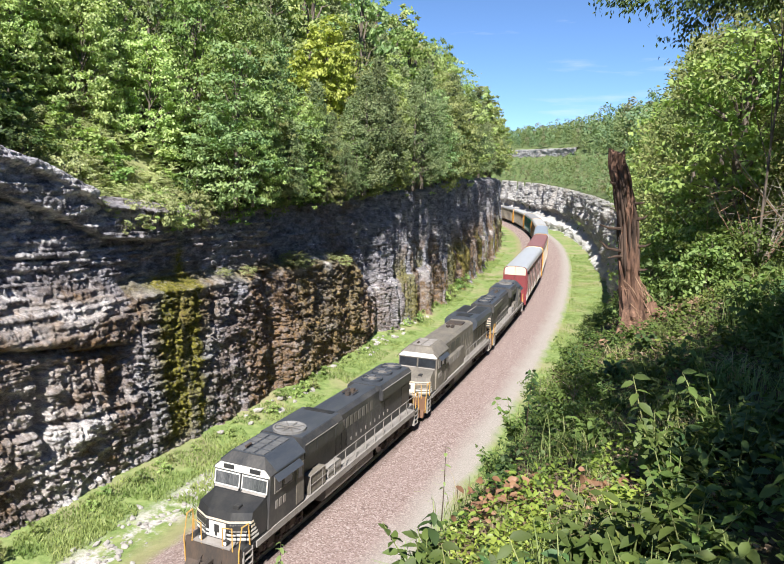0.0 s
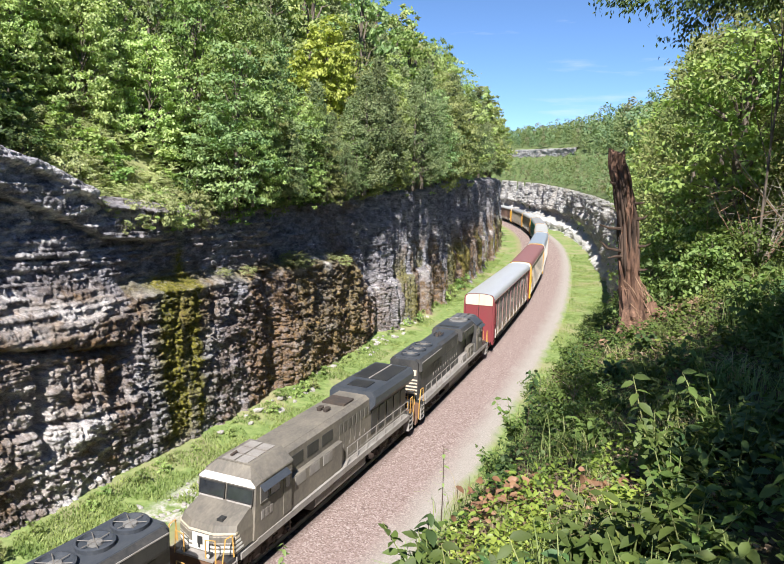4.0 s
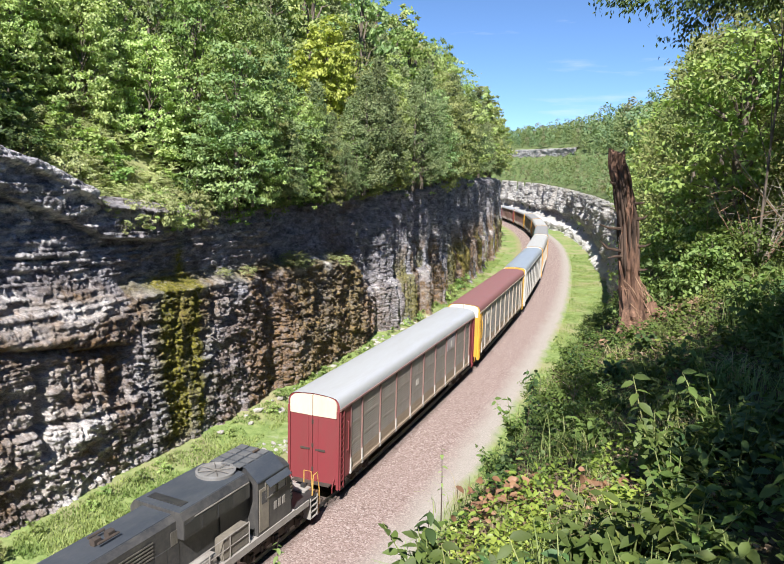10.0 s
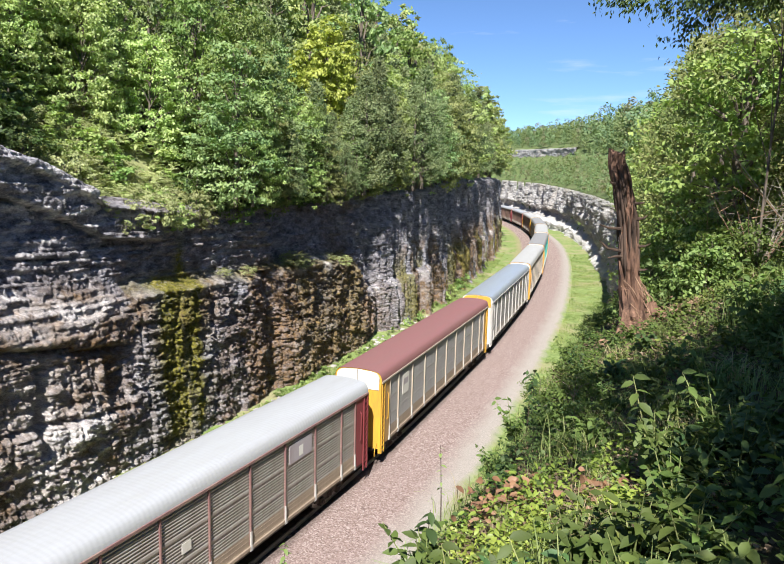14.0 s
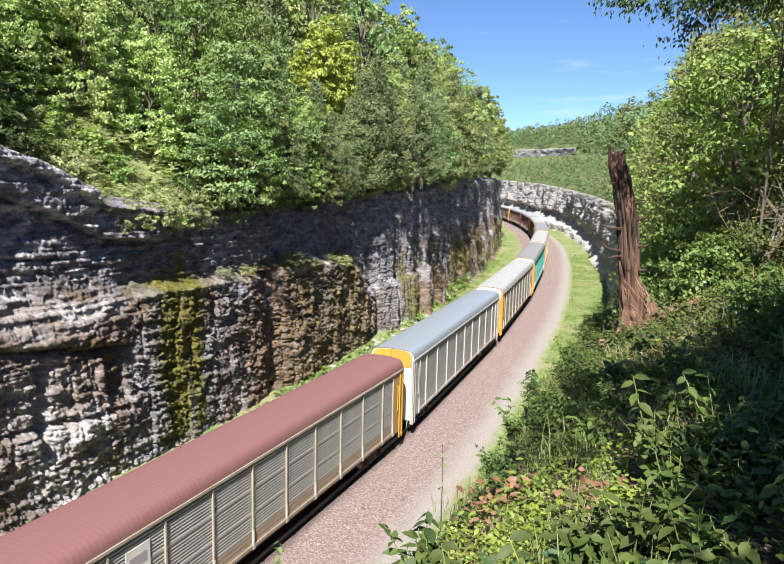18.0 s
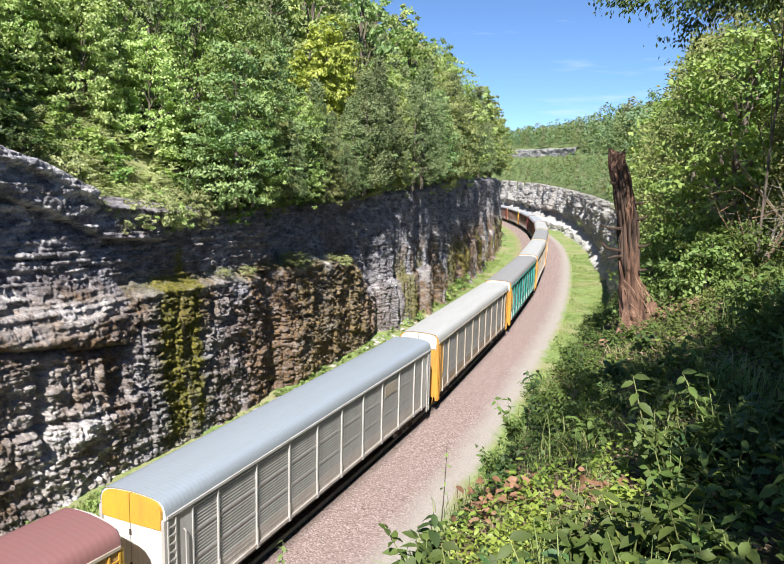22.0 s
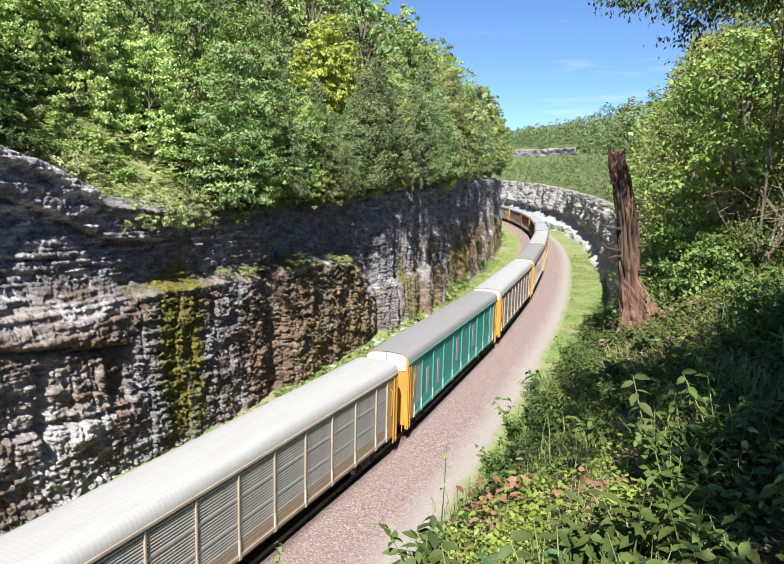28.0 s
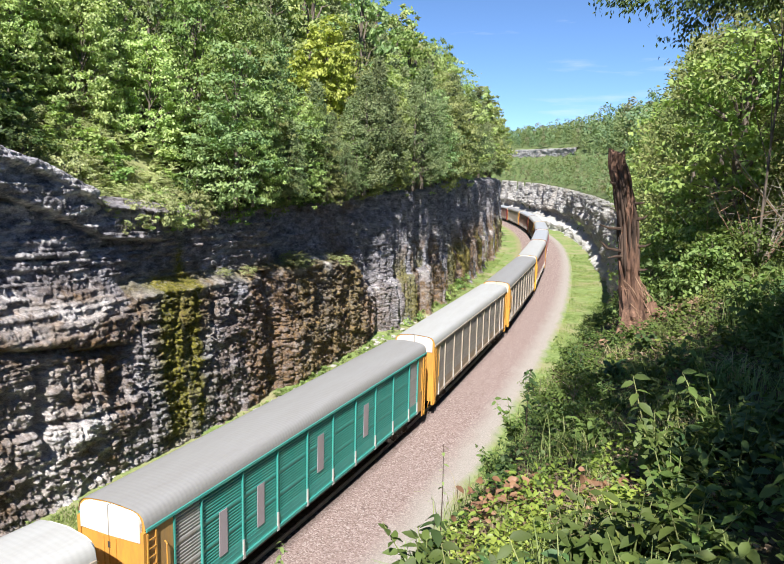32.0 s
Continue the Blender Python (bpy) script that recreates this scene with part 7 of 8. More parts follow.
# ---------------------------------------------------------------- the near bank
def stump():
    """A broken dead cedar trunk with torn fibres, stubs and a flared foot."""
    base_p = Vector((4.68, 12.5, 14.5))
    T = thing("tree_snag", "broken reddish-brown dead cedar trunk with torn bark and branch stubs", "tree stump")
    T.matrix_world = Matrix.Translation(base_p)
    r2 = np.random.RandomState(21)
    n, rings = 40, 64
    v = []
    lean = lambda q: Vector((-0.66 * q ** 0.8 - 0.05 * math.sin(q * 7.0), 0.0, 3.1 * q))
    for i in range(rings):
        q = i / (rings - 1)
        r0 = 0.165 + 0.24 * math.exp(-q * 9) + 0.03 * math.exp(-((q - 0.45) / 0.08) ** 2) - 0.045 * q
        for k in range(n):
            a = 2 * math.pi * k / n
            w = 1 + 0.36 * (float(fnoise(a * 2.2, q * 6.0, 91)) - 0.5) + 0.5 * (float(vnoise(a * 5.0 + 40, q * 7.0, 92)) - 0.5) * (0.4 + q) + 0.22 * (abs(math.sin(4.5 * a + 5 * q)) - 0.6)
            w += 0.45 * max(0.0, float(vnoise(a * 1.6 + 9, q * 11.0, 97)) - 0.72) / 0.28
            w += 0.5 * math.exp(-q * 10) * max(0, math.cos(3 * a + 0.6)) - 0.35 * math.exp(-((a - 4.0) / 0.35) ** 2) * (q > 0.25)
            c = lean(q)
            jag = 0.0 if i < rings - 1 else 0.25 * float(vnoise(a * 3, 0, 95))
            v.append((c.x + r0 * w * math.cos(a), c.y + r0 * w * math.sin(a), c.z + jag))
    f = []
    for i in range(rings - 1):
        f += [(i * n + k, i * n + (k + 1) % n, (i + 1) * n + (k + 1) % n, (i + 1) * n + k) for k in range(n)]
    f.append(tuple((rings - 1) * n + k for k in range(n)))
    part("trunk", mesh("trunk", v, f, M["snag"]), None, T)
    for k in range(22):                        # strips of loose dark bark on the upper part
        q0 = r2.uniform(0.3, 0.84)
        a = r2.uniform(3.2, 6.2) if k < 16 else r2.uniform(0, 6.28)
        pts = []
        for j in range(5):
            q = q0 + j * 0.05
            c = lean(min(q, 1.02))
            rr = 0.165 + 0.02 * math.sin(j + k)
            pts.append((c.x + rr * math.cos(a), c.y + rr * math.sin(a), c.z))
        t = tube_np(pts, [0.01, 0.028, 0.034, 0.028, 0.006], 5)
        part("bark_strip", t.mesh("bark_strip", M["snag_dark"]), None, T)
    for q, a, ln, up in ((0.47, 3.3, 0.45, 0.12), (0.44, 3.5, 0.30, -0.02), (0.60, 3.1, 0.42, 0.05), (0.75, 0.1, 0.14, 0.02), (0.50, 0.3, 0.2, 0.04), (0.86, 3.4, 0.12, 0.03), (0.66, 0.2, 0.16, 0.05), (0.36, 0.0, 0.12, 0.02)):
        c = lean(q)
        p0 = Vector((c.x + 0.16 * math.cos(a), c.y - 0.1, c.z))
        p1 = p0 + Vector((ln * math.cos(a) * 0.6, -0.05, up * 0.4))
        p2 = p0 + Vector((ln * math.cos(a), -0.08, up * 1.6))
        part("branch_stub", tube_np([p0, p1, p2], [0.032, 0.02, 0.007], 6).mesh("branch_stub", M["snag_dark"]), None, T)
    for a, ln, th in ((-0.2, 0.75, 0.07), (-0.7, 0.65, 0.06), (0.15, 0.5, 0.06), (-1.5, 0.45, 0.06), (-2.6, 0.45, 0.06), (-2.0, 0.4, 0.05), (-1.05, 0.6, 0.05)):      # torn roots
        p0 = Vector((0.16 * math.cos(a), 0.16 * math.sin(a), 0.5))
        p1 = Vector((0.30 * math.cos(a), 0.30 * math.sin(a), 0.2))
        p2 = Vector((ln * math.cos(a), ln * math.sin(a), -0.02))
        part("root", tube_np([p0, p1, p2], [th, th * 0.9, th * 0.35], 7).mesh("root", M["snag"], 50), None, T)
    for k in range(46):                        # splintered fibres at the foot
        a = r2.uniform(0, 6.28)
        q = r2.uniform(0.02, 0.3)
        c = lean(q)
        rr = 0.18 + 0.22 * math.exp(-q * 9)
        p0 = Vector((c.x + rr * math.cos(a), c.y + rr * math.sin(a), c.z + 0.1))
        p1 = p0 + Vector((r2.uniform(-0.02, 0.22), r2.uniform(-0.15, 0.05), -r2.uniform(0.15, 0.4)))
        p1.z = max(p1.z, -0.05)
        part("splinter", tube_np([p0, (p0 + p1) / 2 + Vector((0.03, -0.03, 0)), p1], [0.007, 0.009, 0.003], 4).mesh("splinter", M["splinter"]), None, T)
    return T


stump()


def weed(seed, h, leaves, leaf, wide=0.55, stems=3):
    """A herb: a few stems with pointed leaves in steps along them."""
    r2 = np.random.RandomState(seed)
    g = Geo()
    cs, al, fl, ln = [], [], [], []
    for k in range(stems):
        a = 2 * math.pi * k / stems + r2.uniform(-0.6, 0.6)
        hh = h * r2.uniform(0.65, 1.1)
        tip = Vector((hh * r2.uniform(0.15, 0.5) * math.cos(a), hh * r2.uniform(0.15, 0.5) * math.sin(a), hh))
        mid = tip * 0.5 + Vector((0, 0, 0.08 * hh))
        t = tube_np([(0, 0, 0), mid, tip], [0.008, 0.006, 0.003], 4)
        g.add(t.v, t.f)
        for j in range(leaves):
            q = 0.25 + 0.75 * (j + r2.rand()) / leaves
            p = Vector((0, 0, 0)).lerp(mid, min(1, 2 * q)) if q < 0.5 else mid.lerp(tip, 2 * q - 1)
            b = j * 2.4 + r2.uniform(-0.5, 0.5)
            cs.append(p)
            al.append((math.cos(b), math.sin(b), r2.uniform(-0.7, 0.7)))
            fl.append((-math.sin(b), math.cos(b), r2.uniform(-0.8, 0.8)))
            ln.append(leaf * r2.uniform(0.6, 1.25) * (1.15 - 0.4 * q))
    cs, al, fl, ln = np.array(cs), np.array(al), np.array(fl), np.array(ln)
    return g, rounded_leaves(cs, al, fl, ln, ln * wide, leaf > 0.16)


def rounded_leaves(c, along, flat, length, width, fine=True):
    """Leaves with a full outline, folded along the rib and curling down at the tip."""
    a = unit(along)
    b = unit(flat - np.sum(flat * a, -1, keepdims=True) * a)
    n = np.cross(a, b)
    n = n * np.sign(n[:, 2:3] + 1e-6)
    L, W = length[:, None], width[:, None]
    q, wd = ([0.0, 0.1, 0.28, 0.5, 0.72, 0.9, 1.0], [0.0, 0.26, 0.45, 0.5, 0.38, 0.17, 0.0]) if fine else ([0.0, 0.22, 0.55, 0.85, 1.0], [0.0, 0.40, 0.48, 0.2, 0.0])
    nq = len(q)
    cols = []
    for u, w in zip(q, wd):
        mid = c + a * L * u - n * L * 0.28 * u * u
        cols += [mid + b * W * w + n * W * 0.22 * w, mid, mid - b * W * w + n * W * 0.22 * w]
    v = np.stack(cols, 1).reshape(-1, 3)
    o = (np.arange(len(c)) * 3 * nq)[:, None]
    f = []
    for k in range(nq - 1):
        for m in (0, 1):
            f.append(o + np.array([[3 * k + m, 3 * k + m + 1, 3 * k + m + 4, 3 * k + m + 3]]))
    return v, np.concatenate(f)


def tuft(seed, h, n, spread=0.2, wide=0.006):
    """A tuft of bent grass blades."""
    r2 = np.random.RandomState(seed)
    v, f = [], []
    for k in range(n):
        a = r2.uniform(0, 6.28)
        hh = h * r2.uniform(0.5, 1.1)
        p = Vector((r2.normal(0, spread * 0.35), r2.normal(0, spread * 0.35), 0))
        out = Vector((math.cos(a), math.sin(a), 0))
        across = Vector((-math.sin(a), math.cos(a), 0)) * wide
        reach = hh * r2.uniform(0.2, 0.85)
        o = len(v)
        for q in (0, 0.35, 0.7, 1.0):
            c = p + out * reach * q * q + Vector((0, 0, hh * (q - 0.42 * q ** 3)))
            w = across * (1.0 - 0.85 * q)
            v += [c - w, c + w]
        f += [(o + 2 * i, o + 2 * i + 1, o + 2 * i + 3, o + 2 * i + 2) for i in range(3)]
    return v, f


HERBS = {}
# lit counterpart of the weed leaf, sunlight painted in as lime
M["leaf_sunlit"] = leafy("weed_leaf_sunlit_lime", (0.10, 0.17, 0.028), (0.30, 0.40, 0.075), (0.48, 0.48, 0.10), 0.36, 0.45)


def herb_kind(key, name, label, data, leaf_mat, stem_mat="leaf_o", category="plant"):
    g, (v, f) = data
    HERBS[key] = (name, label, category, g.mesh("stem", M[stem_mat]) if g is not None else None, mesh("leaves", v, f, M[leaf_mat], True))


def set_herb(key, x, y, z, turn, size, group):
    name, label, category, stem, leaves = HERBS[key]
    if stem is None:
        ob = part(name, leaves, None)
        tagged(ob, label, category, group)
    else:
        ob = thing(name, label, category, group)
        tagged(part("stem", stem, None, ob), kind="stuff")
        part("leaves", leaves, None, ob)
    ob.matrix_world = Matrix.LocRotScale((x, y, z), Euler((0, 0, turn)), (size, size, size))
    return ob


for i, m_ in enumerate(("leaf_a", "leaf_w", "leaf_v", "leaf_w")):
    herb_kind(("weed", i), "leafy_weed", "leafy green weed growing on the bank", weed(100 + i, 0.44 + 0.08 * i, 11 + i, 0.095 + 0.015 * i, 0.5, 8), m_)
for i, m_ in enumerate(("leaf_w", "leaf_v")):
    herb_kind(("creeper", i), "creeping_plant", "low creeping plant with broad leaves darkened for shade", weed(110 + i, 0.24, 8, 0.10, 0.8, 12), m_)
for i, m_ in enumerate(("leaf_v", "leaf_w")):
    herb_kind(("big", i), "broad_leaved_plant", "plant with large broad green leaves, coloured dark for shade", weed(120 + i, 0.46 - 0.06 * i, 8, 0.165 - 0.035 * i, 0.66, 8), m_)
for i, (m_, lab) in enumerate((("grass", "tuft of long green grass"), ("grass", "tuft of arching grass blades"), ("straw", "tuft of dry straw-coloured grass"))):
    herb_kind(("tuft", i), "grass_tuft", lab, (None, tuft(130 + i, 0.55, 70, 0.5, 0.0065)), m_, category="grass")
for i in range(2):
    herb_kind(("bright", i), "leafy_weed", "weed with pointed leaves coloured yellow-green as if sunlit", weed(125 + i, 0.34, 9, 0.13 + 0.03 * i, 0.46, 7), "leaf_sunlit")
herb_kind(("shrub", 0), "bank_shrub", "dense shrub on the bank edge, its green darkened for shade", broadleaf(140, 1.3, 0.8, 1500, 0.08, 0.02, 11, 1.0, 0.3), "leaf_w", "bark", "shrub")
herb_kind(("shrub", 1), "bank_shrub", "leafy bright shrub on the edge of the bank", broadleaf(141, 1.1, 0.75, 1400, 0.08, 0.02, 11, 1.0, 0.3), "leaf_a", "bark", "shrub")


def near_bank():
    r2 = np.random.RandomState(31)
    count = 0
    # plants over the bank, thinning with the distance
    while count < 980:
        s, d = 11.0 + 20 * r2.rand() ** 1.8, r2.uniform(-22.5, -14.9)
        (x,), (y,) = track_xy(np.array([s]), np.array([d]))
        if y < 2.6 or math.hypot(x, y) < 2.9 or abs(x) > 0.75 * y + 2:
            continue
        near_stump = math.hypot(x - 4.75, y - 12.5) < 0.9
        if near_stump:
            continue
        z = float(ground_z(s, d)) - 0.03
        dry = math.hypot(x - 1.3, y - 5.4) < 0.75
        k = r2.choice(8, p=[0.27, 0.17, 0.14, 0.11, 0.12, 0.09, 0.05, 0.05])
        key = (("weed", int(r2.randint(4))), ("creeper", int(r2.randint(2))), ("big", int(r2.randint(2))), ("weed", 3), ("tuft", 0), ("tuft", 1), ("tuft", 2), ("shrub", int(r2.randint(2))))[k]
        if x > 1.35 and y < 4.9 and r2.rand() < 0.4:      # broad leaves in the nearest corner
            key = ("big", int(r2.rand() < 0.5))
        if key[0] == "shrub" and math.hypot(x, y) < 7:
            key = ("weed", 1)
        if dry and r2.rand() < 0.22:
            key = ("tuft", 2)
        sz = r2.uniform(0.55, 1.1)
        if y > 6.5 and x < 0.45 * y + 0.6:             # low growth in front of the snag
            key = key if key[0] != "shrub" else ("creeper", 0)
            sz *= 0.7
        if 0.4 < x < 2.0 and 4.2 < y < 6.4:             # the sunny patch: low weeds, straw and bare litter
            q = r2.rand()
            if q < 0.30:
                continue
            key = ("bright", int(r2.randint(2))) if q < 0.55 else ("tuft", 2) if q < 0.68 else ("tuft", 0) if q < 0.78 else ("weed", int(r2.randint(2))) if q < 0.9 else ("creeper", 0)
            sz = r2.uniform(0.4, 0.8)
        set_herb(key, x, y, z, r2.uniform(0, 6.28), sz, "plants on the bank")
        count += 1
    # along the brink: taller plants that stand out against the ballast
    for s in np.arange(14.2, 34, 0.42):
        bd = float(right_brink(s)[0])
        d = bd + r2.uniform(-0.9, -0.1)
        (x,), (y,) = track_xy(np.array([s]), np.array([d]))
        z = float(ground_z(s, d - 0.1)) - 0.08
        if x < 0.15:
            continue
        key = (("weed", 0), ("weed", 1), ("tuft", 0), ("shrub", 0), ("weed", 3))[r2.randint(5)]
        set_herb(key, x, y, z, r2.uniform(0, 6.28), r2.uniform(0.7, 1.1) * float(np.interp(s, [14, 18, 21, 34], [0.45, 0.42, 0.35, 0.35])), "plants along the brink")
    for x, y, k, sz in ((2.15, 7.7, 0, 0.6), (2.55, 8.9, 0, 0.45), (1.95, 6.9, 0, 0.5), (4.5, 15.0, 0, 0.4)):
        set_herb(("shrub", k), x, y, ground_at(x, y) - 0.1, x * 3, sz, "plants along the brink")
    for k in range(30):                        # sunlit growth before the near trees
        x, y = r2.uniform(5.2, 8.4), r2.uniform(12.2, 20)
        if x < 0.335 * y + 0.4:
            continue
        set_herb(("shrub", int(r2.rand() < 0.3)) if k % 3 else ("tuft", 1), x, y, ground_at(x, y) - 0.08, r2.uniform(0, 6.28), r2.uniform(0.7, 1.3), "plants on the bank")
    # fallen dry leaves and bits of straw
    n = 27000
    x, y = np.concatenate([r2.uniform(-0.5, 9, n - 6000), r2.normal(1.35, 0.55, 6000)]), np.concatenate([r2.uniform(2.6, 15, n - 6000), r2.normal(5.3, 0.6, 6000)])
    sd = np.array([track_sd(a, b) for a, b in zip(x, y)])
    keep = sd[:, 1] < -15.2
    c = np.stack([x[keep], y[keep], ground_z(sd[keep, 0], sd[keep, 1]) + 0.02 + 0.05 * r2.rand(keep.sum())], 1)
    along = np.stack([r2.normal(size=len(c)), r2.normal(size=len(c)), r2.normal(0, 0.25, len(c))], 1)
    ln = r2.uniform(0.025, 0.075, len(c))
    v, f = leaf_quads(c, along, r2.normal(size=c.shape) * np.array([1, 1, 0.3]), ln, ln * 0.6)
    tagged(part("leaf_litter", mesh("leaf_litter", v, f, M["leaf_dry"]), None), "brown fallen leaves lying on the bank", "leaf litter", kind="stuff")
    # small leaves that cover the soil
    n = 60000
    x, y = r2.uniform(-0.5, 12, n), 2.6 + 17 * r2.rand(n) ** 1.3
    sd = np.array([track_sd(a, b) for a, b in zip(x, y)])
    keep = (sd[:, 1] < -15.0) & (fnoise(x * 1.3, y * 1.3, 47) > 0.34) & ((np.hypot(x - 1.35, y - 5.3) > 0.8) | (r2.rand(n) < 0.3))
    c = np.stack([x[keep], y[keep], ground_z(sd[keep, 0], sd[keep, 1]) + 0.02 + 0.24 * r2.rand(keep.sum()) ** 1.5], 1)
    along = np.stack([r2.normal(size=len(c)), r2.normal(size=len(c)), r2.normal(0, 0.3, len(c))], 1)
    ln = r2.uniform(0.04, 0.095, len(c))
    v, f = leaf_quads(c, along, np.cross(along, np.array([0, 0, 1.0]) + 0.5 * r2.normal(size=c.shape)), ln, ln * 0.65)
    tagged(part("ground_cover", mesh("ground_cover", v, f, M["leaf_w"]), None), "small leaves covering the bank, their green darkened for shade", "ground cover", kind="stuff")
    # long thin blades and dry stalks between the plants
    for name, mat_, lab, n, lo in (("bank_grass", "grass", "long thin grass blades arching over the bank", 7000, 0.46), ("dry_stalks", "straw", "dry pale stalks and straw lying among the weeds", 7000, 0.42)):
        x, y = r2.uniform(-0.5, 10, n), 2.8 + 13 * r2.rand(n) ** 1.25
        sd = np.array([track_sd(a, b) for a, b in zip(x, y)])
        keep = (sd[:, 1] < -14.95) & (fnoise(x * 1.1, y * 1.1, 52 + n % 7) > lo)
        m = int(keep.sum())
        p = np.stack([x[keep], y[keep], ground_z(sd[keep, 0], sd[keep, 1]) - 0.01], 1)
        a = r2.uniform(0, 6.28, m)
        out = np.stack([np.cos(a), np.sin(a), 0 * a], 1)
        hh = r2.uniform(0.10, 0.32, m)[:, None] * (1.0 if name == "bank_grass" else 0.3)
        reach = hh * r2.uniform(0.3, 1.2, m)[:, None] * (1.0 if name == "bank_grass" else 3.6)
        across = np.stack([-np.sin(a), np.cos(a), 0 * a], 1) * r2.uniform(0.0022, 0.0042, m)[:, None]
        rows = []
        for q in (0, 0.4, 0.75, 1.0):
            c = p + out * reach * q * q + np.array([0, 0, 1.0]) * hh * (q - 0.45 * q ** 3)
            rows += [c - across * (1 - 0.8 * q), c + across * (1 - 0.8 * q)]
        v = np.stack(rows, 1).reshape(-1, 3)
        o = (np.arange(m) * 8)[:, None]
        f = np.concatenate([o + np.array([[2 * i, 2 * i + 1, 2 * i + 3, 2 * i + 2]]) for i in range(3)])
        tagged(part(name, mesh(name, v, f, M[mat_]), None), lab, "grass", kind="stuff")
    # small leaves and seedlings of the sunny patch, sunlight put into their lime colour
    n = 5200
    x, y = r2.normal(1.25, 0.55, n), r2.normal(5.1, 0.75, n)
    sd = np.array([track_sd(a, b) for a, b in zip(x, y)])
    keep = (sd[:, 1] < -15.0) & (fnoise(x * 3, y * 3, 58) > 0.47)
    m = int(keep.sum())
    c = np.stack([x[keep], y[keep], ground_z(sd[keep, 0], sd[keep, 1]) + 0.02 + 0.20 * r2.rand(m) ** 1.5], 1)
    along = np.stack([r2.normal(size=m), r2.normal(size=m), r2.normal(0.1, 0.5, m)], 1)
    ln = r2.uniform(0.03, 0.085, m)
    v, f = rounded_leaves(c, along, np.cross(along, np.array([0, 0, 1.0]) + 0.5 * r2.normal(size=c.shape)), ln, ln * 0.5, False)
    tagged(part("seedling_leaves", mesh("seedling_leaves", v, f, M["leaf_sunlit"], True), None), "small leaves in the sunny patch, coloured yellow-green as if sunlit", "ground cover", kind="stuff")
    # torn wood and straw at the foot of the snag
    n = 700
    a, rr = r2.uniform(0, 6.28, n), np.abs(r2.normal(0, 0.5, n))
    x, y = 5.0 + rr * np.cos(a) * 1.3, 12.2 + rr * np.sin(a) * 0.8
    sd = np.array([track_sd(p, q) for p, q in zip(x, y)])
    c = np.stack([x, y, ground_z(sd[:, 0], sd[:, 1]) + 0.03 + 0.08 * r2.rand(n)], 1)
    along = np.stack([r2.normal(size=n), r2.normal(size=n), r2.normal(0, 0.35, n)], 1)
    ln = r2.uniform(0.06, 0.22, n)
    v, f = leaf_quads(c, along, r2.normal(size=c.shape), ln, ln * 0.22)
    tagged(part("wood_litter", mesh("wood_litter", v, f, M["splinter"]), None), "torn reddish wood and dry straw round the snag", "wood litter", kind="stuff")
    # thin sticks
    for k in range(40):
        x, y = r2.uniform(0.6, 5.5), r2.uniform(3.8, 11)
        if track_sd(x, y)[1] > -15.2:
            continue
        z, a, ln = ground_at(x, y), r2.uniform(0, 6.28), r2.uniform(0.25, 0.6)
        ob = part("dead_stick", tube_np([(0, 0, 0), (ln * 0.4 * math.cos(a), ln * 0.4 * math.sin(a), 0.25 * ln), (ln * math.cos(a) * 0.8, ln * math.sin(a) * 0.8, 0.45 * ln)], [0.005, 0.004, 0.002], 5).mesh("dead_stick", M["snag"]), None)
        ob.location = (x, y, z)
        tagged(ob, "thin dry stick leaning among the weeds", "stick", "sticks on the bank")


near_bank()


def dead_fern(x, y, seed):
    """A heap of broad reddish dead leaves."""
    r2 = np.random.RandomState(seed)
    n = 60
    c = np.stack([r2.normal(0, 0.16, n), r2.normal(0, 0.16, n), 0.03 + 0.12 * r2.rand(n)], 1)
    al = np.stack([r2.normal(size=n), r2.normal(size=n), r2.normal(0.1, 0.4, n)], 1)
    v, f = rounded_leaves(c, al, np.cross(al, np.array([0, 0, 1.0]) + 0.5 * r2.normal(size=c.shape)), r2.uniform(0.05, 0.11, n), r2.uniform(0.03, 0.07, n))
    ob = part("dead_leaf_heap", mesh("dead_leaf_heap", v, f, M["leaf_red"], True), None)
    ob.location = (x, y, ground_at(x, y) + 0.02)
    tagged(ob, "heap of broad reddish-brown dead leaves on the bank", "dead leaves", "dead leaves on the bank", "stuff")


for i_, (x_, y_) in enumerate(((0.98, 5.85), (1.15, 5.6), (1.3, 5.95), (1.75, 5.0))):
    dead_fern(x_, y_, 300 + i_)

SWAY = []


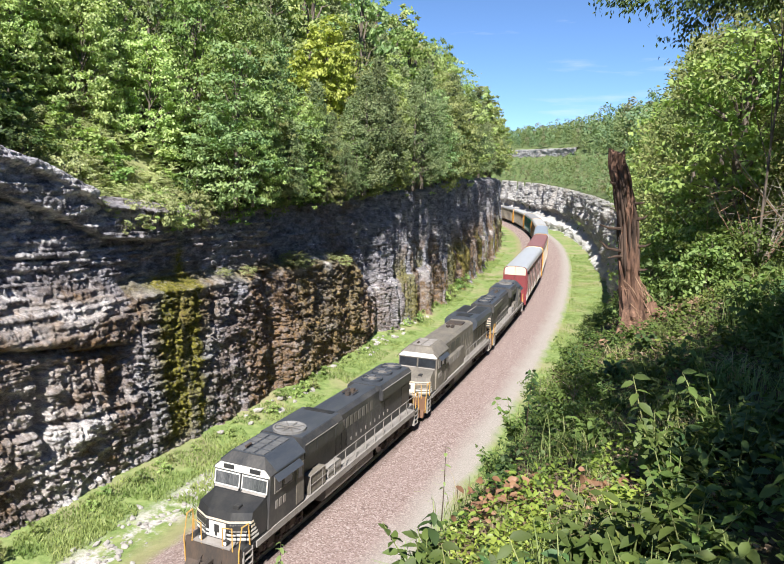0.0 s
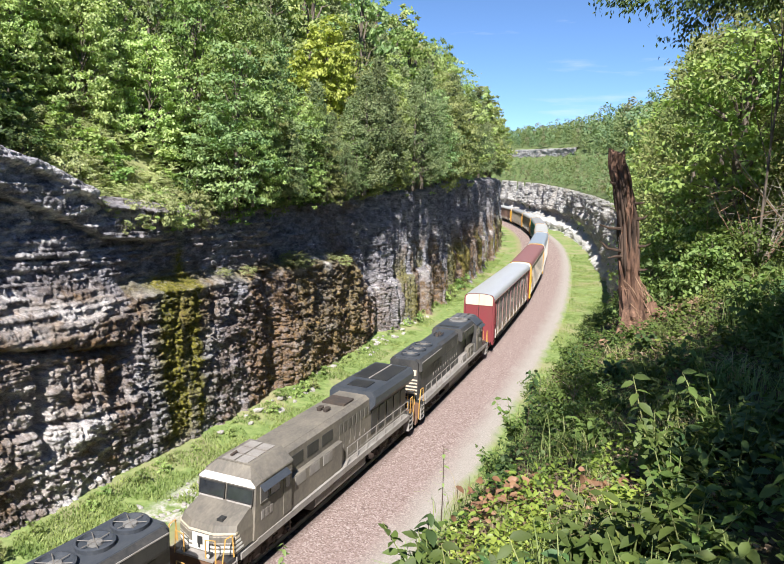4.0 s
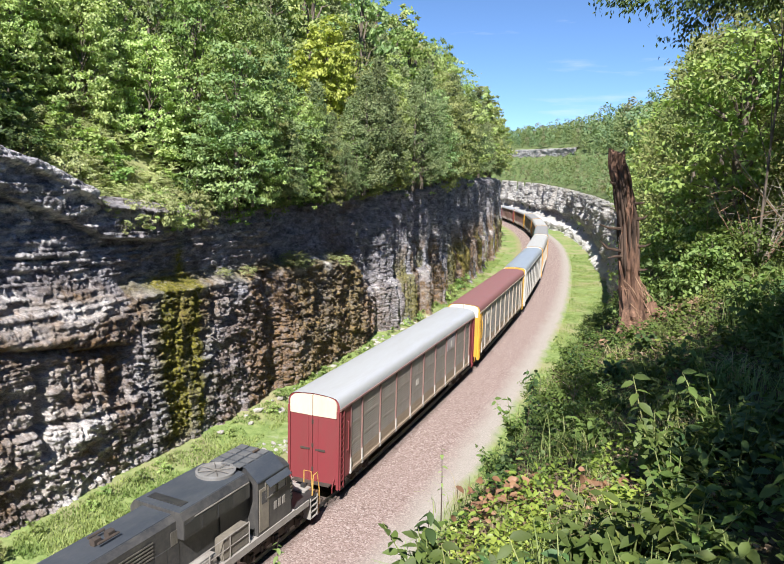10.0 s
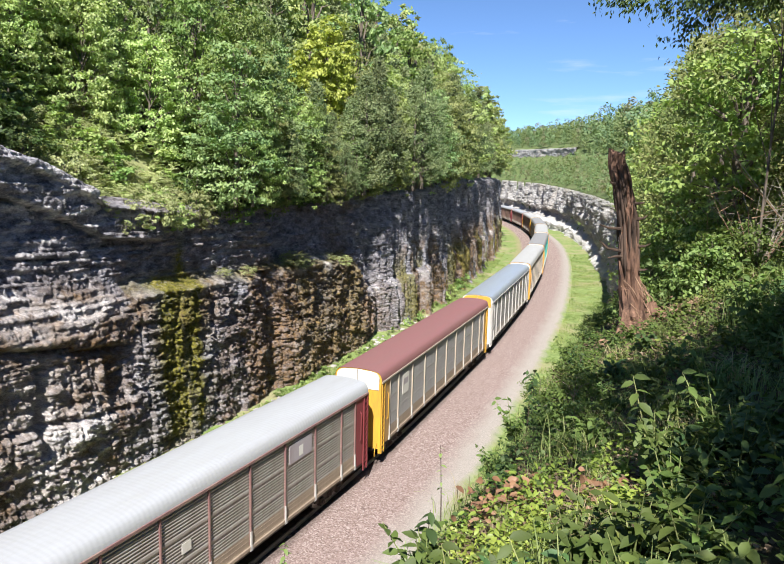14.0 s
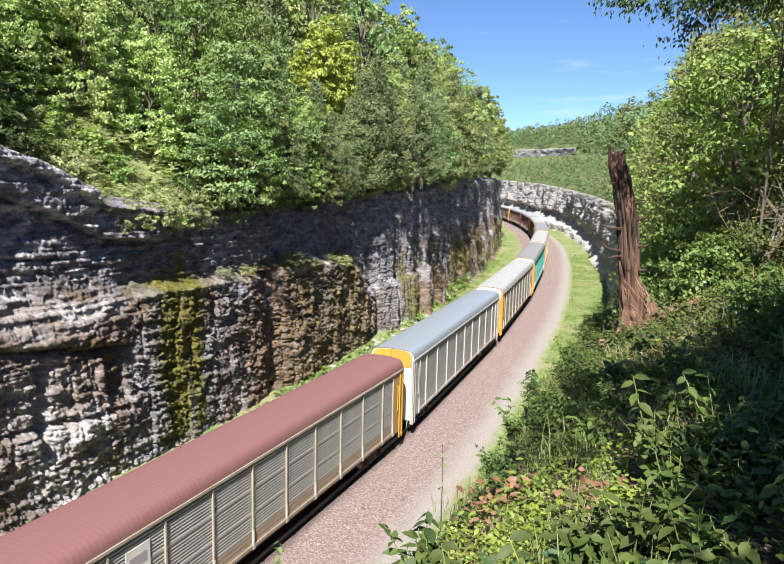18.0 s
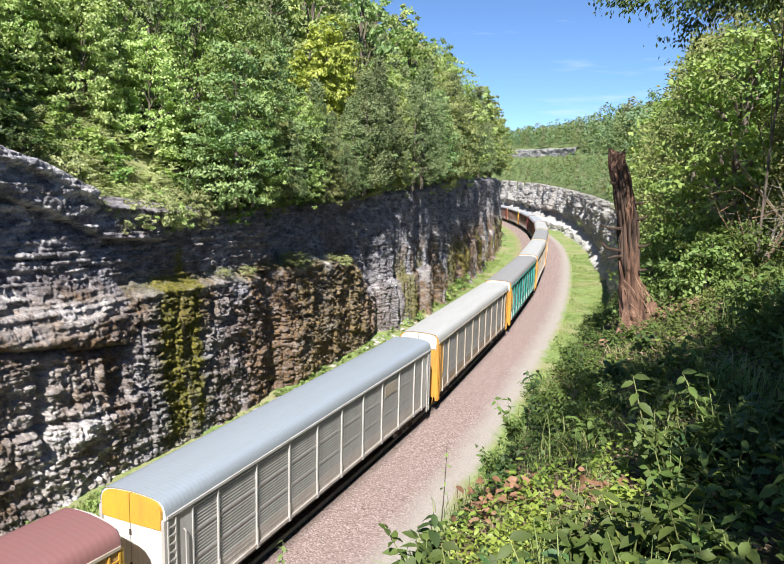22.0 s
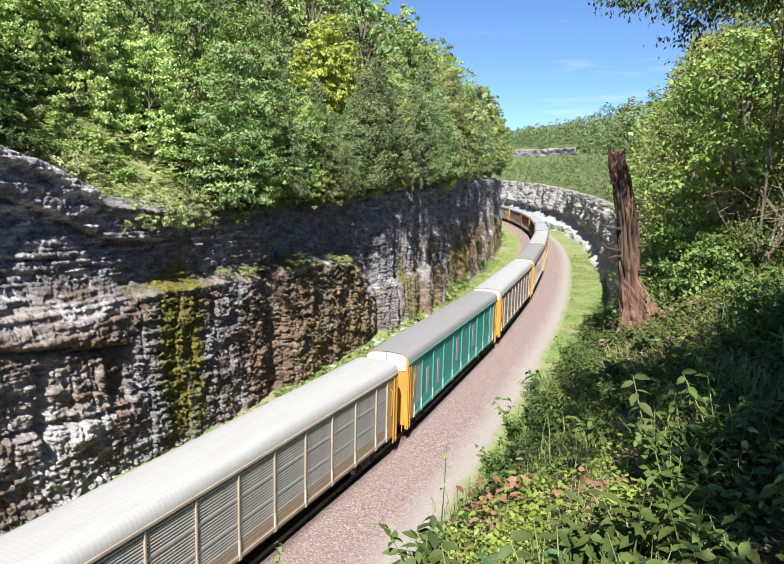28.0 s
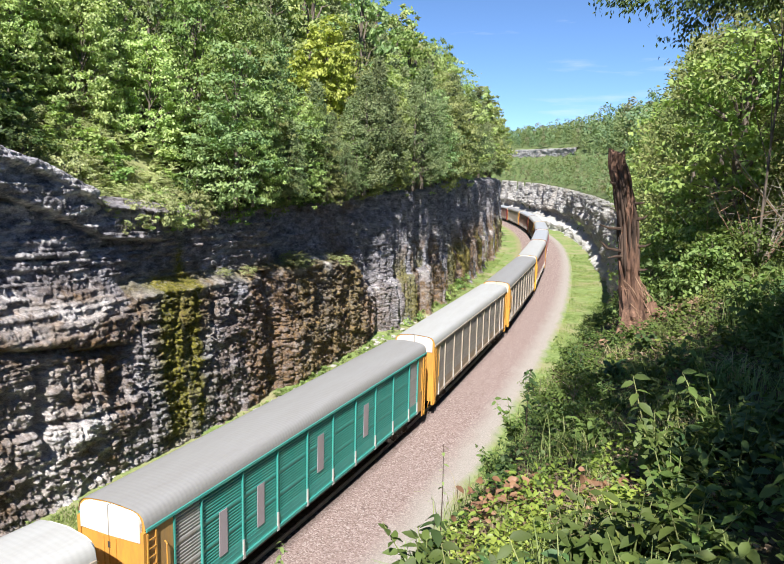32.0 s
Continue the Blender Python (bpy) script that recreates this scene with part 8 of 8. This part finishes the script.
def sprig(x, y, z0, z1, leaf_mat, leaves, leaf, lean, seed, label):
    """A single shoot over the brink that nods in the wind; its foot is the pivot."""
    r2 = np.random.RandomState(seed)
    h = z1 - z0
    T = thing("swaying_shoot", label, "plant", "shoots nodding in the wind")
    pts = [Vector((lean[0] * q * q, lean[1] * q * q, h * q)) for q in np.linspace(0, 1, 7)]
    part("stem", tube_np(pts, [0.007 - 0.0008 * i for i in range(7)], 5).mesh("stem", M["snag_dark"]), None, T)
    cs, al, fl = [], [], []
    for k in range(leaves):
        q = 0.42 + 0.58 * (k + 0.5) / leaves
        i = min(5, int(q * 6))
        p = pts[i].lerp(pts[i + 1], q * 6 - i)
        a = k * 2.4 + r2.uniform(-0.4, 0.4)
        cs.append(p)
        al.append((math.cos(a), math.sin(a), r2.uniform(-0.5, 0.2)))
        fl.append((-math.sin(a), math.cos(a), r2.uniform(-0.3, 0.3)))
    ln = leaf * r2.uniform(0.7, 1.2, leaves)
    v, f = rounded_leaves(np.array(cs), np.array(al), np.array(fl), ln, ln * 0.5)
    part("leaves", mesh("leaves", v, f, M[leaf_mat], True), None, T)
    T.matrix_world = Matrix.Translation((x, y, z0))
    SWAY.append((T, (x, y, z0), seed))


sprig(0.30, 4.75, 14.05, 14.75, "leaf_v", 16, 0.15, (0.02, 0.02), 401, "thin dark-stemmed shoot with a few drooping leaves")
sprig(-0.86, 5.2, 13.2, 14.2, "leaf_a", 26, 0.07, (0.0, 0.05), 402, "bushy shoot with small green leaves")
sprig(1.72, 8.1, 14.05, 14.85, "leaf_v", 20, 0.10, (0.10, 0.25), 403, "dark leaved shoot leaning over the brink")
sprig(0.52, 6.0, 13.9, 14.75, "grass", 9, 0.06, (-0.02, 0.04), 404, "thin yellow-green shoot with tiny leaves")
sprig(1.95, 8.6, 14.0, 14.75, "leaf_v", 16, 0.10, (-0.15, 0.05), 405, "dark leaved shoot leaning over the brink")

# trees on the near right bank
M["leaf_c2"] = leafy("near_needles_cedar", (0.10, 0.13, 0.045), (0.26, 0.29, 0.10), (0.44, 0.41, 0.16), 0.24, 0.7)
M["leaf_w2"] = leafy("near_leaf_mid_green", (0.10, 0.17, 0.04), (0.28, 0.37, 0.10), (0.44, 0.46, 0.15), 0.34, 0.5)
M["leaf_o2"] = leafy("near_leaf_olive", (0.12, 0.14, 0.045), (0.30, 0.31, 0.10), (0.45, 0.41, 0.16), 0.3, 0.55)
for i, m_ in enumerate(("leaf_a", "leaf_w2", "leaf_o2")):
    tree_kind(("close", i), "young_tree", ("dense leafy young tree on the bank", "sunlit young tree with light green leaves", "olive leaved young tree")[i], broadleaf(150 + i, 5.5, 2.1, (14000, 12000, 20000)[i], (0.105, 0.125, 0.08)[i], 0.03, 26), m_)
tree_kind(("close", 3), "cedar_tree", "dark cedar at the edge of the near woods", cedar(160, 6.0, 1.7, 13000, 0.12), "leaf_c2")
tree_kind(("tall", 0), "tall_tree", "tall tree whose branches hang into the sky", broadleaf(170, 13.0, 4.0, 13000, 0.16, 0.3, 18), "leaf_a")
# the next three kinds stand out of view and only cast shade
tree_kind(("shade", 0), "tall_tree", "unseen dense tree behind the eye, added to shade the bank", broadleaf(171, 13.0, 4.2, 9000, 0.26, 0.3, 18), "leaf_a")
tree_kind(("airy", 0), "tall_tree", "unseen open-crowned tree, added to dapple the bank with shade", broadleaf(173, 13.0, 4.2, 1500, 0.36, 0.3, 14), "leaf_a")
tree_kind(("high", 0), "tall_tree", "unseen slender tree with a high crown, added to shade the bank", broadleaf(175, 10.0, 1.9, 3600, 0.15, 0.70, 10, 1.0, 0.7), "leaf_a")
tree_kind(("slim", 0), "slender_tree", "slender grey-barked tree with a thin leafy crown", broadleaf(172, 8.0, 1.9, 1700, 0.10, 0.45, 14, 1.0, 0.16), "leaf_o", "bark")


def overhang():
    """A tree whose long limbs reach out over the bank and hang their leaves against the sky."""
    r2 = np.random.RandomState(77)
    T = thing("overhanging_tree", "tree with long drooping limbs of narrow leaves", "tree", "trees of the near woods")
    root = Vector((8.2, 10.6, ground_at(8.2, 10.6) - 0.1))
    T.matrix_world = Matrix.Translation(root)
    part("trunk", tube_np([(0, 0, 0), (0.1, 0.1, 2.2), (-0.1, 0.0, 4.2), (-0.2, 0.1, 6.6)], [0.14, 0.11, 0.08, 0.04], 8).mesh("trunk", M["bark"], 60), None, T)
    ends = [(2.9, 9.9, 19.85), (3.5, 10.4, 20.0), (4.0, 10.0, 20.4), (4.2, 10.6, 19.95), (4.9, 10.2, 19.8), (2.75, 9.6, 19.75), (3.0, 10.2, 19.95), (3.3, 9.8, 20.2), (3.9, 10.6, 20.2), (3.7, 9.8, 19.75), (4.5, 10.4, 20.3), (4.4, 11.0, 19.6), (5.2, 10.8, 20.1), (5.8, 10.4, 20.6)]
    cs, al = [], []
    for i, e in enumerate(ends):
        e = Vector(e) - root
        st = Vector((-0.1, 0.05, 3.2 + 0.2 * i))
        mid = (st + e) / 2 + Vector((0, 0, 0.45))
        part("limb", tube_np([st, mid, e], [0.05, 0.028, 0.008], 5).mesh("limb", M["bark"]), None, T)
        for k in range(70):
            q = 0.35 + 0.65 * r2.rand()
            p = (mid.lerp(e, 2 * q - 1) if q > 0.5 else st.lerp(mid, 2 * q)) + Vector((r2.normal(0, 0.22), r2.normal(0, 0.22), r2.normal(0.02, 0.12)))
            for j in range(16):
                cs.append(p + Vector((r2.normal(0, 0.10), r2.normal(0, 0.10), -abs(r2.normal(0, 0.10)))))
                al.append((r2.normal(-0.2, 0.5), r2.normal(0, 0.5), -0.75))
    cs, al = np.array(cs), np.array(al)
    ln = r2.uniform(0.06, 0.10, len(cs))
    v, f = leaf_quads(cs, al, r2.normal(size=cs.shape), ln, ln * 0.42)
    part("crown", mesh("crown", v, f, M["leaf_v"]), None, T)
    return T


def bare_bush(x, y, h, seed):
    """A leafless brown bush of many thin crossing stems."""
    r2 = np.random.RandomState(700 + seed)
    T = thing("bare_bush", "leafless brown bush of thin crossing stems", "shrub", "bare bushes of the near woods")
    T.matrix_world = Matrix.Translation((x, y, ground_at(x, y) - 0.05))
    for k in range(26):
        a, lean = r2.uniform(0, 6.28), r2.uniform(0.2, 0.75)
        hh = h * r2.uniform(0.6, 1.1)
        pts = [Vector((hh * lean * q * math.cos(a + 0.4 * q), hh * lean * q * math.sin(a + 0.4 * q), hh * (q - 0.25 * lean * q * q))) for q in (0, 0.35, 0.7, 1.0)]
        g = tube_np(pts, [0.014, 0.011, 0.008, 0.003], 5)
        for j in range(4):
            q = pts[1].lerp(pts[3], r2.rand())
            b = r2.uniform(0, 6.28)
            t = tube_np([q, q + Vector((0.35 * math.cos(b), 0.35 * math.sin(b), r2.uniform(-0.15, 0.3)))], [0.006, 0.002], 4)
            g.add(t.v, t.f)
        tagged(part("stem", g.mesh("stem", M["pale_bark"] if k % 3 else M["splinter"]), None, T), kind="stuff")
    return T


def near_trees():
    for key, x, y, sz, tall, turn in ((("close", 1), 7.6, 15.5, 1.0, 1.0, 0.3), (("close", 3), 8.3, 13.6, 0.75, 1.0, 1.7), (("close", 3), 7.2, 19.5, 1.05, 1.0, 1.9), (("close", 3), 8.8, 21.5, 1.15, 1.0, 0.0), (("close", 3), 9.6, 15.6, 1.25, 1.05, 2.7),
                                      (("close", 0), 11.0, 18.8, 1.5, 1.0, 4.0), (("close", 1), 10.0, 24.5, 1.2, 1.0, 3.1), (("close", 2), 12.8, 23.0, 1.6, 1.1, 5.2), (("close", 0), 9.4, 29.5, 1.1, 1.0, 2.2),
                                      (("close", 1), 10.4, 11.4, 0.95, 1.0, 0.9), (("close", 0), 8.6, 9.4, 0.8, 1.0, 1.3), (("close", 2), 11.5, 13.2, 1.35, 1.15, 4.4), (("close", 3), 13.0, 30.0, 1.5, 1.0, 1.1),
                                      (("close", 1), 12.0, 36.0, 1.3, 1.0, 0.7), (("close", 0), 14.5, 40.0, 1.5, 1.0, 2.0), (("close", 2), 16.5, 34.0, 1.8, 1.0, 2.9), (("close", 1), 6.3, 16.6, 0.45, 0.9, 3.3),
                                      (("tall", 0), 13.5, 17.5, 1.0, 1.0, 0.6), (("tall", 0), 17.5, 25.0, 1.15, 1.0, 2.2), (("tall", 0), 12.5, 6.0, 0.95, 1.0, 3.9)):
        x = max(x, 0.345 * y + 1.7 * sz) if key[0] == "close" else x
        plant(key, x, y, ground_at(x, y) - 0.1, turn, sz, "trees of the near woods", tall)
    # unseen trees behind the eye, added so that their crowns shade the bank
    for x, y, sz, turn, tall in ((5.2, -3.4, 0.95, 1.0, 1.0), (4.0, 0.4, 0.6, 2.9, 1.0), (7.6, 2.4, 0.8, 0.4, 1.1), (9.8, -4.5, 1.0, 2.0, 1.0), (6.4, -8.5, 1.15, 4.0, 1.0), (4.4, -0.6, 0.62, 1.2, 1.0), (2.75, 0.35, 0.32, 2.2, 1.0), (3.9, -5.6, 0.72, 3.0, 1.5)):
        plant(("shade", 0) if x < 3.95 or y < -4 else ("airy", 0), x, y, ground_at(x, y) - 0.1, turn, sz, "trees of the near woods", tall)
    # small high crowns out of view, set to shade chosen spots of the bank
    plant(("high", 0), 1.75, -0.95, ground_at(1.75, -0.95) - 0.1, 2.0, 0.5, "trees of the near woods")
    plant(("high", 0), 2.7, -0.8, ground_at(2.7, -0.8) - 0.1, 4.0, 0.55, "trees of the near woods")
    plant(("high", 0), 1.9, -1.5, ground_at(1.9, -1.5) - 0.1, 0.4, 1.0, "trees of the near woods")
    plant(("slim", 0), 6.75, 12.6, ground_at(6.75, 12.6) - 0.1, 0.8, 0.95, "trees of the near woods")
    for i, (x, y, h) in enumerate(((7.1, 13.2, 2.4), (7.9, 12.6, 3.0), (6.9, 14.4, 1.8))):
        bare_bush(x, y, h, i)
    overhang()


near_trees()

# ---------------------------------------------------------------- what moves
def motions():
    for ob, sets, s0, half, turned in TRAIN:
        rows = [(t, pose_on_track(s0 - SPEED * t, half, turned)) for t in np.arange(0.0, 32.01, 2.0)]
        walk(ob, rows)
    # wheels of the locomotives and of the first cars roll on the rails
    for ob, sets, s0, half, turned in TRAIN[:8]:
        for ax in sets:
            r = 0.53 if half == 7.0 else 0.42
            x = ax.location.x
            sign = 1 if turned else -1
            walk(ax, [(t, pose(x, 0, r, 0, math.degrees(sign * SPEED * t / r), 0)) for t in np.arange(0.0, 32.01, 0.1)])
    # shoots at the brink nod in the wind
    for ob, (x, y, z), seed in SWAY:
        r2 = np.random.RandomState(seed)
        rows = []
        for t in np.arange(0.0, 32.01, 0.8):
            gust = 1.0 + 1.2 * math.exp(-((t - 25.0) / 2.5) ** 2)
            rows.append((t, pose(x, y, z, r2.normal(0, 1.3) * gust, r2.normal(0.8, 1.6) * gust, r2.normal(0, 2.0))))
        rows[-1] = (32.0, rows[-1][1])
        walk(ob, rows)


motions()
